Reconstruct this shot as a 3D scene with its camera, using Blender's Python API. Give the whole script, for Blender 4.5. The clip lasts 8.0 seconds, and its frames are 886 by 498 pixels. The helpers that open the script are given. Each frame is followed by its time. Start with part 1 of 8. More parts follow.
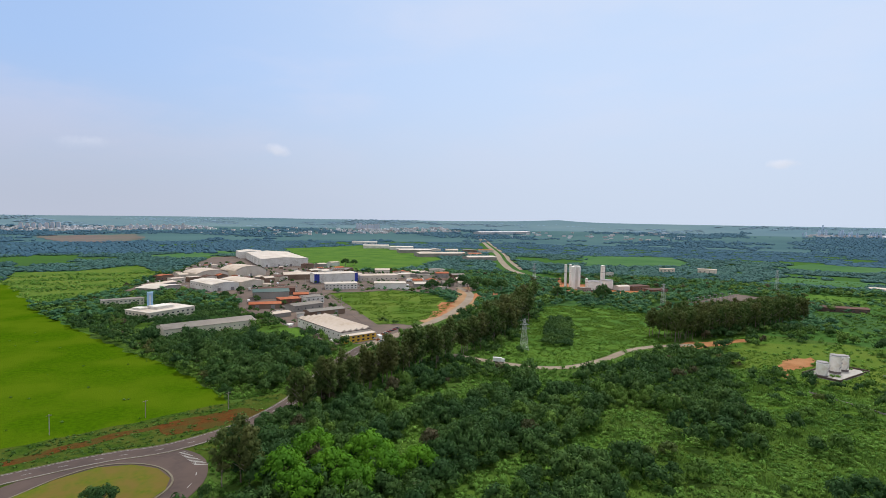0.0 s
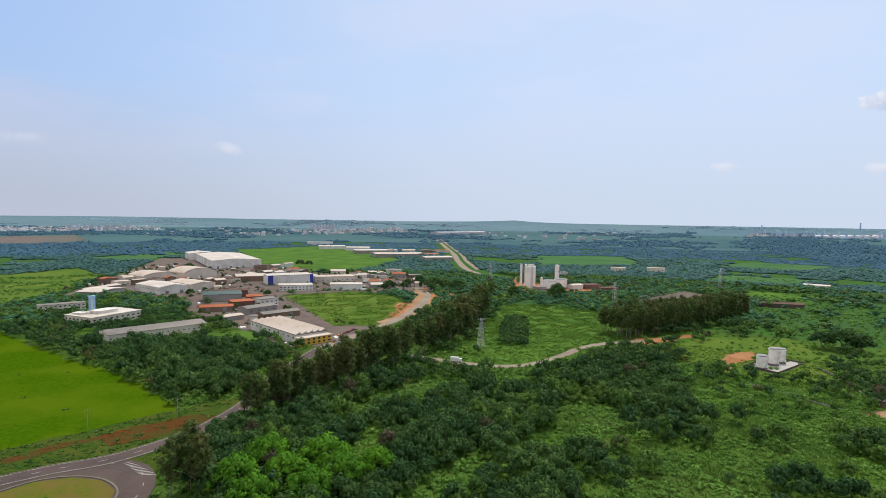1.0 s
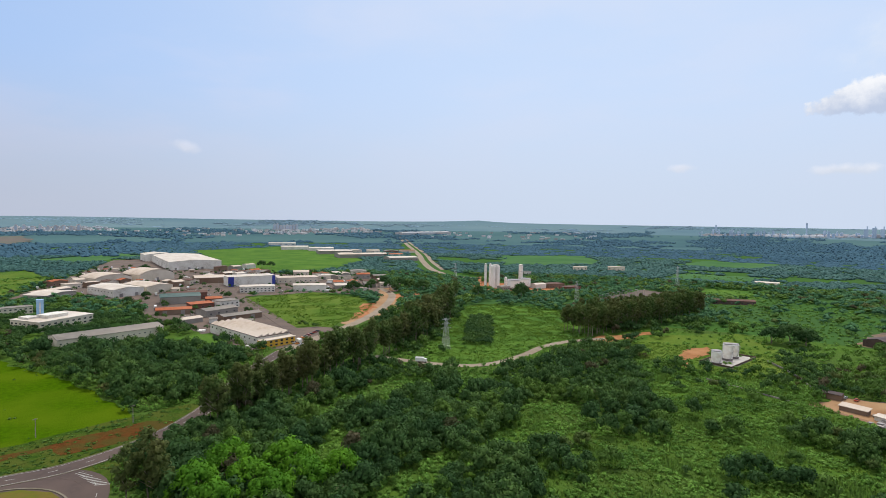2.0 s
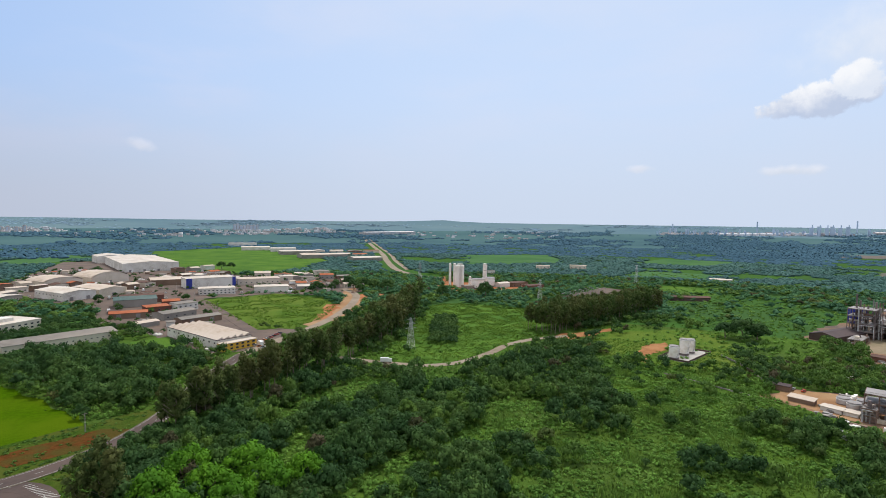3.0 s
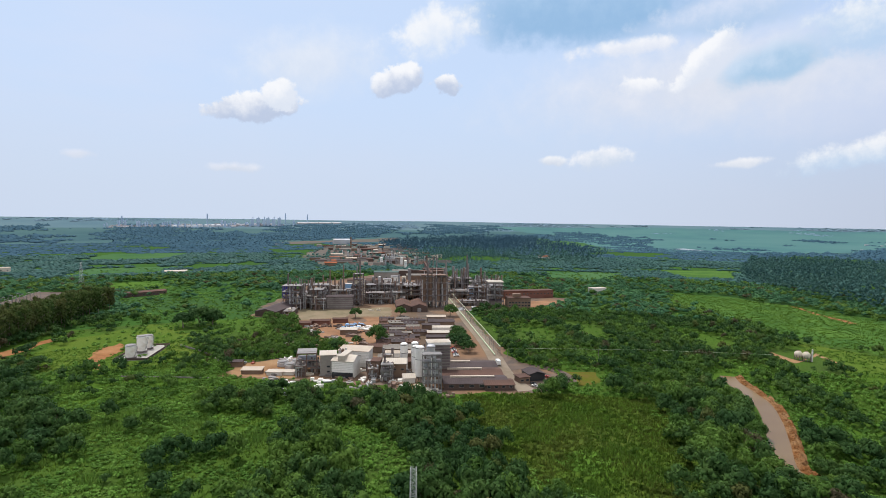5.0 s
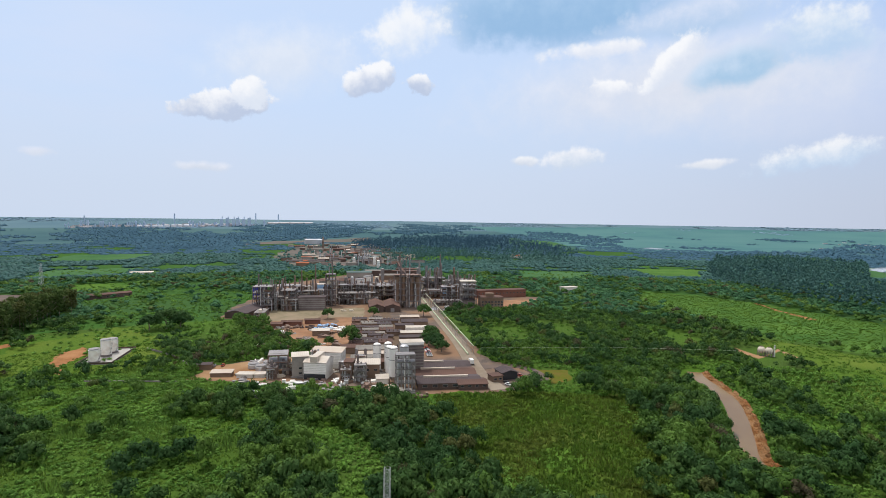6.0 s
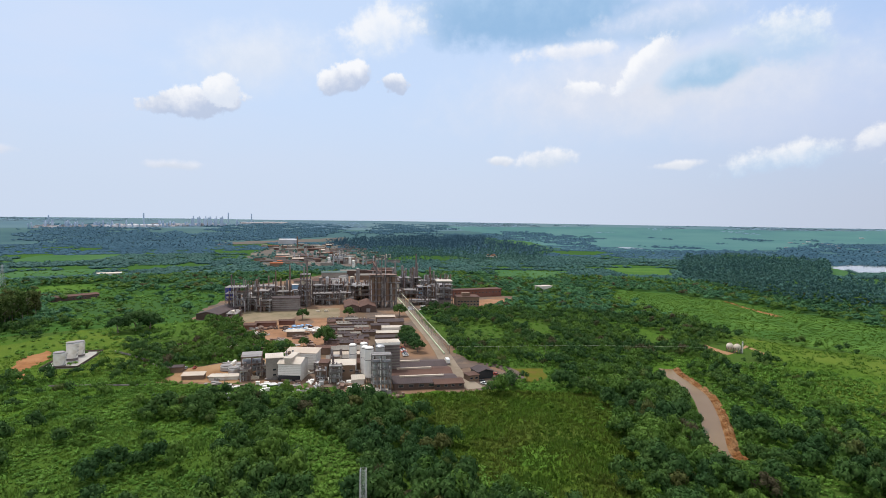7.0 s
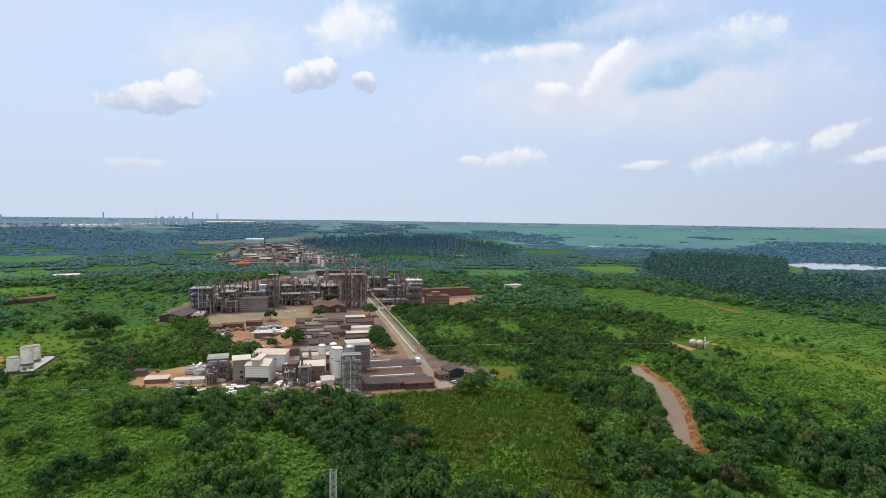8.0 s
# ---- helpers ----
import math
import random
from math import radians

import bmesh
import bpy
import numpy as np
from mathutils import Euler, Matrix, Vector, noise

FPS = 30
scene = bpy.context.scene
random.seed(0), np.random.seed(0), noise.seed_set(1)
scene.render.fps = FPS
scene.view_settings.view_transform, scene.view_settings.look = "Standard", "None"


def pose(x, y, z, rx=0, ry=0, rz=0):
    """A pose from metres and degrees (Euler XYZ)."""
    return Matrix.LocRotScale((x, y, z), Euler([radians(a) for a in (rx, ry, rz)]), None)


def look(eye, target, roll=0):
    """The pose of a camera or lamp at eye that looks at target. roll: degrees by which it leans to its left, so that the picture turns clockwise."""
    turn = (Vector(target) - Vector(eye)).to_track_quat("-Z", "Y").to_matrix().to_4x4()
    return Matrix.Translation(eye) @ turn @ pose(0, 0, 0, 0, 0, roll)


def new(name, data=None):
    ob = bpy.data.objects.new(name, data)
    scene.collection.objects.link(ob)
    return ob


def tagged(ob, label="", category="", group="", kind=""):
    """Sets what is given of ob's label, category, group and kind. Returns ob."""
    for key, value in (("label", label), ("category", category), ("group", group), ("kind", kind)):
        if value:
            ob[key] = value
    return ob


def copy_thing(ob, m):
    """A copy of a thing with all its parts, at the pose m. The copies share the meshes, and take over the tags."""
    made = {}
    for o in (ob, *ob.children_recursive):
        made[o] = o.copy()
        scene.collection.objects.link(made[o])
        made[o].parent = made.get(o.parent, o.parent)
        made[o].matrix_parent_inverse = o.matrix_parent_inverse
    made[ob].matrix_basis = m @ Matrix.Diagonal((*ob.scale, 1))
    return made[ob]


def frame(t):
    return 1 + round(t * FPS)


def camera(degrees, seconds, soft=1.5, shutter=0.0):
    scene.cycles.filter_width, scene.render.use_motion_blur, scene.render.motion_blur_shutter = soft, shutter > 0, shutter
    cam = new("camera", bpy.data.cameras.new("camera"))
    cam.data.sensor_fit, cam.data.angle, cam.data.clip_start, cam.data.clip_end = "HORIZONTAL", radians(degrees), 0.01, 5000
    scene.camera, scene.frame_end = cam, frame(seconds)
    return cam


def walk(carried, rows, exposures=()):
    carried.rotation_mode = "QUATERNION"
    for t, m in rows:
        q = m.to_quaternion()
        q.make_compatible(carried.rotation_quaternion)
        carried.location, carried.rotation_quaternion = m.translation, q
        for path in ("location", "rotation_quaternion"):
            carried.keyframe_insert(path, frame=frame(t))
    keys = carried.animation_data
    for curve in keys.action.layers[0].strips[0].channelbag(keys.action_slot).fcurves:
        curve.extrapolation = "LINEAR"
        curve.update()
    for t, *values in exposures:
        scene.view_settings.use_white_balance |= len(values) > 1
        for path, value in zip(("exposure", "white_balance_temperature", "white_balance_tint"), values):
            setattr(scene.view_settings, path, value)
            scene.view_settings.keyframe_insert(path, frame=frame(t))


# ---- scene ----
# ---- camera: it hovers 100 m up and turns to the right ----
EYE = 100.0
cam = camera(78.4, 8.0, soft=0.3)
ROWS = [  # seconds, yaw, pitch, lean
    (0.0, 0.0, -3.30, 0.90), (0.5, -2.15, -3.23, 0.90), (1.0, -4.55, -3.20, 0.90), (1.5, -6.67, -3.16, 0.90),
    (1.7, -7.55, -3.15, 0.89), (2.8, -10.40, -3.09, 0.86), (2.9, -10.95, -3.10, 0.83), (3.0, -12.03, -3.11, 0.79),
    (3.1, -20.14, -3.14, 0.72), (3.2, -26.25, -3.23, 0.70), (3.3, -32.88, -3.26, 0.70), (3.4, -38.09, -3.19, 0.66),
    (3.5, -41.62, -3.14, 0.64), (3.6, -46.09, -3.26, 0.78), (3.7, -52.46, -3.29, 0.84), (3.8, -59.79, -3.25, 0.84),
    (3.9, -62.12, -3.20, 0.82), (4.0, -62.47, -3.16, 0.77), (4.5, -63.97, -3.14, 0.77), (6.0, -68.34, -3.14, 0.80),
    (6.5, -69.82, -3.13, 0.80), (7.0, -70.89, -3.14, 0.81), (7.5, -72.17, -3.17, 0.82), (8.0, -74.05, -3.17, 0.78),
]
walk(cam, [(t, pose(0, 0, EYE, 90 + pitch, 0, yaw) @ pose(0, 0, 0, 0, 0, lean)) for t, yaw, pitch, lean in ROWS])

# ---- sky and sun ----
SUN_AZ, SUN_EL = 32.0, 62.0  # degrees clockwise from +y; above the horizon
sun = new("sun", bpy.data.lights.new("sun", "SUN"))
sun.data.energy, sun.data.angle, sun.data.color = 2.9, radians(0.6), (1.0, 0.955, 0.895)
sx, sy, sz = math.sin(radians(SUN_AZ)) * math.cos(radians(SUN_EL)), math.cos(radians(SUN_AZ)) * math.cos(radians(SUN_EL)), math.sin(radians(SUN_EL))
sun.matrix_world = look((sx * 900, sy * 900, sz * 900), (0, 0, 0))

world = bpy.data.worlds.new("sky")
world.use_nodes = True
scene.world = world
WN, WL = world.node_tree.nodes, world.node_tree.links
WN.clear()


def wnode(kind):
    return WN.new(kind)


def wmath(op, a, b=None, clamp=False):
    n = wnode("ShaderNodeMath")
    n.operation, n.use_clamp = op, clamp
    for i, v in enumerate((a, b)):
        if v is None:
            continue
        if isinstance(v, (int, float)):
            n.inputs[i].default_value = v
        else:
            WL.new(v, n.inputs[i])
    return n.outputs[0]


def wmix(fac, a, b):
    n = wnode("ShaderNodeMix")
    n.data_type = "RGBA"
    for slot, v in ((n.inputs[0], fac), (n.inputs[6], a), (n.inputs[7], b)):
        if isinstance(v, (int, float)):
            slot.default_value = v
        elif isinstance(v, tuple):
            slot.default_value = (*v, 1)
        else:
            WL.new(v, slot)
    return n.outputs[2]


def wrange(v, a, b, c=0.0, d=1.0):
    n = wnode("ShaderNodeMapRange")
    n.interpolation_type = "SMOOTHSTEP"
    WL.new(v, n.inputs[0])
    for i, x in enumerate((a, b, c, d)):
        n.inputs[1 + i].default_value = x
    return n.outputs[0]


SKY = 0.12
sky = wnode("ShaderNodeTexSky")
sky.sky_type, sky.sun_disc, sky.sun_elevation, sky.sun_rotation = "NISHITA", False, radians(SUN_EL), radians(SUN_AZ)
sky.altitude, sky.air_density, sky.dust_density = 600, 1.2, 2.5
coord = wnode("ShaderNodeTexCoord").outputs["Generated"]
axes = wnode("ShaderNodeSeparateXYZ")
WL.new(coord, axes.inputs[0])
up = axes.outputs[2]


def wnoise(scale, detail, rough, stretch=(1, 1, 1), turn=(0, 0, 0)):
    m = wnode("ShaderNodeMapping")
    m.inputs["Scale"].default_value = stretch
    m.inputs["Rotation"].default_value = turn
    WL.new(coord, m.inputs[0])
    n = wnode("ShaderNodeTexNoise")
    n.inputs["Scale"].default_value, n.inputs["Detail"].default_value, n.inputs["Roughness"].default_value = scale, detail, rough
    WL.new(m.outputs[0], n.inputs["Vector"])
    return n.outputs["Fac"]


# thin high veil and the pale summer haze low over the land
veil = wrange(wnoise(2.2, 5, 0.55, (1, 1, 3.2), (0.15, 0.1, 0.5)), 0.40, 0.68, 0.05, 0.85)
low = wrange(up, 0.0, 0.26, 1.0, 0.0)
K = 1 / SKY
pale = (0.605 * K, 0.66 * K, 0.88 * K)
haze = (0.50 * K, 0.54 * K, 0.65 * K)
blue = (0.41 * K, 0.61 * K, 1.0 * K)
tone = wmix(0.72, sky.outputs[0], blue)
tone = wmix(wmath("MULTIPLY", veil, 0.8), tone, pale)
tone = wmix(wmath("MULTIPLY", low, 0.9), tone, haze)
facing = wnode("ShaderNodeVectorMath")
facing.operation = "DOT_PRODUCT"
WL.new(coord, facing.inputs[0])
facing.inputs[1].default_value = (math.sin(radians(SUN_AZ + 14)), math.cos(radians(SUN_AZ + 14)), 0.3)
glow = wrange(facing.outputs["Value"], 0.10, 1.02, 0.0, 1.0)
tone = wmix(wmath("MULTIPLY", glow, 0.60), tone, (0.69 * K, 0.81 * K, 0.99 * K))
# the white summer haze overhead and the bright ring round the sun
overhead = wrange(up, 0.42, 0.80, 0.0, 1.0)
tone = wmix(wmath("MULTIPLY", overhead, 0.85), tone, (0.86 * K, 0.87 * K, 0.90 * K))
near_sun = wnode("ShaderNodeVectorMath")
near_sun.operation = "DOT_PRODUCT"
WL.new(coord, near_sun.inputs[0])
near_sun.inputs[1].default_value = (sx, sy, sz)
tone = wmix(wrange(near_sun.outputs["Value"], 0.86, 1.0, 0.0, 0.8), tone, (2.6 * K, 2.45 * K, 2.2 * K))
# unseen sky behind the camera, brightened to fill the walls that face it
back = wrange(facing.outputs["Value"], 0.05, -0.6, 0.0, 0.75)
tone = wmix(back, tone, (1.08 * K, 1.07 * K, 1.08 * K))
fine = wnoise(28, 9, 0.60)
coarse = wnoise(9.5, 4, 0.55)


def cloud(az, el, wide, high, white, shade, lean=0.0, puff=0.75, soft=0.3, top=0.35):
    """A cumulus at azimuth az (clockwise from +y) and elevation el, degrees; wide, high: its half sizes in degrees."""
    global tone
    a, e = radians(az), radians(el)
    ux = Vector((math.cos(a), -math.sin(a), 0))
    c = Vector((math.sin(a) * math.cos(e), math.cos(a) * math.cos(e), math.sin(e)))
    uy = ux.cross(c)
    r = radians(lean)
    px, py = (ux * math.cos(r) + uy * math.sin(r)) / math.sin(radians(wide)), (uy * math.cos(r) - ux * math.sin(r)) / math.sin(radians(high))
    out = []
    for v in (px, py, c):
        n = wnode("ShaderNodeVectorMath")
        n.operation = "DOT_PRODUCT"
        WL.new(coord, n.inputs[0])
        n.inputs[1].default_value = v
        out.append(n.outputs["Value"])
    d = wmath("SQRT", wmath("ADD", wmath("MULTIPLY", out[0], out[0]), wmath("MULTIPLY", out[1], out[1])))
    d = wmath("SUBTRACT", d, wmath("MULTIPLY", wmath("SUBTRACT", wmath("ADD", wmath("MULTIPLY", fine, 0.55), wmath("MULTIPLY", coarse, 0.45)), 0.5), puff * 4))
    mask = wmath("MULTIPLY", wrange(d, 1.12, 1.04 - soft * 0.75, 0.0, 0.95), wmath("GREATER_THAN", out[2], 0.3))
    lit = wrange(wmath("ADD", out[1], wmath("MULTIPLY", wmath("SUBTRACT", fine, 0.5), 2.6)), -0.75, top + 0.6, 0.0, 1.0)
    body = wmix(lit, tuple(v * K for v in shade), tuple(v * K for v in white))
    tone = wmix(mask, tone, body)


WHITE, GREY = (0.95, 0.96, 0.99), (0.52, 0.60, 0.77)
BLUEGREY = (0.36, 0.53, 0.76)
cloud(92.0, 13.0, 24.0, 6.0, (0.80, 0.83, 0.92), (0.72, 0.76, 0.86), 2, 0.25, 1.3, 0.6)
cloud(52.0, 15.0, 9.0, 4.0, (0.78, 0.84, 0.95), (0.70, 0.78, 0.92), 10, 0.35, 1.3, 0.6)
cloud(79.5, 20.5, 13.0, 4.0, (0.50, 0.68, 0.90), (0.30, 0.50, 0.76), 2, 0.35, 0.7, 1.6)
cloud(92.0, 18.4, 8.0, 2.0, (0.74, 0.80, 0.95), (0.46, 0.62, 0.85), 4, 0.5, 0.9, 1.0)
cloud(64.5, 18.4, 5.2, 2.6, (0.92, 0.94, 0.98), (0.74, 0.82, 0.95), 16, 0.8, 0.9)
cloud(84.0, 16.6, 7.0, 0.9, (0.93, 0.94, 0.98), (0.76, 0.81, 0.92), 3, 0.9, 0.9)
cloud(46.4, 10.7, 4.2, 1.5, WHITE, GREY, 8, 0.70, 0.22)
cloud(48.6, 11.9, 1.9, 1.5, WHITE, (0.74, 0.80, 0.91), 20, 0.65, 0.22)
cloud(60.6, 13.9, 2.9, 1.5, WHITE, GREY, 22, 0.65, 0.22)
cloud(65.6, 13.7, 1.7, 1.1, WHITE, GREY, 0, 0.8, 0.25)
cloud(96.0, 14.0, 4.6, 2.0, (0.62, 0.75, 0.92), (0.38, 0.58, 0.80), 14, 0.45, 0.8, 0.8)
cloud(85.5, 13.0, 3.6, 1.0, WHITE, (0.74, 0.79, 0.90), -3, 0.95, 0.5)
cloud(90.6, 14.6, 3.6, 1.4, WHITE, (0.72, 0.78, 0.90), 44, 0.6, 0.35)
cloud(102.5, 16.2, 4.6, 2.6, (0.92, 0.94, 0.97), (0.50, 0.66, 0.88), -8, 0.9, 0.85, 0.8)
cloud(103.0, 6.0, 5.0, 1.2, (0.90, 0.92, 0.96), (0.55, 0.68, 0.86), 9, 1.0, 0.9)
cloud(109.5, 7.4, 2.6, 1.1, (0.90, 0.91, 0.95), (0.70, 0.76, 0.88), 28, 0.8, 0.6)
cloud(113.0, 5.8, 4.0, 0.8, (0.92, 0.93, 0.97), (0.66, 0.74, 0.87), 6, 0.8, 0.7)
cloud(76.8, 6.1, 1.4, 0.6, (0.90, 0.92, 0.96), (0.66, 0.72, 0.83), 0, 0.6, 0.6)
cloud(81.8, 6.4, 3.0, 1.3, (0.92, 0.93, 0.97), (0.62, 0.71, 0.85), 6, 0.8, 0.7)
cloud(93.6, 5.5, 2.6, 0.5, (0.90, 0.91, 0.95), (0.72, 0.77, 0.86), 4, 0.7, 0.8)
cloud(44.2, 4.7, 2.6, 0.5, (0.78, 0.82, 0.92), (0.66, 0.72, 0.83), 0, 0.9, 1.2)
cloud(31.7, 5.3, 1.3, 0.45, (0.76, 0.81, 0.94), (0.70, 0.75, 0.86), 4, 0.9, 1.1)
cloud(-17.0, 6.5, 1.4, 0.6, (0.68, 0.74, 0.89), (0.66, 0.71, 0.83), -12, 0.9, 1.2)
cloud(-33.0, 6.2, 2.4, 0.6, (0.62, 0.68, 0.84), (0.56, 0.63, 0.79), 5, 0.9, 1.4)
cloud(128.0, 15.0, 7.0, 3.0, WHITE, GREY, 5, 0.8, 0.5)
cloud(-100.0, 18.0, 7.0, 2.6, WHITE, GREY, 5, 0.8, 0.5)
cloud(176.0, 13.0, 6.0, 2.4, WHITE, GREY, 5, 0.8, 0.5)
background = wnode("ShaderNodeBackground")
background.inputs["Strength"].default_value = SKY
WL.new(tone, background.inputs["Color"])
WL.new(background.outputs[0], wnode("ShaderNodeOutputWorld").inputs["Surface"])

# ---- materials ----
def material(name, colours, scales=(0.3, 0.03), rough=0.8, metal=0.0, bump=0.0, bump_scale=2.0, mode="Generated", island=0.0, spec=0.3, blend=(0.35, 0.65), detail=4.0, stripes=None, thin=0.0):
    """colours: three linear tones mixed by noise of two sizes (scales: 1/m). island: tone change from piece to piece. stripes: (axis, per metre, depth)."""
    m = bpy.data.materials.new(name)
    m.use_nodes = True
    n, l = m.node_tree.nodes, m.node_tree.links
    b = n["Principled BSDF"]
    b.inputs["Roughness"].default_value, b.inputs["Metallic"].default_value, b.inputs["Specular IOR Level"].default_value = rough, metal, spec
    place = n.new("ShaderNodeNewGeometry").outputs["Position"] if mode == "World" else n.new("ShaderNodeTexCoord").outputs["Object"]

    def grain(scale, det):
        t = n.new("ShaderNodeTexNoise")
        t.inputs["Scale"].default_value, t.inputs["Detail"].default_value = scale, det
        l.new(place, t.inputs["Vector"])
        r = n.new("ShaderNodeMapRange")
        l.new(t.outputs["Fac"], r.inputs[0])
        r.inputs[1].default_value, r.inputs[2].default_value = blend
        return r.outputs[0]

    def mixed(f, a, c, kind="MIX"):
        x = n.new("ShaderNodeMix")
        x.data_type, x.blend_type = "RGBA", kind
        for slot, v in ((x.inputs[0], f), (x.inputs[6], a), (x.inputs[7], c)):
            if isinstance(v, (int, float)):
                slot.default_value = v
            elif isinstance(v, tuple):
                slot.default_value = (*v, 1)
            else:
                l.new(v, slot)
        return x.outputs[2]

    c = mixed(grain(scales[0], detail), colours[0], colours[1])
    c = mixed(grain(scales[1], 3.0), c, colours[2])
    if island:
        rnd = n.new("ShaderNodeNewGeometry").outputs["Random Per Island"]
        s = n.new("ShaderNodeMapRange")
        l.new(rnd, s.inputs[0])
        s.inputs[3].default_value, s.inputs[4].default_value = 1 - island, 1 + island
        g = n.new("ShaderNodeVectorMath")
        g.operation = "SCALE"
        l.new(c, g.inputs[0])
        l.new(s.outputs[0], g.inputs["Scale"])
        c = g.outputs[0]
    l.new(c, b.inputs["Base Color"])
    height = None
    if stripes:
        w = n.new("ShaderNodeTexWave")
        w.bands_direction = stripes[0]
        w.inputs["Scale"].default_value = stripes[1] / 20 * 2 * math.pi
        l.new(n.new("ShaderNodeTexCoord").outputs["Object"], w.inputs["Vector"])
        height = (w.outputs["Fac"], stripes[2])
    elif bump:
        t = n.new("ShaderNodeTexNoise")
        t.inputs["Scale"].default_value, t.inputs["Detail"].default_value = bump_scale, 3
        l.new(place, t.inputs["Vector"])
        height = (t.outputs["Fac"], bump)
    if height:
        k = n.new("ShaderNodeBump")
        k.inputs["Distance"].default_value = height[1]
        l.new(height[0], k.inputs["Height"])
        l.new(k.outputs[0], b.inputs["Normal"])
    if thin:  # light that passes through the leaves
        t = n.new("ShaderNodeBsdfTranslucent")
        l.new(c, t.inputs["Color"])
        x = n.new("ShaderNodeMixShader")
        x.inputs[0].default_value = thin
        l.new(b.outputs[0], x.inputs[1])
        l.new(t.outputs[0], x.inputs[2])
        l.new(x.outputs[0], n["Material Output"].inputs["Surface"])
    return m


M = {}
M["ground"] = material("meadow_and_scrub", ((0.0423, 0.0982, 0.0113), (0.0653, 0.1283, 0.013), (0.048, 0.0851, 0.0162)), (0.35, 0.012), 0.95, bump=0.5, bump_scale=0.7, mode="World", spec=0.05)
M["wood_floor"] = material("shaded_wood_floor", ((0.04, 0.1, 0.022), (0.05, 0.112, 0.026), (0.042, 0.09, 0.03)), (0.10, 0.008), 0.95, mode="World", spec=0.0)
M["works_soil"] = material("trodden_works_soil", ((0.265, 0.135, 0.072), (0.19, 0.108, 0.066), (0.3, 0.175, 0.105)), (0.3, 0.06), 0.95, bump=0.3, bump_scale=0.8, mode="World", spec=0.05, detail=6.0)
M["field"] = material("bright_grass", ((0.0449, 0.0981, 0.0019), (0.0333, 0.0764, 0.0019), (0.0614, 0.1064, 0.0038)), (0.40, 0.022), 1.0, bump=0.5, bump_scale=1.0, mode="World", spec=0.0, blend=(0.40, 0.60), detail=6.0)
M["rough"] = material("rough_grass", ((0.066, 0.13, 0.012), (0.04, 0.088, 0.009), (0.096, 0.14, 0.02)), (0.30, 0.02), 0.95, bump=0.4, bump_scale=0.9, mode="World", spec=0.05)
M["meadow"] = material("green_meadow", ((0.0524, 0.1244, 0.0162), (0.0343, 0.0876, 0.0121), (0.0746, 0.1478, 0.0189)), (0.40, 0.022), 0.95, bump=0.5, bump_scale=0.8, mode="World", spec=0.05)
M["marsh"] = material("marsh_sedge", ((0.0515, 0.0851, 0.0132), (0.083, 0.1065, 0.0185), (0.0571, 0.1155, 0.0119)), (0.45, 0.03), 0.95, bump=0.6, bump_scale=0.9, mode="World", spec=0.05)
# meadow green cooled by haze, for distant glades and fields
M["hazed_meadow"] = material("hazed_green_glade", ((0.0517, 0.1235, 0.0481), (0.0416, 0.1026, 0.0405), (0.0653, 0.1346, 0.0557)), (0.08, 0.01), 0.95, mode="World", spec=0.0)
M["cane"] = material("cane_field", ((0.062, 0.140, 0.024), (0.090, 0.168, 0.030), (0.044, 0.108, 0.020)), (0.35, 0.02), 0.95, bump=0.3, bump_scale=0.6, mode="World", spec=0.05)
M["yellow_grass"] = material("dry_lawn", ((0.1012, 0.1032, 0.012), (0.0644, 0.0984, 0.01), (0.1196, 0.0912, 0.022)), (0.5, 0.12), 0.95, mode="World", spec=0.05)
M["ditch_grass"] = material("dark_ditch_grass", ((0.024, 0.052, 0.008), (0.042, 0.078, 0.011), (0.058, 0.076, 0.015)), (0.5, 0.10), 0.95, bump=0.5, bump_scale=0.9, mode="World", spec=0.0, blend=(0.40, 0.60))
M["red_soil"] = material("red_soil", ((0.300, 0.110, 0.045), (0.220, 0.075, 0.030), (0.360, 0.180, 0.090)), (0.25, 0.05), 0.95, bump=0.4, bump_scale=0.8, mode="World", spec=0.05)
M["track_soil"] = material("orange_track_soil", ((0.270, 0.122, 0.050), (0.205, 0.092, 0.040), (0.310, 0.160, 0.075)), (0.25, 0.05), 0.95, bump=0.3, bump_scale=0.8, mode="World", spec=0.05)
M["bank_soil"] = material("dark_red_bank_soil", ((0.0983, 0.0393, 0.0127), (0.0694, 0.0289, 0.0093), (0.0636, 0.0491, 0.0139)), (0.5, 0.09), 0.95, bump=0.5, bump_scale=0.8, mode="World", spec=0.0, blend=(0.42, 0.58))
M["dirt"] = material("pale_dirt", ((0.2766, 0.1584, 0.0818), (0.2192, 0.117, 0.0586), (0.3094, 0.1996, 0.1124)), (0.15, 0.03), 0.95, bump=0.2, bump_scale=1.2, mode="World", spec=0.05)
M["dark_brown"] = material("dark_brown_wall", ((0.0846, 0.0570, 0.0474), (0.0645, 0.0435, 0.0368), (0.1089, 0.0734, 0.0613)), (0.5, 0.06), 0.9)
M["yard"] = material("worn_concrete", ((0.1187, 0.085, 0.0585), (0.0835, 0.0614, 0.043), (0.1315, 0.0843, 0.0507)), (0.12, 0.03), 0.9, mode="World", spec=0.2)
M["asphalt"] = material("worn_asphalt", ((0.0656, 0.0461, 0.0402), (0.0525, 0.0376, 0.0333), (0.0820, 0.0571, 0.0482)), (0.5, 0.06), 0.85, mode="World", spec=0.25)
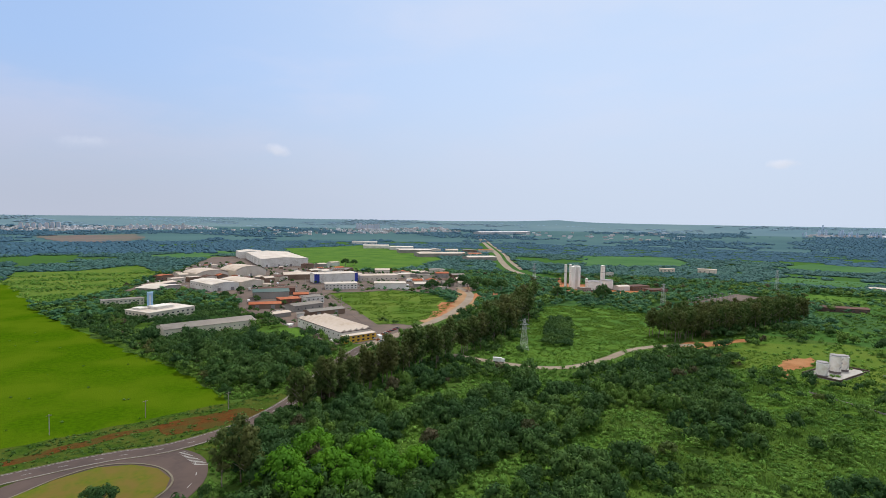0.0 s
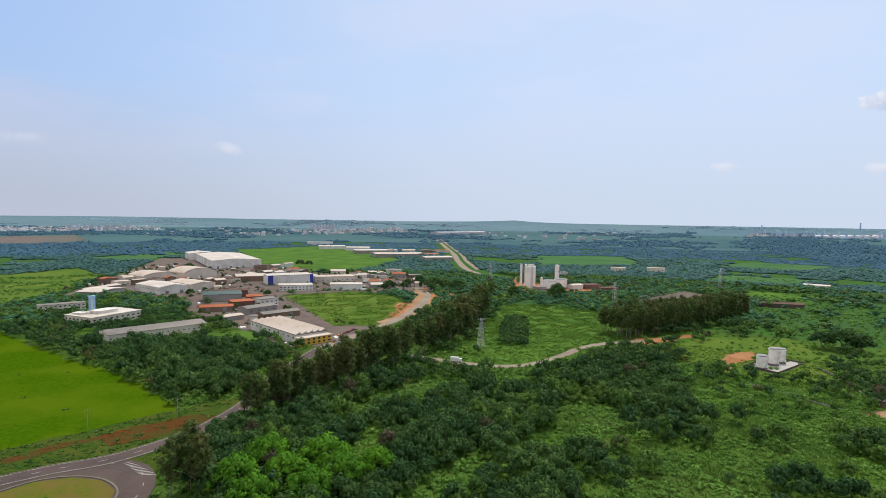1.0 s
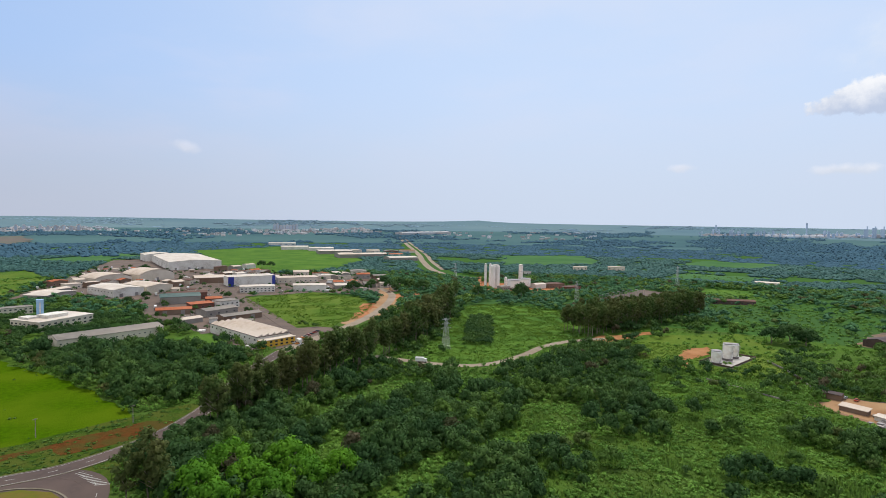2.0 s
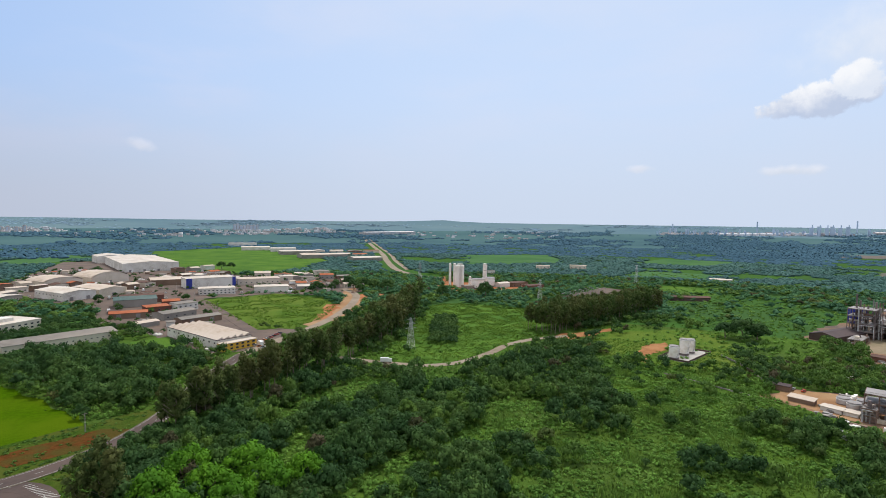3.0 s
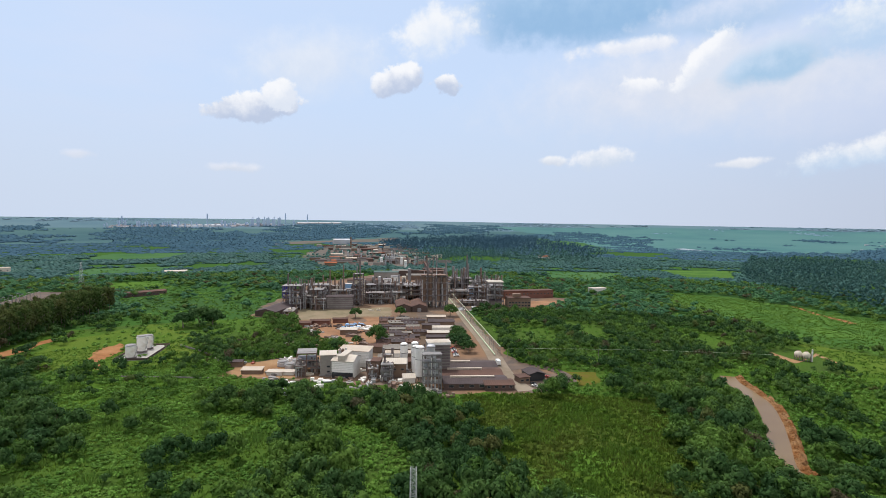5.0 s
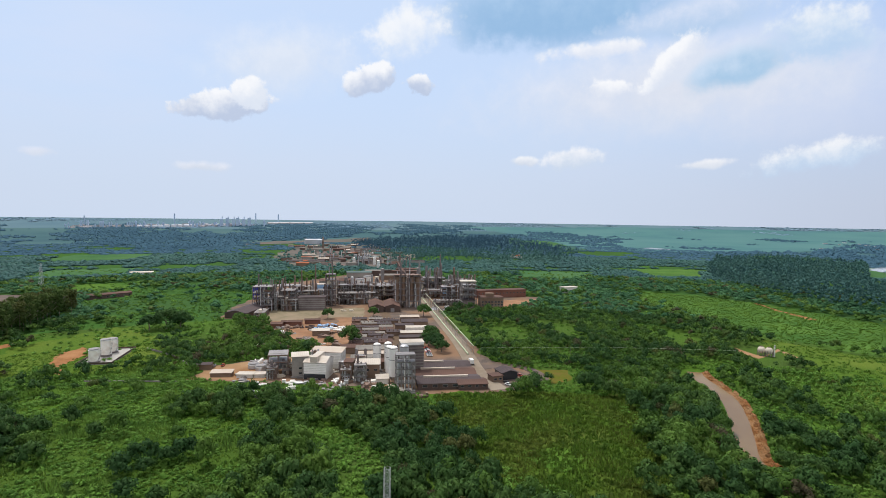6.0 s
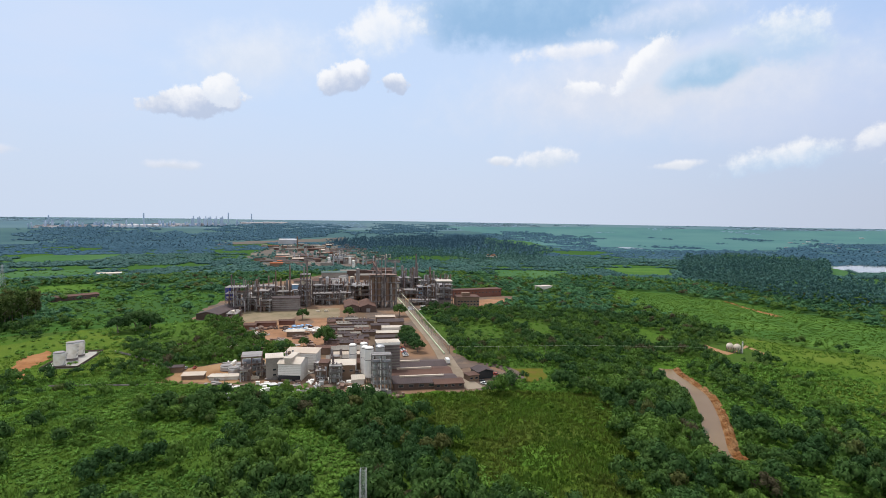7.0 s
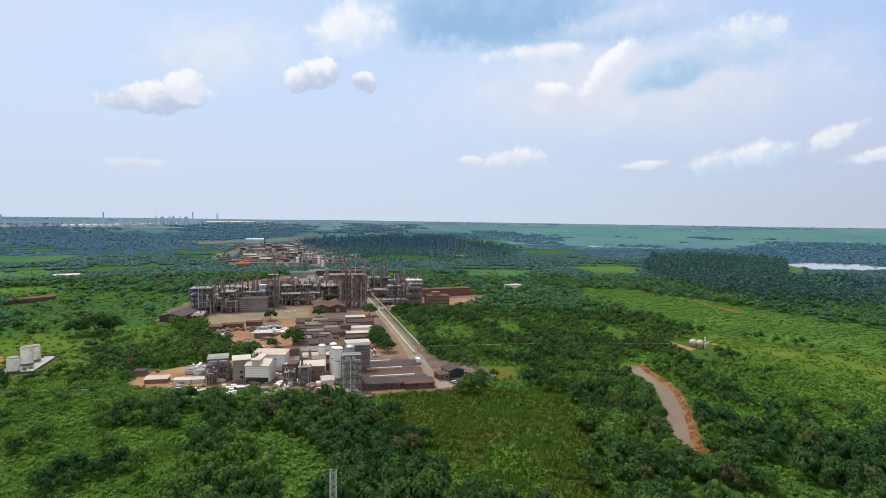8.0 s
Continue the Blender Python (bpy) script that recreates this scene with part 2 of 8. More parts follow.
M["old_asphalt"] = material("dusty_asphalt", ((0.1029, 0.0796, 0.0683), (0.0787, 0.0605, 0.0514), (0.1301, 0.0951, 0.0756)), (0.3, 0.05), 0.9, mode="World", spec=0.2)
M["lane"] = material("pale_worn_paving", ((0.215, 0.172, 0.128), (0.172, 0.134, 0.098), (0.25, 0.208, 0.16)), (0.25, 0.05), 0.9, mode="World", spec=0.15)
M["weedy"] = material("weedy_lot", ((0.205, 0.168, 0.112), (0.15, 0.132, 0.08), (0.24, 0.19, 0.13)), (0.25, 0.05), 0.95, mode="World", spec=0.05)
M["kerb"] = material("pale_kerb", ((0.1365, 0.1183, 0.0819), (0.1137, 0.0955, 0.0637), (0.1547, 0.1365, 0.1001)), (1.0, 0.1), 0.9, mode="World")
M["paint"] = material("road_paint", ((0.3255, 0.3255, 0.3036), (0.279, 0.279, 0.2589), (0.3441, 0.3441, 0.3214)), (2.0, 0.3), 0.7, mode="World")
M["bank"] = material("crumbling_river_bank", ((0.1948, 0.0872, 0.0329), (0.1299, 0.0553, 0.0205), (0.2468, 0.1396, 0.0684)), (0.8, 0.12), 0.95, bump=0.9, bump_scale=0.9, mode="World", spec=0.05, blend=(0.42, 0.58))
M["works_ground"] = material("stained_works_ground", ((0.1518, 0.1121, 0.088), (0.0938, 0.076, 0.066), (0.2024, 0.1216, 0.074)), (0.10, 0.022), 0.92, bump=0.2, bump_scale=0.8, mode="World", spec=0.1, blend=(0.40, 0.60), detail=6.0)
M["water"] = material("muddy_water", ((0.175, 0.112, 0.046), (0.2, 0.132, 0.058), (0.15, 0.088, 0.034)), (0.05, 0.02), 0.26, mode="World", spec=0.25, bump=0.03, bump_scale=0.6)
M["lake"] = material("lake_water", ((0.300, 0.330, 0.340), (0.340, 0.370, 0.380), (0.280, 0.300, 0.310)), (0.02, 0.01), 0.08, mode="World", spec=0.6)

LEAF = dict(rough=0.75, thin=0.30, mode="World", spec=0.12, blend=(0.38, 0.62))
M["leaf"] = material("wood_foliage", ((0.0406, 0.0954, 0.022), (0.0717, 0.1352, 0.0314), (0.029, 0.0746, 0.022)), (0.17, 0.03), bump=0.35, bump_scale=1.1, island=0.22, **LEAF)
M["leaf_bright"] = material("bright_foliage", ((0.0754, 0.2074, 0.0104), (0.1094, 0.2564, 0.0146), (0.056, 0.1637, 0.0094)), (1.0, 0.08), bump=0.3, bump_scale=1.2, island=0.12, **LEAF)
M["leaf_euc"] = material("eucalyptus_foliage", ((0.046, 0.0869, 0.0197), (0.0816, 0.1273, 0.0316), (0.0847, 0.0952, 0.0284)), (0.16, 0.04), bump=0.35, bump_scale=1.1, island=0.22, **LEAF)
M["leaf_light"] = material("light_wood_foliage", ((0.0713, 0.1437, 0.0226), (0.1061, 0.1883, 0.0338), (0.0526, 0.1152, 0.0215)), (0.17, 0.03), bump=0.35, bump_scale=1.1, island=0.22, **LEAF)
M["leaf_shrub"] = material("scrub_foliage", ((0.1038, 0.2249, 0.03), (0.149, 0.2722, 0.0484), (0.0772, 0.1728, 0.0265)), (0.22, 0.035), bump=0.35, bump_scale=1.1, island=0.22, **LEAF)
M["leaf_reed"] = material("feathery_grass_foliage", ((0.1138, 0.2217, 0.0356), (0.1633, 0.2715, 0.0523), (0.087, 0.1811, 0.0314)), (0.7, 0.05), island=0.2, **{**LEAF, "thin": 0.5})
M["grass_blade"] = material("bright_grass_blades", ((0.0999, 0.1905, 0.0251), (0.1399, 0.2276, 0.0335), (0.074, 0.1487, 0.0209)), (0.7, 0.05), island=0.25, **{**LEAF, "thin": 0.5})
# leaves from 600 to 1000 m, a little haze mixed into the green
M["leaf_mid"] = material("faint_haze_foliage", ((0.0514, 0.1423, 0.0597), (0.08, 0.187, 0.0746), (0.0412, 0.1165, 0.0566)), (0.25, 0.02), bump=0.3, bump_scale=0.5, island=0.22, **LEAF)
M["leaf_dry"] = material("browned_foliage", ((0.075, 0.070, 0.036), (0.100, 0.085, 0.050), (0.052, 0.062, 0.024)), (0.9, 0.06), bump=0.8, bump_scale=1.2, island=0.2, **LEAF)
M["bark"] = material("pale_bark", ((0.200, 0.160, 0.120), (0.130, 0.100, 0.075), (0.250, 0.210, 0.170)), (1.5, 0.2), 0.9, mode="World")
M["leaf_marsh"] = material("sedge_tufts", ((0.0714, 0.1096, 0.0172), (0.1066, 0.1364, 0.0243), (0.0674, 0.1333, 0.0162)), (0.8, 0.05), bump=0.6, bump_scale=1.2, island=0.2, **{**LEAF, "thin": 0.5})
# leaves of the farther woods, blue added to their green as haze
M["leaf_hazed"] = material("haze_tinted_foliage", ((0.0538, 0.1341, 0.1174), (0.0725, 0.158, 0.1331), (0.0468, 0.1173, 0.1122)), (0.10, 0.008), bump=0.8, bump_scale=0.3, island=0.2, **LEAF)
# land so far off it stands as a backdrop, haze mixed into its colours
M["far_leaf"] = material("hazed_far_woods", ((0.0434, 0.0961, 0.1355), (0.0509, 0.1071, 0.146), (0.0377, 0.0869, 0.127)), (0.02, 0.003), island=0.08, rough=0.9, mode="World", spec=0.05, blend=(0.38, 0.62))
M["horizon_leaf"] = material("hazed_horizon_woods", ((0.168, 0.2539, 0.3255), (0.1824, 0.2692, 0.3345), (0.156, 0.2409, 0.3188)), (0.02, 0.003), island=0.1, rough=0.95, mode="World", spec=0.0)
M["horizon_ground"] = material("hazed_horizon_land", ((0.104, 0.168, 0.198), (0.088, 0.15, 0.186), (0.125, 0.188, 0.21)), (0.004, 0.0012), 0.95, mode="World", spec=0.0)
M["far_ground"] = material("hazed_far_land", ((0.046, 0.102, 0.1123), (0.038, 0.088, 0.1015), (0.06, 0.12, 0.121)), (0.006, 0.0016), 0.95, mode="World", spec=0.05)
M["hazed_far_field"] = material("hazed_far_field", ((0.0623, 0.1551, 0.1505), (0.0528, 0.1304, 0.1425), (0.0768, 0.1689, 0.164)), (0.006, 0.002), 0.95, mode="World", spec=0.05)
M["far_red"] = material("hazed_far_earth", ((0.15, 0.112, 0.1), (0.118, 0.098, 0.092), (0.1, 0.11, 0.088)), (0.02, 0.004), 0.95, mode="World", spec=0.05)
# walls and steel of the far buildings, paled and blued for haze
M["far_white"] = material("hazed_far_walls", ((0.560, 0.580, 0.620), (0.420, 0.440, 0.480), (0.480, 0.430, 0.420)), (0.03, 0.008), 0.9, mode="World", island=0.35)
M["hazed_far_steel"] = material("hazed_far_steel", ((0.36, 0.455, 0.588), (0.312, 0.403, 0.532), (0.408, 0.507, 0.63)), (0.03, 0.008), 0.8, mode="World")

M["white_wall"] = material("white_wall", ((0.62, 0.595, 0.55), (0.43, 0.39, 0.335), (0.68, 0.655, 0.605)), (0.5, 0.06), 0.85)
M["cream_wall"] = material("cream_wall", ((0.5871, 0.5165, 0.4177), (0.4967, 0.4304, 0.3343), (0.6322, 0.5595, 0.4699)), (0.5, 0.06), 0.9)
M["grey_wall"] = material("grey_wall", ((0.2550, 0.2342, 0.2094), (0.1955, 0.1776, 0.1571), (0.2890, 0.2665, 0.2394)), (0.5, 0.06), 0.9)
M["brown_wall"] = material("brown_wall", ((0.1764, 0.1164, 0.0816), (0.1357, 0.0841, 0.0597), (0.2171, 0.1488, 0.1067)), (0.5, 0.06), 0.9)
M["brick"] = material("red_brick_wall", ((0.1560, 0.0640, 0.0432), (0.1200, 0.0480, 0.0346), (0.1800, 0.0832, 0.0612)), (0.6, 0.08), 0.9)
M["yellow"] = material("yellow_paint", ((0.720, 0.430, 0.050), (0.640, 0.370, 0.045), (0.740, 0.480, 0.080)), (0.5, 0.1), 0.7)
M["blue"] = material("dark_blue_paint", ((0.030, 0.045, 0.280), (0.026, 0.038, 0.230), (0.040, 0.060, 0.320)), (0.5, 0.1), 0.6)
M["sky_blue"] = material("pale_blue_paint", ((0.260, 0.430, 0.640), (0.220, 0.380, 0.580), (0.320, 0.480, 0.660)), (0.5, 0.1), 0.6)
M["roof_white"] = material("white_sheet_roof", ((0.4930, 0.4341, 0.3661), (0.3780, 0.3182, 0.2578), (0.5460, 0.4959, 0.4338)), (0.25, 0.06), 0.55, spec=0.12, stripes=("X", 0.8, 0.05))
M["roof_cream"] = material("weathered_sheet_roof", ((0.4596, 0.3832, 0.3120), (0.3712, 0.2999, 0.2321), (0.4956, 0.4243, 0.3596)), (0.2, 0.04), 0.7, spec=0.12, stripes=("X", 0.8, 0.05))
M["roof_grey"] = material("grey_sheet_roof", ((0.1872, 0.1710, 0.1521), (0.1440, 0.1300, 0.1140), (0.2232, 0.1984, 0.1711)), (0.2, 0.04), 0.7, spec=0.12, stripes=("X", 0.8, 0.05))
M["roof_dark"] = material("dark_sheet_roof", ((0.0660, 0.0522, 0.0545), (0.0479, 0.0373, 0.0385), (0.0838, 0.0632, 0.0634)), (0.2, 0.04), 0.75, spec=0.12, stripes=("X", 0.8, 0.05))
M["roof_brown"] = material("rusty_sheet_roof", ((0.1017, 0.0607, 0.0494), (0.0712, 0.0447, 0.0380), (0.1288, 0.0744, 0.0582)), (0.15, 0.05), 0.85, spec=0.12, stripes=("X", 0.8, 0.05))
M["roof_tile"] = material("orange_tile_roof", ((0.3225, 0.0975, 0.0450), (0.2625, 0.0750, 0.0338), (0.3600, 0.1275, 0.0638)), (0.5, 0.08), 0.85, spec=0.12, stripes=("X", 2.0, 0.04))
M["roof_teal"] = material("green_sheet_roof", ((0.0720, 0.1200, 0.1120), (0.0560, 0.0880, 0.0840), (0.1120, 0.1520, 0.1440)), (0.2, 0.05), 0.7, spec=0.12, stripes=("X", 0.8, 0.05))
M["glass"] = material("dark_window_glass", ((0.030, 0.036, 0.044), (0.040, 0.046, 0.054), (0.024, 0.030, 0.036)), (0.3, 0.1), 0.12, spec=0.6)
M["steel"] = material("painted_steel", ((0.225, 0.208, 0.2), (0.165, 0.15, 0.142), (0.27, 0.252, 0.245)), (0.4, 0.08), 0.5, metal=0.3)
M["dark_steel"] = material("sooty_steel", ((0.162, 0.1323, 0.1288), (0.1053, 0.0864, 0.0868), (0.216, 0.1755, 0.1652)), (0.4, 0.08), 0.65, metal=0.3)
M["rust"] = material("rusty_steel", ((0.2, 0.132, 0.104), (0.145, 0.09, 0.07), (0.245, 0.172, 0.14)), (0.4, 0.08), 0.8, metal=0.2)
M["silver"] = material("silver_cladding", ((0.4855, 0.4864, 0.4962), (0.4162, 0.4157, 0.4226), (0.5288, 0.5306, 0.5423)), (0.3, 0.06), 0.4, metal=0.4)
M["white_steel"] = material("white_painted_steel", ((0.7865, 0.7593, 0.711), (0.6877, 0.6523, 0.5968), (0.8294, 0.8026, 0.7619)), (0.4, 0.05), 0.5)
M["pale_green"] = material("pale_green_pipe", ((0.420, 0.480, 0.330), (0.350, 0.400, 0.270), (0.480, 0.540, 0.390)), (0.4, 0.05), 0.6)
M["concrete"] = material("grey_concrete", ((0.31, 0.292, 0.27), (0.24, 0.222, 0.2), (0.37, 0.35, 0.325)), (0.4, 0.06), 0.9)
M["tank_paint"] = material("stained_cream_tank_paint", ((0.8, 0.76, 0.69), (0.62, 0.54, 0.44), (0.84, 0.81, 0.76)), (0.35, 0.1), 0.6, spec=0.3)


# ---- tools for meshes ----
def part(name, bm, mat, parent, label="", smooth=False):
    me = bpy.data.meshes.new(name)
    bm.normal_update()
    bm.to_mesh(me)
    bm.free()
    me.materials.append(mat)
    if smooth:
        me.polygons.foreach_set("use_smooth", [True] * len(me.polygons))
    ob = new(name, me)
    ob.parent = parent
    return tagged(ob, label)


def thing(name, x, y, turn, label, category, group="", kind="", z=None):
    ob = new(name)
    ob.empty_display_size = 1.0
    ob.matrix_world = pose(x, y, land(x, y) if z is None else z, 0, 0, turn)
    return tagged(ob, label, category, group, kind)


def land(x, y):
    """Height of the ground: flat, and rising softly in the far distance."""
    r = math.hypot(x, y)
    return 0.0 if r < 2200 else 100 * ((r - 2200) / 2200) ** 2


def land_np(x, y):
    r = np.hypot(x, y)
    return np.where(r < 2200, 0.0, 100 * ((np.maximum(r, 2200) - 2200) / 2200) ** 2)


def box(bm, x0, x1, y0, y1, z0, z1):
    v = [bm.verts.new(p) for p in ((x0, y0, z0), (x1, y0, z0), (x1, y1, z0), (x0, y1, z0), (x0, y0, z1), (x1, y0, z1), (x1, y1, z1), (x0, y1, z1))]
    for f in ((3, 2, 1, 0), (4, 5, 6, 7), (0, 1, 5, 4), (1, 2, 6, 5), (2, 3, 7, 6), (3, 0, 4, 7)):
        bm.faces.new([v[i] for i in f])
    return bm


def boxed(x0, x1, y0, y1, z0, z1):
    return box(bmesh.new(), x0, x1, y0, y1, z0, z1)


def tube(bm, x, y, z0, z1, r, r2=None, n=16, dome=0.0):
    """An upright drum with an optional domed top."""
    r2 = r if r2 is None else r2
    rings = [(z0, r), (z1, r2)]
    if dome:
        rings += [(z1 + dome * math.sin(a), r2 * math.cos(a)) for a in (0.5, 0.95, 1.3)]
    loops = [[bm.verts.new((x + q * math.cos(2 * math.pi * i / n), y + q * math.sin(2 * math.pi * i / n), z)) for i in range(n)] for z, q in rings]
    for a, b in zip(loops, loops[1:]):
        for i in range(n):
            bm.faces.new((a[i], a[(i + 1) % n], b[(i + 1) % n], b[i]))
    bm.faces.new(loops[-1])
    bm.faces.new(loops[0][::-1])
    return bm


def pipe(bm, a, b, r, n=6):
    """A straight round bar from a to b."""
    a, b = Vector(a), Vector(b)
    d = (b - a).normalized()
    s = d.orthogonal().normalized()
    t = d.cross(s)
    rings = [[bm.verts.new(p + (s * math.cos(2 * math.pi * i / n) + t * math.sin(2 * math.pi * i / n)) * r) for i in range(n)] for p in (a, b)]
    for i in range(n):
        bm.faces.new((rings[0][i], rings[0][(i + 1) % n], rings[1][(i + 1) % n], rings[1][i]))
    bm.faces.new(rings[0][::-1])
    bm.faces.new(rings[1])
    return bm


def curve_points(pts, step=4.0):
    """A smooth line through the points of the plan."""
    p = [Vector((*q, 0)) for q in pts]
    p = [p[0] * 2 - p[1]] + p + [p[-1] * 2 - p[-2]]
    out = []
    for a, b, c, d in zip(p, p[1:], p[2:], p[3:]):
        k = max(1, int((c - b).length / step))
        for i in range(k):
            t = i / k
            out.append(0.5 * ((2 * b) + (c - a) * t + (2 * a - 5 * b + 4 * c - d) * t * t + (3 * b - a - 3 * c + d) * t ** 3))
    return out + [p[-2]]


def ribbon(bm, line, left, right, z, thick=0.0):
    """A strip along a line, from left to right of it in metres."""
    rows = []
    for i, q in enumerate(line):
        d = (line[min(i + 1, len(line) - 1)] - line[max(i - 1, 0)]).normalized()
        s = Vector((-d.y, d.x, 0))
        a, b = q + s * left, q - s * right
        rows.append([bm.verts.new((p.x, p.y, land(p.x, p.y) + h)) for p, h in ((a, z), (b, z))])
        if thick:
            rows[-1] += [bm.verts.new((p.x, p.y, land(p.x, p.y) + z - thick)) for p in (a, b)]
    for a, b in zip(rows, rows[1:]):
        bm.faces.new((a[1], b[1], b[0], a[0]))
        if thick:
            bm.faces.new((a[0], b[0], b[2], a[2]))
            bm.faces.new((b[1], a[1], a[3], b[3]))
    if thick:
        bm.faces.new((rows[0][1], rows[0][0], rows[0][2], rows[0][3]))
        bm.faces.new((rows[-1][0], rows[-1][1], rows[-1][3], rows[-1][2]))
    return bm


def patch(name, pts, mat, z, label, kind="structure", category="", step=60.0, ragged=0.0):
    """A flat piece of ground cover with the outline pts, laid over the land."""
    if ragged:
        line = []
        for a, b in zip(pts, pts[1:] + pts[:1]):
            a, b = Vector((*a, 0)), Vector((*b, 0))
            k = max(1, int((b - a).length / max(4.0, ragged)))
            line += [a.lerp(b, i / k) for i in range(k)]
        pts = [(p.x + ragged * noise.noise((p.x * 0.07, p.y * 0.07, 3.1)) * 2, p.y + ragged * noise.noise((p.x * 0.07, p.y * 0.07, 9.4)) * 2) for p in line]
    bm = bmesh.new()
    bm.faces.new([bm.verts.new((x, y, 0)) for x, y in pts])
    far = max(math.hypot(x, y) for x, y in pts)
    if far > 2100:
        for axis in (0, 1):
            lo, hi = min(p[axis] for p in pts), max(p[axis] for p in pts)
            q = lo + step
            while q < hi:
                co, no = [0, 0, 0], [0, 0, 0]
                co[axis], no[axis] = q, 1
                bmesh.ops.bisect_plane(bm, geom=bm.verts[:] + bm.edges[:] + bm.faces[:], plane_co=co, plane_no=no)
                q += step
    else:
        bmesh.ops.triangulate(bm, faces=bm.faces[:])
    for v in bm.verts:
        v.co.z = land(v.co.x, v.co.y) + z
    for f in bm.faces:
        f.normal_update()
        if f.normal.z < 0:
            f.normal_flip()
    ob = part(name, bm, mat, None)
    return tagged(ob, label, category, "", kind)


def mesh_np(name, v, tri, mat, smooth=True, soft=None):
    """A mesh from arrays; soft: shading normals of its vertices, for the rounded shading of leafy masses."""
    me = bpy.data.meshes.new(name)
    me.vertices.add(len(v))
    me.vertices.foreach_set("co", np.ascontiguousarray(v, dtype=np.float32).ravel())
    me.loops.add(len(tri) * 3)
    me.loops.foreach_set("vertex_index", np.ascontiguousarray(tri, dtype=np.int32).ravel())
    me.polygons.add(len(tri))
    me.polygons.foreach_set("loop_start", np.arange(0, len(tri) * 3, 3, dtype=np.int32))
    me.polygons.foreach_set("use_smooth", np.full(len(tri), smooth))
    me.update(calc_edges=True)
    if soft is not None:
        me.normals_split_custom_set_from_vertices(soft)
    me.materials.append(mat)
    return me


def inside(x, y, poly):
    """Which of the places x, y lie in the outline poly."""
    hit = np.zeros(len(x), bool)
    for (ax, ay), (bx, by) in zip(poly, poly[1:] + poly[:1]):
        cross = ((ay > y) != (by > y)) & (x < (bx - ax) * (y - ay) / ((by - ay) or 1e-9) + ax)
        hit ^= cross
    return hit


def near_line(x, y, pts, d):
    """Which of the places x, y lie within d metres of the line pts."""
    hit = np.zeros(len(x), bool)
    for (ax, ay), (bx, by) in zip(pts, pts[1:]):
        dx, dy = bx - ax, by - ay
        t = np.clip(((x - ax) * dx + (y - ay) * dy) / (dx * dx + dy * dy), 0, 1)
        hit |= np.hypot(x - ax - t * dx, y - ay - t * dy) < d
    return hit


def waves(x, y, size, seed):
    """Smooth random field between about 0 and 1."""
    g = np.random.default_rng(seed)
    out = np.zeros(len(x))
    for k in range(6):
        a, p = g.uniform(0, 6.283), g.uniform(0, 6.283)
        s = size * g.uniform(0.6, 1.5)
        out += np.sin((x * math.cos(a) + y * math.sin(a)) * 6.283 / s + p)
    return 0.5 + out / 7.0


# ---- the land: one sheet out to the horizon ----
radii = [0, 60, 120, 200, 300, 420, 560, 720, 900, 1150, 1400, 1700, 2000, 2200] + [2200 + 65 * i for i in range(1, 30)] + [4147, 4300, 4500]
STEPS = 180
ground_bm = bmesh.new()
rings = []
for r in radii:
    row = []
    for i in range(STEPS):
        a = 2 * math.pi * i / STEPS
        x, y = r * math.sin(a), r * math.cos(a)
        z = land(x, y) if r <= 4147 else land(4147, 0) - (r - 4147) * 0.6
        if 2600 < r <= 4147:
            z += 11.0 * math.exp(-(((x - 843) / 130) ** 2 + ((y - 4040) / 200) ** 2)) + 6.0 * math.exp(-(((x - 760) / 420) ** 2 + ((y - 4040) / 200) ** 2))
            z += 5.0 * noise.noise((x * 0.0011, y * 0.0011, 0.3)) * (r - 2600) / 1500
        row.append(ground_bm.verts.new((x, y, z)) if r else None)
    rings.append(row)
hub = ground_bm.verts.new((0, 0, 0))
for i in range(STEPS):
    j = (i + 1) % STEPS
    ground_bm.faces.new((hub, rings[1][j], rings[1][i]))
    for a, b in zip(rings[1:], rings[2:]):
        ground_bm.faces.new((a[i], a[j], b[j], b[i]))
for f in ground_bm.faces:
    f.normal_update()
    if f.normal.z < 0:
        f.normal_flip()
    c = f.calc_center_median()
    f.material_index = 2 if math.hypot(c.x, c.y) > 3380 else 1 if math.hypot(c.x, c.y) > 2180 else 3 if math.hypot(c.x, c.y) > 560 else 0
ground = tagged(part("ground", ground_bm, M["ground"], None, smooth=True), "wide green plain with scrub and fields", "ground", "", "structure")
# the outer rings take land colours that hold the haze
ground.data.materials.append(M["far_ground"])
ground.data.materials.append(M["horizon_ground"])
ground.data.materials.append(M["wood_floor"])

# outlines of what is not wooded
FIELD_L = [(-185, 200), (-175, 211), (-158, 233), (-130, 255), (-105, 276), (-127, 300), (-177, 349), (-222, 383), (-295, 444), (-429, 558), (-533, 704), (-618, 755), (-760, 700), (-600, 300)]
ROUGH_L = [(-618, 755), (-700, 880), (-621, 896), (-580, 1032), (-470, 900), (-434, 779), (-405, 642), (-423, 559)]
GREEN_LOT = [(-151, 694), (-63, 732), (-5, 690), (11, 620), (-6, 545), (-33, 501), (-66, 512), (-97, 572)]
FAR_FIELD = [(-482, 1630), (-279, 1858), (-60, 1500), (8, 1291), (-87, 1001), (-193, 1006), (-287, 1153)]
MEADOW = [(47, 376), (69, 366), (95, 370), (114, 390), (183, 436), (250, 520), (237, 568), (144, 633), (114, 610), (77, 496), (50, 420)]
TANK_LAWN = [(200, 372), (212, 415), (232, 432), (262, 442), (330, 450), (352, 425), (320, 372), (300, 340), (268, 308), (240, 318), (215, 345)]
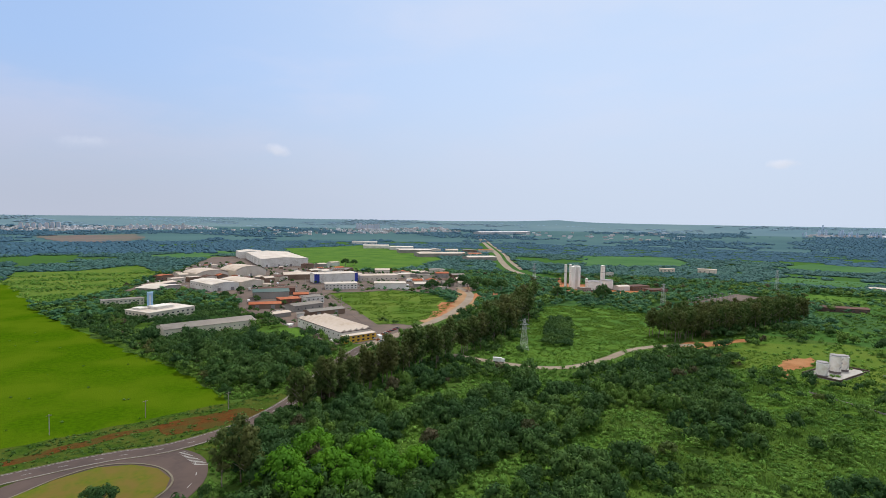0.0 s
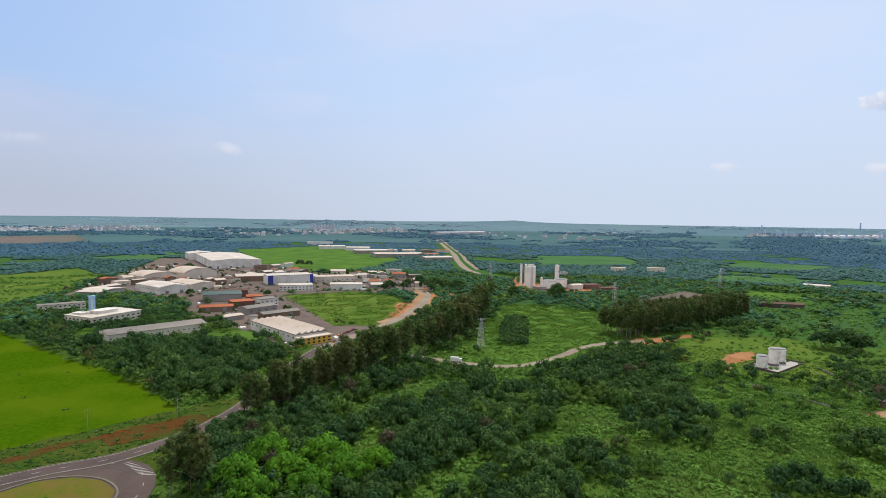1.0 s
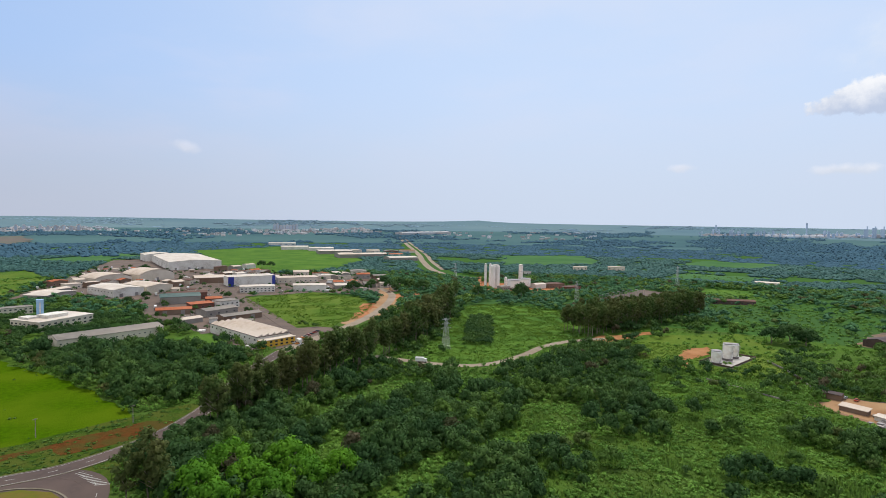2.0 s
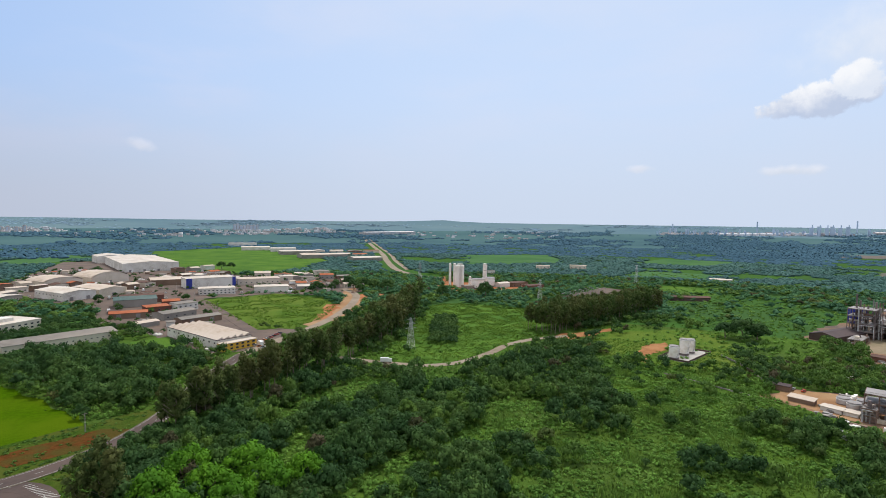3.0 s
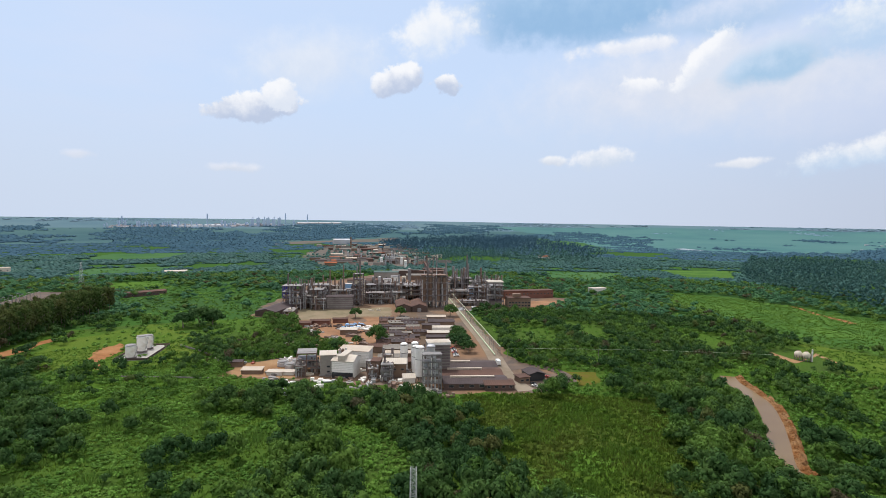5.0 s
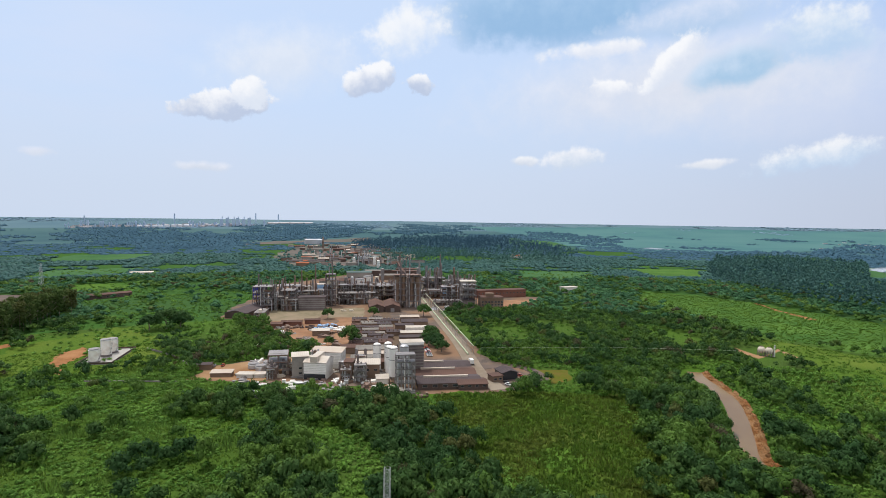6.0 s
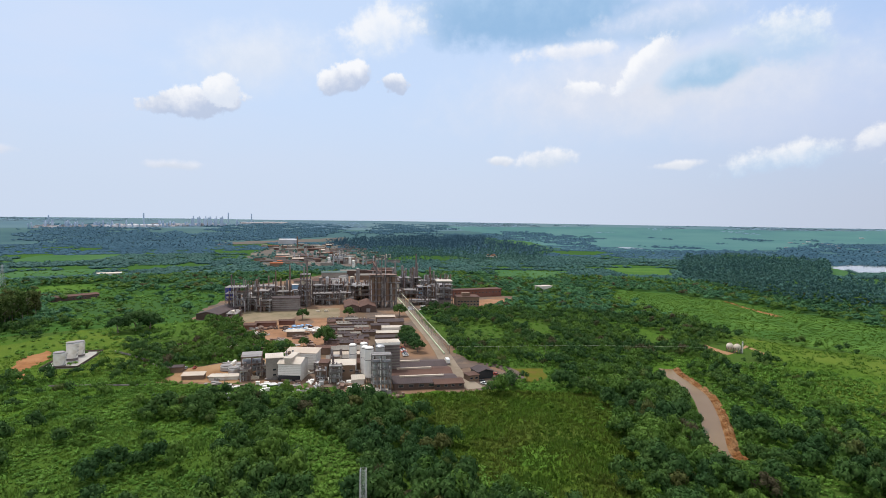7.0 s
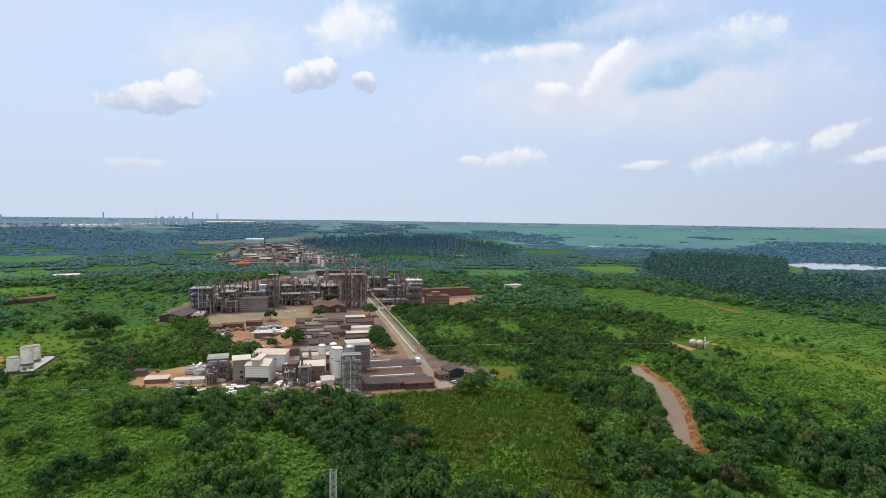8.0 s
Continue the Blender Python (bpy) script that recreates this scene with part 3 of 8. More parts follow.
MARSH = [(283, 116), (301, 82), (314, 47), (321, 15), (290, 2), (265, 0), (233, -7), (200, -8), (180, 10), (197, 32), (200, 60), (240, 95)]
CANE = [(831, 29), (818, -54), (776, -116), (690, -200), (600, -270), (480, -215), (515, -140), (559, -77), (639, -27), (729, 21)]
CANE_LOW = [(548, -78), (506, -138), (480, -215), (420, -260), (340, -190), (330, -125), (360, -112), (400, -103), (450, -98), (494, -86)]
ROADSIDE = [(-262, 112), (-212, 200), (-178, 226), (-112, 284), (-84, 306), (-74, 284), (-84, 255), (-96, 232), (-90, 205), (-90, 185), (-104, 130)]
CANE_FAR = [(1213, 54), (1275, -82), (1089, -75), (1055, 10)]
LAWN = [(357, 78), (366, 53), (345, 48), (331, 55), (340, 70)]
WORKS = [(247, 262), (272, 280), (309, 252), (328, 232), (344, 234), (352, 262), (366, 286), (380, 308), (412, 340), (411, 400), (482, 440), (560, 470), (650, 520), (842, 506), (943, 453), (860, 375), (768, 300), (700, 215), (700, 135), (620, 142), (571, 155), (566, 186), (545, 222), (470, 174), (395, 128), (369, 112), (353, 82), (333, 64), (300, 84), (286, 96), (276, 129), (274, 166), (262, 218)]
ESTATE = [(-400, 660), (-420, 760), (-540, 1270), (-330, 1360), (-240, 1060), (-120, 960), (20, 930), (60, 800), (30, 700), (-63, 735), (-151, 700), (-90, 560), (-60, 505), (-20, 495), (-52, 425), (-85, 418), (-145, 490), (-215, 560), (-240, 640), (-330, 690)]
OFFICES = [(-238, 405), (-225, 412), (-158, 458), (-215, 560), (-340, 600), (-372, 570), (-300, 505)]
SILO_YARD = [(165, 760), (180, 850), (300, 810), (330, 740), (262, 725), (195, 715)]
SUBSTATION = [(279, 646), (410, 752), (440, 700), (343, 618)]
ROAD_WEST = [(-240, 120), (-200, 165), (-158, 200), (-136, 216), (-116, 226), (-99, 244), (-88, 264), (-80, 292), (-76, 329), (-70, 369), (-60, 411), (-43, 447), (-21, 489), (4, 548), (22, 610), (33, 668), (36, 721), (22, 780)]
ROAD_BRANCH = [(-136, 216), (-116, 222), (-102, 217), (-94, 205), (-92, 190), (-98, 165), (-112, 120)]
HIGHWAY = [(196, 900), (157, 950), (134, 1060), (138, 1281), (152, 1527), (162, 2000), (172, 2506), (185, 2800)]
STREET = [(-303, 988), (-223, 844), (-174, 748), (-120, 627), (-71, 511), (-43, 447)]
LANE = [(8, 392), (20, 384), (35, 375), (46, 369), (68, 361), (92, 366), (118, 386), (142, 411), (170, 428), (205, 436)]
WORKS_ROAD = [(306, 84), (322, 98), (344, 112), (409, 147), (505, 204), (629, 277), (706, 322), (850, 408), (980, 480)]
RIVER = [(396, -25), (383, -27), (360, -35), (340, -40), (311, -41), (283, -40), (259, -39), (248, -43)]

BANK = [(-206, 168), (-190, 188), (-175, 209), (-158, 231), (-130, 254), (-103, 276), (-92, 274), (-88, 266), (-98, 257), (-110, 247), (-124, 240), (-131, 248), (-156, 225), (-172, 203), (-186, 182), (-200, 164)]
DIRT_TANK = [(221, 353), (237, 377), (259, 396), (278, 399), (260, 376), (244, 368), (232, 358), (221, 343)]
DIRT_STRIP = [(186, 436), (198, 420), (228, 437), (258, 452), (262, 461), (234, 452), (204, 444)]
patch("field", FIELD_L, M["field"], 0.05, "smooth bright green pasture", category="field", ragged=3)
patch("rough_pasture", ROUGH_L, M["rough"], 0.10, "rough yellowish pasture with tussocks", category="field", ragged=8)
patch("lot_edge", [(11, 640), (14, 610), (-2, 545), (-12, 552), (-4, 600), (-2, 640)], M["red_soil"], 0.12, "scraped red soil at the edge of the lot", category="soil", ragged=4)
patch("vacant_lot", GREEN_LOT, M["rough"], 0.08, "vacant bright green grass lot", category="field", ragged=4)
patch("far_pasture", FAR_FIELD, M["meadow"], 0.10, "wide green pasture behind the warehouses", category="field", ragged=10)
patch("meadow", MEADOW, M["meadow"], 0.06, "lush green meadow under the power line", category="meadow", ragged=5)
patch("tank_lawn", TANK_LAWN, M["rough"], 0.05, "grassy slope round the storage tanks", category="grass", ragged=5)
patch("marsh", MARSH, M["marsh"], 0.06, "dark sedge marsh with bright patches", category="marsh", ragged=5)
patch("wet_meadow", [(229, 50), (241, 35), (231, 21), (212, 30), (214, 43)], M["meadow"], 0.09, "bright grassy patch in the marsh", category="grass", ragged=4)
patch("cane_field", CANE, M["cane"], 0.08, "even green sugar cane field", category="field", ragged=5)
patch("cane_strip", CANE_LOW, M["rough"], 0.06, "lower strip of ragged green cane", category="field", ragged=5)
patch("far_cane_field", CANE_FAR, M["cane"], 0.10, "bright distant cane field", category="field", ragged=8)
patch("dry_lawn", LAWN, M["yellow_grass"], 0.07, "yellow green lawn beside the works road", category="grass", ragged=2)
patch("works_yard", WORKS, M["works_ground"], 0.04, "worn concrete and dirt yard of the chemical works", category="yard", ragged=3)
patch("estate_yard", ESTATE, M["old_asphalt"], 0.03, "dusty ground of the industrial estate", category="yard", ragged=4)
patch("silo_yard", SILO_YARD, M["red_soil"], 0.05, "dusty yard under the silos", category="yard", ragged=4)
patch("substation_yard", SUBSTATION, M["old_asphalt"], 0.05, "grey gravel yard of the substation", category="yard", ragged=2)
patch("weedy_lot", [(413, 346), (453, 312), (505, 340), (476, 388)], M["weedy"], 0.07, "weedy grey lot before the process units", category="yard", ragged=2)
patch("weedy_lot", [(456, 306), (481, 276), (526, 302), (506, 336)], M["weedy"], 0.08, "weedy gravel lot before the process units", category="yard", ragged=2)
patch("works_dirt", [(341, 261), (364, 292), (408, 330), (438, 303), (441, 271), (412, 252), (383, 233), (356, 222), (346, 236)], M["works_soil"], 0.09, "bare orange soil inside the works", category="soil", ragged=3)
patch("works_dirt", [(400, 252), (407, 240), (474, 280), (456, 290)], M["works_soil"], 0.10, "bare orange soil inside the works", category="soil", ragged=2)
patch("works_dirt", [(250, 262), (270, 278), (300, 256), (318, 236), (300, 222), (272, 216), (262, 224)], M["dirt"], 0.08, "pale trodden dirt of the storage yard", category="soil", ragged=2)
patch("works_dirt", [(281, 158), (276, 140), (280, 132), (287, 140), (288, 152)], M["dirt"], 0.12, "pale sand spilled before the silos", category="soil", ragged=2)
patch("works_dirt", [(571, 157), (600, 178), (653, 176), (690, 132), (620, 146)], M["works_soil"], 0.10, "bare orange soil inside the works", category="soil", ragged=3)
patch("works_dirt", [(330, 214), (352, 222), (372, 206), (366, 190), (344, 186)], M["yard"], 0.11, "oil-stained concrete between the sheds", category="yard", ragged=2)
patch("works_dirt", [(412, 365), (424, 356), (528, 432), (530, 446)], M["dirt"], 0.09, "pale dirt track beside the shed", category="soil", ragged=2)
patch("dirt_junction", [(24, 770), (40, 780), (38, 677), (58, 642), (50, 606), (26, 580), (4, 536), (-14, 502), (-20, 518), (4, 591), (18, 667)], M["dirt"], 0.11, "bare dirt at the road junction", category="soil", ragged=3)
patch("shed_lawn", [(-160, 462), (-128, 480), (-108, 452), (-120, 424), (-150, 440)], M["meadow"], 0.07, "mown green lawn before the long shed", category="grass", ragged=2)
patch("shed_lawn", [(-232, 660), (-200, 668), (-178, 690), (-215, 706), (-240, 684)], M["meadow"], 0.07, "mown green lawn between the halls", category="grass", ragged=2)
patch("dirt_apron", [(-14, 480), (-34, 500), (-66, 470), (-72, 450), (-44, 432)], M["old_asphalt"], 0.12, "dusty apron before the factory hall", category="soil", ragged=2)
patch("dirt_patch", [(40, 713), (70, 732), (84, 700), (61, 655), (44, 642), (33, 672)], M["red_soil"], 0.13, "raw red earth beside the road", category="soil", ragged=3)
patch("dirt_patch", [(157, 774), (166, 868), (205, 940), (200, 860), (186, 823), (178, 740)], M["red_soil"], 0.12, "raw red earth beside the silos", category="soil", ragged=3)
patch("dirt_track", DIRT_TANK, M["track_soil"], 0.10, "curved red dirt track to the tanks", category="soil", ragged=2)
patch("dirt_track", DIRT_STRIP, M["track_soil"], 0.10, "red dirt strip along the tree belt", category="soil", ragged=2)
patch("dirt_track", [(489, -60), (471, -70), (466, -76), (500, -92), (464, -102), (462, -98), (490, -90), (456, -72), (470, -62)], M["dirt"], 0.12, "dirt track at the sphere tank", category="soil", ragged=1)
patch("dirt_track", [(664, -150), (720, -128), (776, -112), (775, -116), (720, -133), (668, -158)], M["red_soil"], 0.13, "red dirt track in the cane", category="soil", ragged=2)
patch("verge", ROADSIDE, M["ditch_grass"], 0.055, "rank dark grass verge along the road", category="grass", ragged=1.5)
patch("dirt_bank", BANK, M["bank_soil"], 0.12, "eroded red earth bank along the road", category="soil", ragged=1.2)
patch("ditch", [(-200, 165), (-176, 186), (-152, 210), (-138, 227), (-128, 240), (-140, 236), (-160, 218), (-186, 190)], M["ditch_grass"], 0.16, "dark green ditch beside the road", category="grass", ragged=1)

# ---- roads ----
def road(name, pts, width, mat, label, z=0.2, kerbs=False, dashes=0.0, edge=False):
    line = curve_points(pts, 4.0)
    ob = part(name, ribbon(bmesh.new(), line, width / 2, width / 2, z, 0.15), mat, None)
    tagged(ob, label, "road", "", "structure")
    if kerbs:
        for s in (1, -1):
            a, b = sorted((s * width / 2, s * (width / 2 + 0.45)))
            part("kerb", ribbon(bmesh.new(), line, b, -a, z + 0.12, 0.3), M["kerb"], ob)
    if edge:
        for s in (1, -1):
            q = s * (width / 2 - 0.5)
            part("edge_line", ribbon(bmesh.new(), line, q + 0.1, -q + 0.1, z + 0.012), M["paint"], ob)
    if dashes:
        run, at = 0.0, []
        for a, b in zip(line, line[1:]):
            run += (b - a).length
            if run > dashes:
                run = 0.0
                at.append((a, (b - a).normalized()))
        for a, d in at:
            part("lane_marking", ribbon(bmesh.new(), [a, a + d * 3.0], 0.12, 0.12, z + 0.014), M["paint"], ob)
    return ob


road_west = road("road", ROAD_WEST[:11], 9.0, M["asphalt"], "two-lane asphalt road with pale kerbs and dashes", 0.22, True, 9.0, True)
road("road_branch", ROAD_BRANCH, 8.0, M["asphalt"], "curved asphalt branch round the grass island", 0.20, False, 9.0, False)
road("estate_road", ROAD_WEST[10:], 9.5, M["lane"], "dusty asphalt road to the highway", 0.21)
road("highway", HIGHWAY, 14.0, M["lane"], "straight pale highway running to the horizon", 0.24)
road("highway_lane", [(x + 21, y) for x, y in HIGHWAY[2:]], 10.0, M["lane"], "second carriageway of the highway", 0.24)
road("street", STREET, 11.0, M["old_asphalt"], "dusty street between the factory sheds", 0.20)
road("lane", LANE, 7.0, M["lane"], "pale worn lane along the meadow", 0.18)
road("works_road", WORKS_ROAD, 11.0, M["lane"], "long pale road through the chemical works", 0.20)
road("works_loop", [(344, 110), (356, 100), (360, 84), (345, 68), (328, 66), (306, 84)], 8.0, M["old_asphalt"], "looping road at the works gate", 0.16)
road("works_street", [(360, 176), (394, 194), (431, 220), (492, 257), (520, 275)], 9.0, M["yard"], "narrow street between the workshops", 0.17)

island = tagged(part("traffic_island", ribbon(bmesh.new(), curve_points([(-160, 164), (-150, 182), (-143, 198), (-134, 208), (-122, 211), (-110, 208), (-101, 200), (-98.5, 191), (-101, 180), (-108, 160)], 2.0), 0.35, 0.35, 0.45, 0.45), M["kerb"], None), "kerbed grass island of the road junction", "traffic island", "", "structure")
patch("junction", [(-176, 160), (-163, 182), (-150, 206), (-134, 218), (-116, 224), (-100, 216), (-90, 204), (-88, 188), (-98, 158), (-120, 140)], M["asphalt"], 0.17, "worn asphalt of the road junction", category="road")
patch("island_grass", [(-160, 164), (-150, 181), (-143, 197), (-134, 207), (-122, 210), (-110, 207), (-101.6, 199.5), (-99, 191), (-101.5, 180), (-108, 160), (-130, 148)], M["yellow_grass"], 0.36, "dry yellowish grass on the island", category="grass")
for i in range(10):
    a = Vector((-109 + i * 1.25, 221.4 - i * 1.15, 0))
    part("hatch_marking", ribbon(bmesh.new(), [a, a + Vector((2.2 + 0.35 * i, 1.4 - 0.1 * i, 0))], 0.22, 0.22, 0.247), M["paint"], road_west)

# ---- the river ----
river_line = curve_points(RIVER, 1.6)
river = tagged(part("river", ribbon(bmesh.new(), river_line, 4.4, 4.6, 0.14), M["water"], None), "muddy brown river between wooded banks", "water", "", "structure")
bank_bm = bmesh.new()
bank_rows = []
for i, q in enumerate(river_line):
    d = (river_line[min(i + 1, len(river_line) - 1)] - river_line[max(i - 1, 0)]).normalized()
    s = Vector((-d.y, d.x, 0))
    row = []
    for k in range(9):
        w = k / 8
        p = q + s * (4.4 + 5.0 * w)
        h = 0.1 + 2.2 * math.sin(w * math.pi) ** 0.8 * (0.6 + 0.6 * noise.noise((p.x * 0.3, p.y * 0.3, 1.7)) + 0.7 * noise.noise((p.x * 0.9, p.y * 0.9, 4.1)))
        row.append(bank_bm.verts.new((p.x + noise.noise((p.x, p.y, 5)) * 0.6, p.y, h)))
    bank_rows.append(row)
for a, b in zip(bank_rows, bank_rows[1:]):
    for k in range(8):
        bank_bm.faces.new((a[k], b[k], b[k + 1], a[k + 1]))
tagged(part("river_bank", bank_bm, M["bank"], None), "crumbling orange earth bank of the river", "river bank", "", "structure")


# ---- trees ----
CORE_V = np.array([(0, 0, 1), (1, 0, 0), (0, 1, 0), (-1, 0, 0), (0, -1, 0), (0, 0, -1)], float)
CORE_T = np.array([(0, 1, 2), (0, 2, 3), (0, 3, 4), (0, 4, 1), (5, 2, 1), (5, 3, 2), (5, 4, 3), (5, 1, 4)])


def crown(seed, clumps, leaves, leaf, shape, lift=0.5, core=0.68, ruffle=0.30):
    """A crown of clumps: a small core wrapped in leaf sprays. shape(rng, i, n) gives a clump's centre and radii; lift turns the shading normals skyward."""
    g = np.random.default_rng(seed)
    vs, ts, ns, n = [], [], [], 0
    for i in range(clumps):
        c, rad = shape(g, i, clumps)
        out = np.array((c[0], c[1], 0.0)) / (math.hypot(c[0], c[1]) + 1.5) * 0.5 + np.array((0, 0, lift))
        vs.append(CORE_V * g.uniform(core - 0.1, core + 0.1, (6, 1)) * rad + c), ts.append(CORE_T + n), ns.append(CORE_V + out)
        n += 6
        for k in range(leaves):
            z = 0.98 - 1.5 * (k + g.uniform(0, 1)) / leaves
            a = 2.39996 * k + g.uniform(-0.5, 0.5)
            q = math.sqrt(max(0.02, 1 - z * z))
            d = np.array((q * math.cos(a), q * math.sin(a), z))
            p = c + d * rad * g.uniform(0.78, 1.12)
            e = np.cross(d, g.normal(size=3)) + d * g.uniform(-0.35, 0.35)
            e /= np.linalg.norm(e)
            f = np.cross(d + g.normal(size=3) * 0.25, e)
            f *= leaf * g.uniform(0.6, 1.25) / np.linalg.norm(f)
            e *= leaf * g.uniform(0.6, 1.25)
            vs.append(np.array([p - f * 0.5 - e * 0.5, p - f * 0.5 + e * 0.5, p + f * 0.8])), ts.append(np.array([[n, n + 1, n + 2]]))
            ns.append(np.array([d + out + g.normal(size=3) * ruffle] * 3))
            n += 3
    q = np.concatenate(ns)
    return np.concatenate(vs), np.concatenate(ts), q / np.linalg.norm(q, axis=1)[:, None]


def dome(spread, base, tall, size):
    def shape(g, i, n):
        a, q = 2.4 * i + g.uniform(-0.5, 0.5), math.sqrt((i + 0.4) / n)
        r = spread * q * g.uniform(0.75, 1.1)
        z = base + tall * (1 - 0.85 * q * q) * g.uniform(0.8, 1.1)
        s = size * g.uniform(0.75, 1.25)
        return np.array((r * math.cos(a), r * math.sin(a), z)), np.array((s, s, s * g.uniform(0.7, 0.95)))
    return shape


def spire(height, spread):
    """The tall loose crown of a gum tree over a bare lower stem."""
    def shape(g, i, n):
        w = (i + 0.5) / n
        z = height * (0.34 + 0.62 * w)
        girth = 0.45 + 0.55 * math.sin(math.pi * (0.12 + 0.74 * w))
        a, r = 2.4 * i + g.uniform(-0.6, 0.6), spread * girth * g.uniform(0.2, 0.85)
        s = spread * (0.40 - 0.10 * w) * g.uniform(0.7, 1.25)
        return np.array((r * math.cos(a), r * math.sin(a), z)), np.array((s, s, s * g.uniform(0.8, 1.25)))
    return shape


def trunk(bm, height, r, seed, limbs=5):
    g = random.Random(seed)
    p, q = Vector((0, 0, -0.3)), r
    for k in range(4):
        e = Vector((g.uniform(-0.25, 0.25) * (k + 1), g.uniform(-0.25, 0.25) * (k + 1), height * (k + 1) / 4))
        n = 5
        rings = [[bm.verts.new(c + Vector((math.cos(6.283 * i / n) * w, math.sin(6.283 * i / n) * w, 0))) for i in range(n)] for c, w in ((p, q), (e, q * 0.78))]
        for i in range(n):
            bm.faces.new((rings[0][i], rings[0][(i + 1) % n], rings[1][(i + 1) % n], rings[1][i]))
        p, q = e, q * 0.78
    for k in range(limbs):
        a, z = g.uniform(0, 6.283), height * g.uniform(0.45, 0.85)
        pipe(bm, (0, 0, z), (math.cos(a) * height * 0.32, math.sin(a) * height * 0.32, z + height * 0.28), r * 0.33, 4)
    return bm


def tree_model(name, seed, model, leaf_mat, height, r, label, category):
    """A single tree, kept as the model of its kind: trunk and crown."""
    ob = new(name)
    tagged(ob, label, category)
    part("trunk", trunk(bmesh.new(), height, r, seed), M["bark"], ob)
    v, t, soft = model
    me = mesh_np("crown", v, t, leaf_mat, True, soft)
    new("crown", me).parent = ob
    return ob


def plant_all(name, model, places, group):
    """Sets copies of the models at the places (x, y, turn, scale, tall); the models themselves take the first places."""
    for i, (x, y, turn, s, tall) in enumerate(places):
        m = Matrix.LocRotScale((x, y, land(x, y)), Euler((0, 0, turn)), (s, s, s * tall))
        src = model[i % len(model)]
        if i < len(model):
            src.matrix_world = m
            ob = src
        else:
            ob = copy_thing(src, Matrix.Identity(4))
            ob.matrix_world = m
        tagged(ob, group=group)


FARPLANT = [(940, 620), (1040, 860), (1300, 1010), (1640, 1190), (1760, 1150), (1440, 800), (1180, 610), (980, 520)]
LAKE = [(1494, -440), (1600, -500), (1620, -640), (1460, -660), (1376, -560), (1340, -450)]
# the open ground in which no wood grows
CLEAR = [[(300, 66), (318, 44), (345, 36), (374, 46), (372, 84), (352, 76), (332, 60)], [(-160, 462), (-128, 480), (-108, 452), (-120, 424), (-150, 440)], FIELD_L, ROUGH_L, GREEN_LOT, FAR_FIELD, MEADOW, TANK_LAWN, MARSH, CANE, CANE_LOW, CANE_FAR, LAWN, ROADSIDE, [(436, -85), (442, -60), (490, -56), (502, -85), (480, -98)], FARPLANT, LAKE, WORKS, ESTATE, OFFICES, SILO_YARD, SUBSTATION]
LINES = [(ROAD_WEST, 11.5), (ROAD_BRANCH, 7), (HIGHWAY, 24), (STREET, 9), (LANE, 16), (WORKS_ROAD, 8), (RIVER, 8.5)]
SCRUB = [[(84, 282), (112, 290), (125, 256), (131, 234), (152, 250), (166, 266), (178, 314), (200, 336), (196, 228), (205, 190), (170, 150), (110, 120), (62, 150), (70, 228)],
         [(150, 282), (202, 326), (254, 312), (250, 250), (239, 206), (196, 228)],
         [(541, 667), (569, 557), (568, 481), (411, 385), (360, 317), (325, 317), (280, 353), (245, 411), (342, 440), (400, 590)],
         [(440, -60), (360, -75), (300, -95), (260, -160), (350, -170), (430, -100)],
         [(478, 153), (506, 126), (459, 100), (419, 98), (419, 129)]]
RIDGE = [(138, 430), (165, 439), (179, 416), (191, 379), (174, 314), (164, 272), (138, 243), (128, 256), (124, 282), (112, 300), (96, 318), (100, 352)]
FRONT_STRIP = [(247, 262), (262, 218), (274, 166), (276, 129), (286, 96), (270, 88), (257, 122), (252, 165), (241, 208), (229, 246)]
DARK = [(-110, 150), (-85, 262), (-20, 370), (60, 355), (95, 290), (60, 150)]
LUSH = [(405, 386), (429, 364), (448, 344), (373, 298), (345, 281), (331, 248), (313, 239), (293, 269), (282, 290), (330, 330)]
GLADES = [[(430, 690), (520, 760), (600, 720), (500, 640)], [(520, 900), (620, 1000), (760, 900), (640, 830)], [(900, 230), (1050, 260), (1100, 120), (930, 110)],
          [(300, 1150), (380, 1500), (640, 1500), (560, 1200)], [(700, 1180), (900, 1330), (1050, 1200), (850, 1080)], [(240, 560), (300, 600), (330, 560), (270, 500)],
          [(-700, 1250), (-620, 1500), (-520, 1400), (-580, 1200)], [(1250, -150), (1500, -250), (1560, -480), (1250, -420)]]
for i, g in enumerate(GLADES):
    # past 850 m the glade's colour has haze mixed in
    patch("glade", g, M["hazed_meadow"] if math.hypot(*g[0]) > 850 else M["meadow"], 0.12, "open green glade in the woods", category="meadow", ragged=6)


def open_ground(x, y, margin=0.0):
    hit = np.zeros(len(x), bool)
    wx, wy = x + 26 * (waves(x, y, 28, 51) - 0.5), y + 26 * (waves(x, y, 28, 52) - 0.5)
    for p in CLEAR + GLADES:
        soft_edge = p in (MARSH, MEADOW, TANK_LAWN, CANE, CANE_LOW) or p in GLADES
        hit |= inside(wx, wy, p) if soft_edge else inside(x, y, p)
    for p in (DIRT_TANK, DIRT_STRIP):
        hit |= inside(x - 2, y - 4, p) | inside(x, y, p) | inside(x + 3, y + 5, p)
    for p, d in LINES:
        hit |= near_line(x, y, p, d + margin)
    return hit


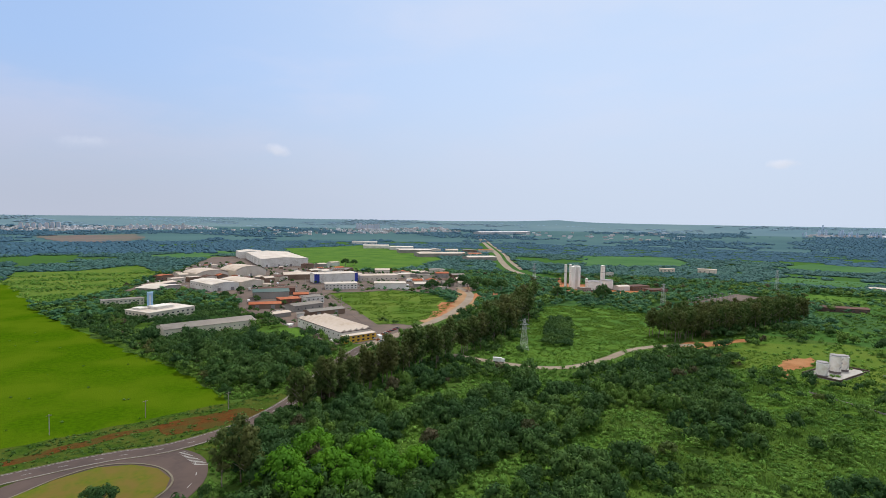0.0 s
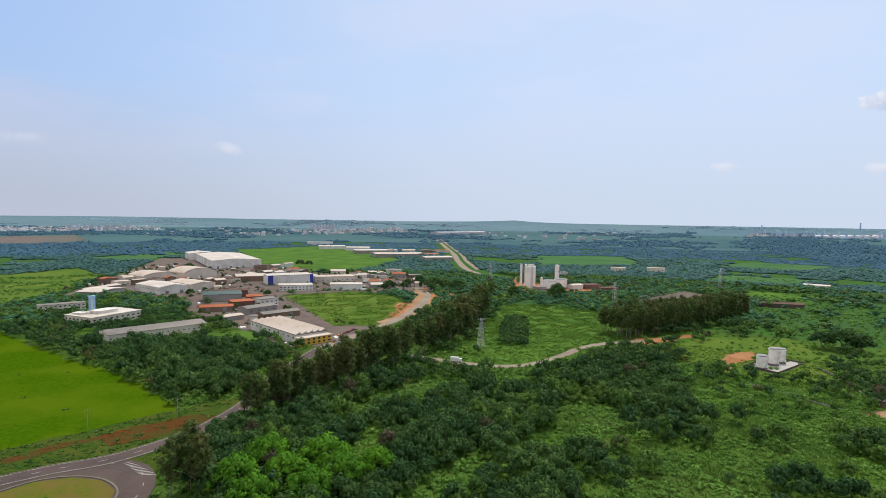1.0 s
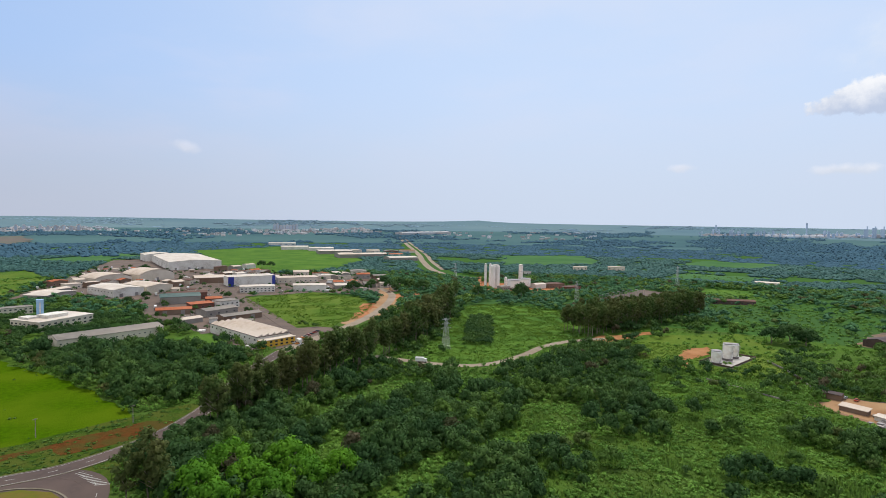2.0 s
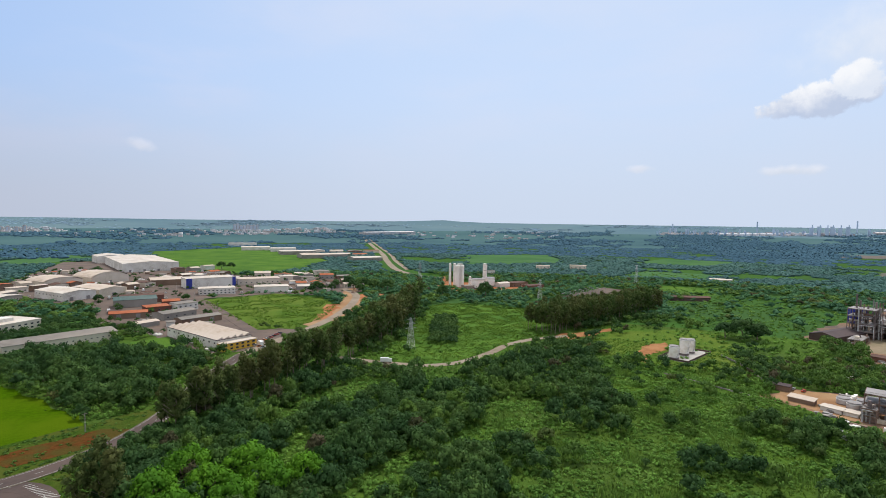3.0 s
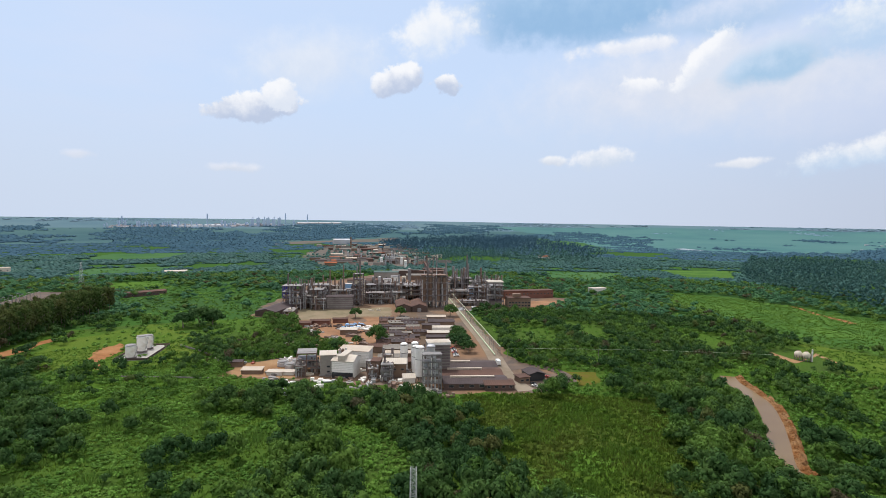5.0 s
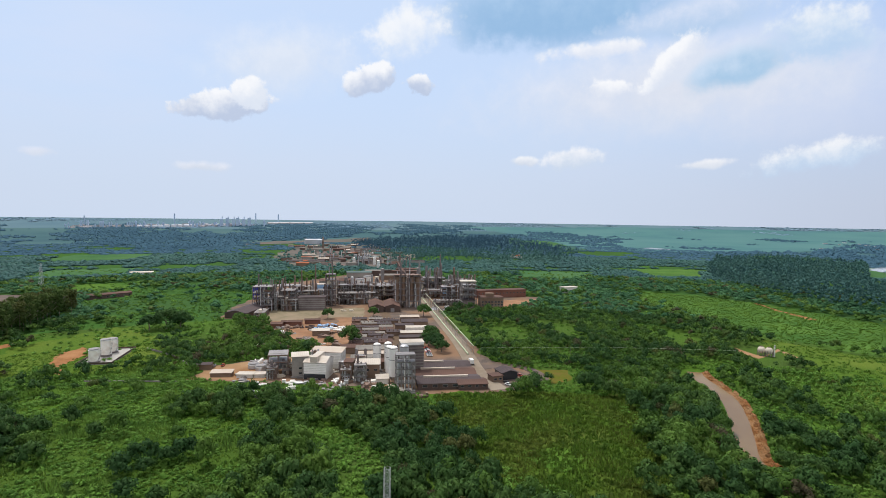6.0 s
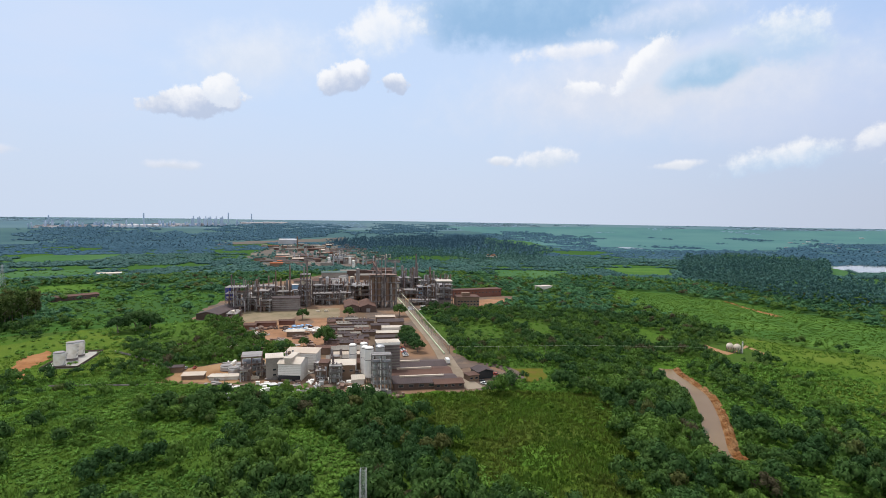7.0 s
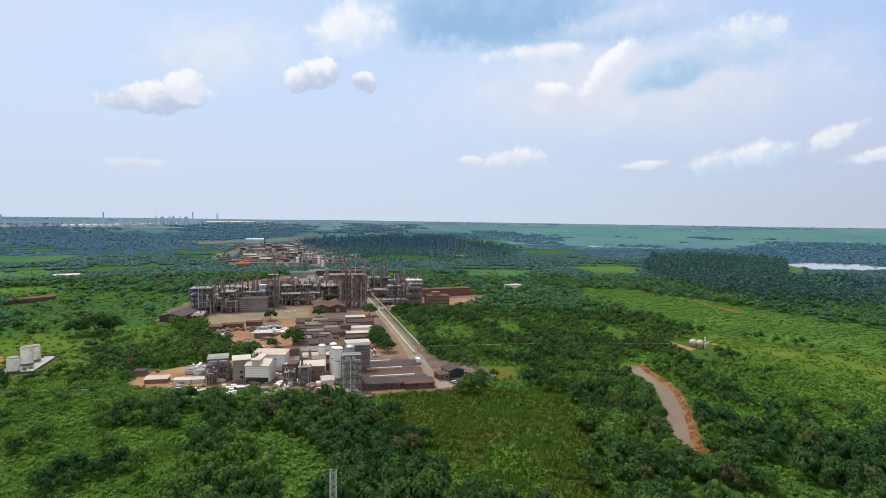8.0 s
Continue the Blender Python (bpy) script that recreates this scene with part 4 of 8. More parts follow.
def scatter(r0, r1, gap, seed, az0=-44.0, az1=118.0, jitter=0.45):
    """Places on a loosely disturbed grid between two distances from the middle of the plan."""
    g = np.random.default_rng(seed)
    k = np.arange(-r1, r1, gap)
    x, y = (a.ravel() for a in np.meshgrid(k, k))
    x, y = x + g.uniform(-jitter, jitter, len(x)) * gap, y + g.uniform(-jitter, jitter, len(x)) * gap
    r, a = np.hypot(x, y), np.degrees(np.arctan2(x, y))
    keep = (r >= r0) & (r < r1) & (a > az0) & (a < az1)
    return x[keep], y[keep], g


def grow(name, label, kinds, x, y, g, low, high, tall=(0.8, 1.25), material=None, category="woods"):
    """One mass of plants: each place takes one of the kinds (vertices, triangles, shading normals)."""
    vs, ts, ns, n = [], [], [], 0
    which = g.integers(0, len(kinds), len(x))
    for k, (v, t, soft) in enumerate(kinds):
        sel = which == k
        m = int(sel.sum())
        if not m:
            continue
        s, h, a = g.uniform(low, high, m), g.uniform(*tall, m), g.uniform(0, 6.283, m)
        c, d = np.cos(a)[:, None], np.sin(a)[:, None]
        px, py = x[sel], y[sel]
        q = np.stack([(v[:, 0] * c - v[:, 1] * d) * s[:, None] + px[:, None], (v[:, 0] * d + v[:, 1] * c) * s[:, None] + py[:, None], v[:, 2] * (s * h)[:, None] + land_np(px, py)[:, None]], 2)
        vs.append(q.reshape(-1, 3))
        ns.append(np.stack([soft[:, 0] * c - soft[:, 1] * d, soft[:, 0] * d + soft[:, 1] * c, np.broadcast_to(soft[:, 2], (m, len(v)))], 2).reshape(-1, 3))
        ts.append((t[None] + (np.arange(m) * len(v))[:, None, None]).reshape(-1, 3) + n)
        n += m * len(v)
    if vs:
        me = mesh_np(name, np.concatenate(vs), np.concatenate(ts), material, True, np.concatenate(ns))
        tagged(new(name, me), label, category, "", "stuff")


NEAR = [crown(q, 7, 35, 0.76, dome(2.7, 2.4, 3.2, 1.50), 0.35) for q in (11, 12, 13, 14, 15)]
MID = [crown(q, 3, 26, 0.95, dome(2.4, 2.6, 2.8, 1.90), 0.35) for q in (21, 22, 23, 24)]
FAR = [crown(q, 2, 9, 2.0, dome(2.3, 2.6, 3.2, 2.6), 0.55, 0.85, 0.2) for q in (31, 32, 33, 34)]
DIST = [crown(q, 1, 8, 3.0, dome(1.0, 2.2, 1.4, 4.4), 0.8, 0.92, 0.12) for q in (41, 42, 43)]
CLUMP = [crown(q, 1, 5, 4.2, dome(0.0, 1.6, 1.2, 8.0), 1.0, 0.95, 0.1) for q in (51, 52, 53)]


def tuft(seed, blades=14, tall=1.3, spread=1.2):
    """A tuft of upright blades of rank grass."""
    g = np.random.default_rng(seed)
    vs, ts = [], []
    for i in range(blades):
        b = np.array((g.uniform(-spread, spread), g.uniform(-spread, spread), -0.05))
        a, w = g.uniform(0, 6.283), g.uniform(0.18, 0.4)
        e = np.array((math.cos(a) * w, math.sin(a) * w, 0))
        tip = b + np.array((g.uniform(-0.5, 0.5), g.uniform(-0.5, 0.5), tall * g.uniform(0.5, 1.2)))
        vs.append(np.array([b - e, b + e, tip])), ts.append(np.array([[3 * i, 3 * i + 1, 3 * i + 2]]))
    v = np.concatenate(vs)
    q = np.stack([v[:, 0] * 0.15, v[:, 1] * 0.15, np.ones(len(v))], 1)
    return v, np.concatenate(ts), q / np.linalg.norm(q, axis=1)[:, None]


TUFT = [tuft(s) for s in (171, 172, 173, 174)]
REED = [tuft(s, 18, 2.6, 1.5) for s in (175, 176, 177)]
BUSH = [crown(s, 1, 14, 0.72, dome(0.2, 0.5, 0.4, 0.95)) for s in (61, 62, 63, 64)]


def sort_species(x, y, g):
    """Species by soft patches of the plan: 0 common wood, 1 lighter, 2 dark narrow-leaved, 3 browned."""
    w, u = waves(x, y, 90, 5), g.uniform(0, 1, len(x))
    kind = np.where(u + (w - 0.5) * 0.9 > 0.72, 1, 0)
    kind = np.where((u < 0.07) & (w < 0.5), 2, kind)
    kind = np.where(inside(x, y, RIDGE) | (inside(x, y, DARK) & (u < 0.88)), 0, np.where(inside(x, y, LUSH) & (u > 0.15), 1, kind))
    return np.where(g.uniform(0, 1, len(x)) < 0.025, 3, kind)


SPECIES = [("leaf", "dense dark green woodland trees"), ("leaf_light", "lighter green woodland trees"), ("leaf_euc", "dull olive woodland trees"), ("leaf_dry", "browned bare-looking trees"), ("leaf_hazed", "woodland trees tinted blue-green with haze"), ("far_leaf", "hazy blue-green distant woods"), ("leaf_mid", "dense woodland trees tinted faintly with haze")]


def wood(r0, r1, gap, seed, kinds, low, high, name, tall=(0.8, 1.3), single=0, only=None):
    x, y, g = scatter(r0, r1, gap, seed)
    keep = ~open_ground(x, y, 2.0)
    keep &= ~inside(x, y, FRONT_STRIP)
    thin = np.zeros(len(x), bool)
    for p in SCRUB:
        thin |= inside(x, y, p)
    keep &= ~thin | (g.uniform(0, 1, len(x)) < 0.05 + 0.35 * (waves(x, y, 45, 31) > 0.72))
    keep &= (waves(x, y, 70, 9) + 0.35 * waves(x, y, 23, 4) > (0.50 if r0 < 300 else 0.42 if r0 < 600 else 0.36)) | inside(x, y, RIDGE) | inside(x, y, LUSH)
    if r0 >= 900:
        keep &= waves(x, y, 420, 14) + 0.4 * waves(x, y, 130, 15) > 0.40
    x, y = x[keep], y[keep]
    kind = sort_species(x, y, g)
    if only == 6:
        kind = np.where(kind == 0, 6, kind)
    elif only is not None:
        kind[:] = only
    alone = np.zeros(len(x), bool)
    if single:
        alone[np.argsort(np.hypot(x, y))[:single]] = True
    for k, (mat, label) in enumerate(SPECIES):
        sel = (kind == k) & ~alone
        grow(name, label, kinds, x[sel], y[sel], g, low, high, tall, M[mat])
        sel = (kind == k) & alone
        if sel.sum():
            models = [tree_model("tree", 70 + k * 7 + i, v, M[mat], 5.0, 0.22, "broad-crowned " + label.replace("trees", "tree"), "tree") for i, v in enumerate(kinds[: min(5, int(sel.sum()))])]
            plant_all("tree", models, [(px, py, g.uniform(0, 6.28), g.uniform(low, high), g.uniform(*tall)) for px, py in zip(x[sel], y[sel])], "woodland trees")


wood(165, 330, 5.4, 101, NEAR, 0.6, 1.6, "woodland", single=230)
wood(330, 600, 5.6, 102, MID, 0.5, 1.35, "woodland")
# each farther band has bluer leaves: haze is part of their colour
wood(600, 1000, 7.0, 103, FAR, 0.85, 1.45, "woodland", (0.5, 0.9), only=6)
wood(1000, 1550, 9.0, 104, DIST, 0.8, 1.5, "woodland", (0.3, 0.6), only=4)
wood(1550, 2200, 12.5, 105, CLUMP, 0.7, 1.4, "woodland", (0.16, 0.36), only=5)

# scrub and tussocks between the trees and over the open ground
x, y, g = scatter(165, 440, 3.9, 111)
keep = ~near_line(x, y, ROAD_WEST, 7) & ~near_line(x, y, ROAD_BRANCH, 6) & ~near_line(x, y, LANE, 4) & ~near_line(x, y, RIVER, 8)
for p in (FIELD_L, GREEN_LOT, WORKS, ESTATE, OFFICES, LAWN, CANE, ROADSIDE, DIRT_TANK, DIRT_STRIP):
    keep &= ~inside(x, y, p)
sparse = np.zeros(len(x), bool)
for p in (MEADOW, TANK_LAWN):
    sparse |= inside(x, y, p)
keep &= ~sparse | (g.uniform(0, 1, len(x)) < 0.05 + 0.45 * (waves(x, y, 26, 33) > 0.66))
swamp = inside(x, y, MARSH)
reedy = inside(x, y, SCRUB[0]) | inside(x, y, SCRUB[1])
keep &= ~reedy | (g.uniform(0, 1, len(x)) < 0.10 + 0.4 * (waves(x, y, 30, 39) > 0.66))
keep &= ~swamp | (g.uniform(0, 1, len(x)) < 0.8)
x, y, swamp = x[keep], y[keep], swamp[keep]
grow("scrub", "low bright green scrub and vines", BUSH, x[~swamp], y[~swamp], g, 0.7, 1.7, (0.7, 1.2), M["leaf_shrub"], "scrub")
lone = swamp & (g.uniform(0, 1, len(x)) < 0.08 + 0.5 * (waves(x, y, 22, 53) > 0.68))
grow("marsh_scrub", "low dull bushes of the marsh", BUSH, x[lone], y[lone], g, 0.8, 1.7, (0.6, 1.0), M["leaf_marsh"], "scrub")
x, y, g = scatter(165, 480, 2.1, 115)
wet, grassy = inside(x, y, MARSH), inside(x, y, MEADOW) | inside(x, y, TANK_LAWN)
for p in SCRUB[:4]:
    grassy |= inside(x, y, p)
grassy &= ~inside(x, y, [(249, 334), (292, 362), (279, 384), (238, 356)]) & ~inside(x, y, DIRT_TANK) & ~inside(x, y, DIRT_STRIP) & ~near_line(x, y, LANE, 4) & ~near_line(x, y, RIVER, 8) & ~inside(x, y, WORKS) & (g.uniform(0, 1, len(x)) < 0.6)
grow("sedge", "dense olive sedge of the marsh", TUFT, x[wet], y[wet], g, 0.8, 1.3, (0.6, 1.1), M["leaf_marsh"], "grass")
bright = wet & (waves(x, y, 36, 57) > 0.63)
grow("tall_grass", "light green grass in the marsh", TUFT, x[bright], y[bright], g, 0.9, 1.4, (0.7, 1.2), M["grass_blade"], "grass")
grow("tall_grass", "tall bright green meadow grass", TUFT, x[grassy], y[grassy], g, 0.7, 1.3, (0.3, 0.7), M["grass_blade"], "grass")
x, y, g = scatter(120, 400, 2.3, 116)
keep = (inside(x, y, SCRUB[0]) | inside(x, y, SCRUB[1])) & ~inside(x, y, TANK_LAWN) & (waves(x, y, 24, 37) > 0.38)
feathery = keep & (waves(x, y, 42, 38) > 0.66)
grow("elephant_grass", "feathery light green stands of elephant grass", REED, x[feathery], y[feathery], g, 0.7, 1.1, (0.5, 0.9), M["leaf_reed"], "grass")
gaps = ~open_ground(x, y, 1.0) & ~inside(x, y, FRONT_STRIP) & (np.hypot(x, y) > 160) & (waves(x, y, 70, 9) + 0.35 * waves(x, y, 23, 4) < 0.54)
low_brush = (keep & ~feathery) | (gaps & (g.uniform(0, 1, len(x)) < 0.55))
grow("brush", "soft low green brush overgrown with vines", BUSH, x[low_brush], y[low_brush], g, 0.8, 1.5, (0.35, 0.75), M["leaf_shrub"], "scrub")
x, y, g = scatter(430, 1150, 7.5, 112)
keep, thick = np.zeros(len(x), bool), np.zeros(len(x), bool)
for p in GLADES + [MEADOW, TANK_LAWN]:
    keep |= inside(x, y, p)
for p in SCRUB:
    thick |= inside(x, y, p)
near_gap = ~open_ground(x, y) & (np.hypot(x, y) < 640) & (g.uniform(0, 1, len(x)) < 0.5)
keep = near_gap | (keep & (g.uniform(0, 1, len(x)) < 0.16 + 0.45 * (waves(x, y, 50, 35) > 0.6))) | (thick & (g.uniform(0, 1, len(x)) < 0.75))
keep &= ~inside(x, y, WORKS) & ~inside(x, y, DIRT_TANK) & ~inside(x, y, DIRT_STRIP)
grow("scrub", "scattered bushes on open pasture", BUSH, x[keep], y[keep], g, 1.0, 2.4, (0.4, 0.75), M["leaf_shrub"], "scrub")
# rank grass in the ditch and along the road
x, y, g = scatter(180, 330, 1.7, 113)
keep = inside(x, y, ROADSIDE) & ~(inside(x, y, BANK) & (waves(x, y, 9, 61) > 0.42)) & ~near_line(x, y, ROAD_WEST, 6.2) & ~near_line(x, y, ROAD_BRANCH, 5.5) & ~inside(x, y, [(-160, 164), (-150, 182), (-143, 198), (-134, 208), (-122, 211), (-110, 208), (-100, 200), (-98, 190), (-108, 160)]) & ~inside(x, y, [(-176, 160), (-163, 182), (-150, 206), (-134, 218), (-116, 224), (-100, 216), (-90, 204), (-88, 188), (-98, 158), (-120, 140)]) & (g.uniform(0, 1, len(x)) < 0.35)
grow("rank_grass", "rank dark grass along the road", BUSH, x[keep], y[keep], g, 0.5, 1.0, (0.3, 0.6), M["leaf_light"], "scrub")
x, y, g = scatter(230, 560, 9, 114)
keep = inside(x, y, FIELD_L) & (g.uniform(0, 1, len(x)) < 0.12)
grow("tussocks", "small tussocks scattered over the pasture", BUSH, x[keep], y[keep], g, 0.3, 0.9, (0.5, 0.9), M["leaf_light"], "scrub")

x, y, g = scatter(470, 660, 2.6, 118)
keep = inside(x, y, MEADOW) & (waves(x, y, 30, 63) > 0.30)
grow("tall_grass", "tall bright green meadow grass", TUFT, x[keep], y[keep], g, 0.9, 1.6, (0.3, 0.65), M["grass_blade"], "grass")
x, y, g = scatter(490, 760, 4.0, 119)
keep = inside(x, y, GREEN_LOT) & (waves(x, y, 40, 65) > 0.35)
grow("tall_grass", "uneven green grass of the vacant lot", TUFT, x[keep], y[keep], g, 0.9, 1.7, (0.4, 0.8), M["grass_blade"], "grass")
x, y, g = scatter(560, 1050, 7, 164, -44, -18)
keep = inside(x, y, ROUGH_L) & (waves(x, y, 60, 67) > 0.42)
grow("tussocks", "rough green tussocks and bushes on the pasture", BUSH, x[keep], y[keep], g, 1.2, 2.8, (0.35, 0.7), M["leaf_shrub"], "scrub")
# cane stands in the fields by the river
x, y, g = scatter(330, 860, 4.6, 117)
high, ragged = inside(x, y, CANE), inside(x, y, CANE_LOW)
high &= np.sin((x * 0.55 + y * 0.83) * 0.35) + 1.2 * waves(x, y, 30, 41) > -0.7
ragged &= waves(x, y, 34, 43) > 0.30
grow("cane", "leafy green stands of sugar cane", REED, x[high], y[high], g, 1.0, 1.7, (0.14, 0.28), M["grass_blade"], "cane")
grow("cane", "ragged light green cane and weeds", REED, x[ragged], y[ragged], g, 0.9, 1.5, (0.2, 0.5), M["leaf_reed"], "cane")

# ---- the far land as a backdrop ----
FAR_CANE = [(3520, 1266), (3000, 700), (2232, 549), (1900, 200), (2000, -100), (2331, -508), (2542, -1093), (3700, -1700), (3931, 229)]
RED_WEST = [(-1587, 2105), (-1348, 2379), (-1180, 2150), (-1050, 1780), (-1269, 1780)]
RED_EAST = [(1635, 1470), (2326, 1303), (2054, 1165), (1515, 1336)]
patch("far_cane", FAR_CANE, M["hazed_far_field"], 1.0, "wide pale green cane land in the haze", category="field", ragged=30)
patch("far_red_field", RED_WEST, M["far_red"], 1.0, "ploughed red field before the town", category="field", ragged=20)
patch("hill_field", [(2704, 713), (2597, 498), (1931, 228), (1813, 232), (2003, 405), (2116, 558)], M["hazed_meadow"], 1.5, "bright green field on the far slope", category="field", ragged=12)
patch("far_red_field", RED_EAST, M["far_red"], 1.0, "bare red ground beyond the works", category="field", ragged=20)
patch("lake", LAKE, M["lake"], 0.4, "pale shining lake behind the plantation", category="water", ragged=8)
patch("pond", [(2080, 10), (2180, 60), (2230, 20), (2120, -40)], M["lake"], 2.0, "small pale pond in the cane land", category="water", ragged=8)
patch("far_plant_yard", FARPLANT, M["far_red"], 0.15, "dusty yard of the far plant", category="yard", ragged=10)
x, y, g = scatter(2180, 4120, 27, 106, -46, 120)
BELT = [(1942, -361), (1861, -683), (2872, -1051), (2850, -687), (2267, -421)]
keep = (waves(x, y, 700, 21) + 0.5 * waves(x, y, 260, 22) > 0.88) & ~inside(x, y, [(2704, 713), (2597, 498), (1931, 228), (1813, 232), (2003, 405), (2116, 558)]) & (~inside(x, y, FAR_CANE) | inside(x, y, BELT) | (waves(x, y, 330, 24) > 0.72)) & ~inside(x, y, RED_WEST) & ~inside(x, y, RED_EAST)
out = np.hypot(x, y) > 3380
grow("hazed_far_woods", "hazy blue-green belts of distant woods", CLUMP, x[keep & ~out], y[keep & ~out], g, 0.9, 1.9, (0.35, 0.75), M["far_leaf"], "woods")
grow("hazed_horizon_woods", "pale hazy woods along the horizon", CLUMP, x[keep & out], y[keep & out], g, 0.9, 2.0, (0.15, 0.35), M["horizon_leaf"], "woods")
FAR_BELTS = [[(2027, 1855), (2126, 1585), (2663, 1516), (3303, 1872), (3059, 2367), (2637, 2392)],
             [(1182, 1701), (1363, 1602), (1969, 2295), (2070, 2742), (1915, 2751)],
             [(1228, 1444), (1229, 1271), (1465, 1296), (1910, 1710), (2039, 2107), (1969, 2295)],
             [(2336, -497), (1600, -456), (1491, -644), (2841, -1221), (2762, -829)],
             [(2536, 610), (2391, 282), (1767, 127), (2081, 119), (2940, 214), (3330, 533), (3228, 759)],
             [(3477, 1713), (3658, 1231), (3236, 1070), (2859, 1402)],
             [(1354, 2111), (1450, 1775), (2359, 2897), (2113, 2964), (1627, 2539)],
             [(-813, 994), (-577, 946), (-456, 1110), (-675, 1643), (-1054, 1894), (-1177, 1440)],
             [(-1705, 2088), (-1369, 2373), (-1095, 2668), (-1183, 2883), (-1582, 2601), (-1902, 2330)],
             [(980, 2480), (1177, 2859), (1786, 3149), (1700, 2980)]]
x, y, g = scatter(1500, 3900, 19, 161, -46, 120)
belts = np.zeros(len(x), bool)
for p in FAR_BELTS:
    belts |= inside(x + 120 * (waves(x, y, 240, 71) - 0.5), y + 120 * (waves(x, y, 240, 72) - 0.5), p)
belts &= (waves(x, y, 210, 73) > 0.30) & ~inside(x, y, LAKE) & ~inside(x, y, RED_WEST) & ~inside(x, y, FARPLANT)
grow("hazed_far_woods", "dark belts of distant woods tinted blue with haze", CLUMP, x[belts], y[belts], g, 0.7, 1.3, (0.5, 1.1), M["far_leaf"], "woods")
HILL_WOODS = [(1250, 778), (1082, 546), (1123, 321), (1315, 209), (1598, 213), (2504, 671), (2519, 1025), (1992, 1108), (1639, 1008)]
TALL = [crown(q, 3, 7, 2.8, spire(26, 4.6), 0.5, 0.85, 0.15) for q in (181, 182, 183)]
x, y, g = scatter(1100, 2600, 15, 162, 55, 90)
hill = inside(x, y, HILL_WOODS) & ~inside(x, y, FARPLANT) & (waves(x, y, 160, 74) > 0.36)
near_hill = hill & (np.hypot(x, y) < 1600)
grow("gum_woods", "tall haze-tinted gum trees behind the works", TALL, x[near_hill], y[near_hill], g, 0.6, 1.15, (0.85, 1.1), M["leaf_hazed"], "woods")
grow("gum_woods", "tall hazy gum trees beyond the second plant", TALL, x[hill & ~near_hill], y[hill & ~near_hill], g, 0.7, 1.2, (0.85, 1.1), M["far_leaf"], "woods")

# ---- eucalyptus rows ----
EUC = [crown(s, 26, 22, 1.0, spire(27, 5.4), 0.35) for s in (81, 82, 83, 84)]


def row_places(a, b, count, spread, seed, low=0.8, high=1.1):
    g = random.Random(seed)
    out = []
    for i in range(count):
        w = (i + g.uniform(0.2, 0.8)) / count
        out.append((a[0] + (b[0] - a[0]) * w + g.uniform(-spread, spread), a[1] + (b[1] - a[1]) * w + g.uniform(-spread, spread), g.uniform(0, 6.28), g.uniform(low, high), g.uniform(0.9, 1.12)))
    return out


def eucalyptus_models(seed):
    return [tree_model("eucalyptus", seed + i, v, M["leaf_euc"], 19.0, 0.34, "tall slender eucalyptus with a dark olive crown", "tree") for i, v in enumerate(EUC)]


belt = row_places((-72, 262), (-36, 318), 26, 5, 1, 0.72, 0.95) + row_places((-36, 318), (26, 412), 34, 6, 2, 0.85, 1.08) + row_places((34, 420), (58, 470), 14, 6, 3, 1.0, 1.2) + row_places((58, 470), (84, 560), 20, 9, 4, 0.95, 1.2) + row_places((90, 600), (120, 720), 9, 7, 5, 0.6, 0.85)
plant_all("eucalyptus", eucalyptus_models(200), belt, "eucalyptus belt along the road")
block = []
for k in range(4):
    block += row_places((190 - k * 4, 442 + k * 8), (362 - k * 4, 536 + k * 8), 27, 2.5, 10 + k, 0.85, 1.05)
plant_all("eucalyptus", eucalyptus_models(220), block, "planted eucalyptus block")

PLANTATION = [(930, -110), (1080, -80), (1480, -130), (1580, -300), (1480, -400), (1239, -530), (724, -315), (760, -190)]
x, y, g = scatter(700, 1650, 11, 131)
keep = inside(x, y, PLANTATION) & ~inside(x, y, LAKE) & ~((np.degrees(np.arctan2(x, y)) > 106.5) & (np.hypot(x, y) > 1040))
grow("plantation", "tall even eucalyptus plantation", [crown(s, 3, 9, 2.6, spire(24, 4.6), 0.5, 0.85, 0.2) for s in (85, 86, 87)], x[keep], y[keep], g, 0.8, 1.15, (0.9, 1.1), M["leaf_hazed"], "woods")
# broad trees that stand out
BIG = [crown(s, 26, 44, 0.66, dome(5.4, 3.6, 5.0, 1.7), 0.45) for s in (91, 92, 93)]
plant_all("tree", [tree_model("tree", 300 + i, v, M["leaf_bright"], 6.5, 0.4, "bright green spreading tree", "tree") for i, v in enumerate(BIG)],
          [(-50, 211, 0.4, 1.6, 1.0), (-28, 210, 1.7, 1.6, 1.0), (-58, 194, 2.9, 1.5, 1.0), (-40, 196, 3.9, 1.5, 1.0), (-20, 198, 5.0, 1.4, 1.0), (-8, 206, 2.2, 1.2, 1.0), (-30, 186, 0.9, 1.4, 1.0), (-48, 182, 1.9, 1.4, 1.0)], "bright trees")
plant_all("tree", [tree_model("tree", 310 + i, v, M["leaf_euc"], 12.0, 0.4, "tall dark olive tree beside the road", "tree") for i, v in enumerate(EUC[:2])],
          [(-74, 197, 0.2, 0.98, 1.0), (-69, 192, 2.2, 0.9, 1.0), (-79, 192, 4.2, 0.86, 1.0), (-72, 203, 1.2, 0.7, 1.0)], "roadside trees")
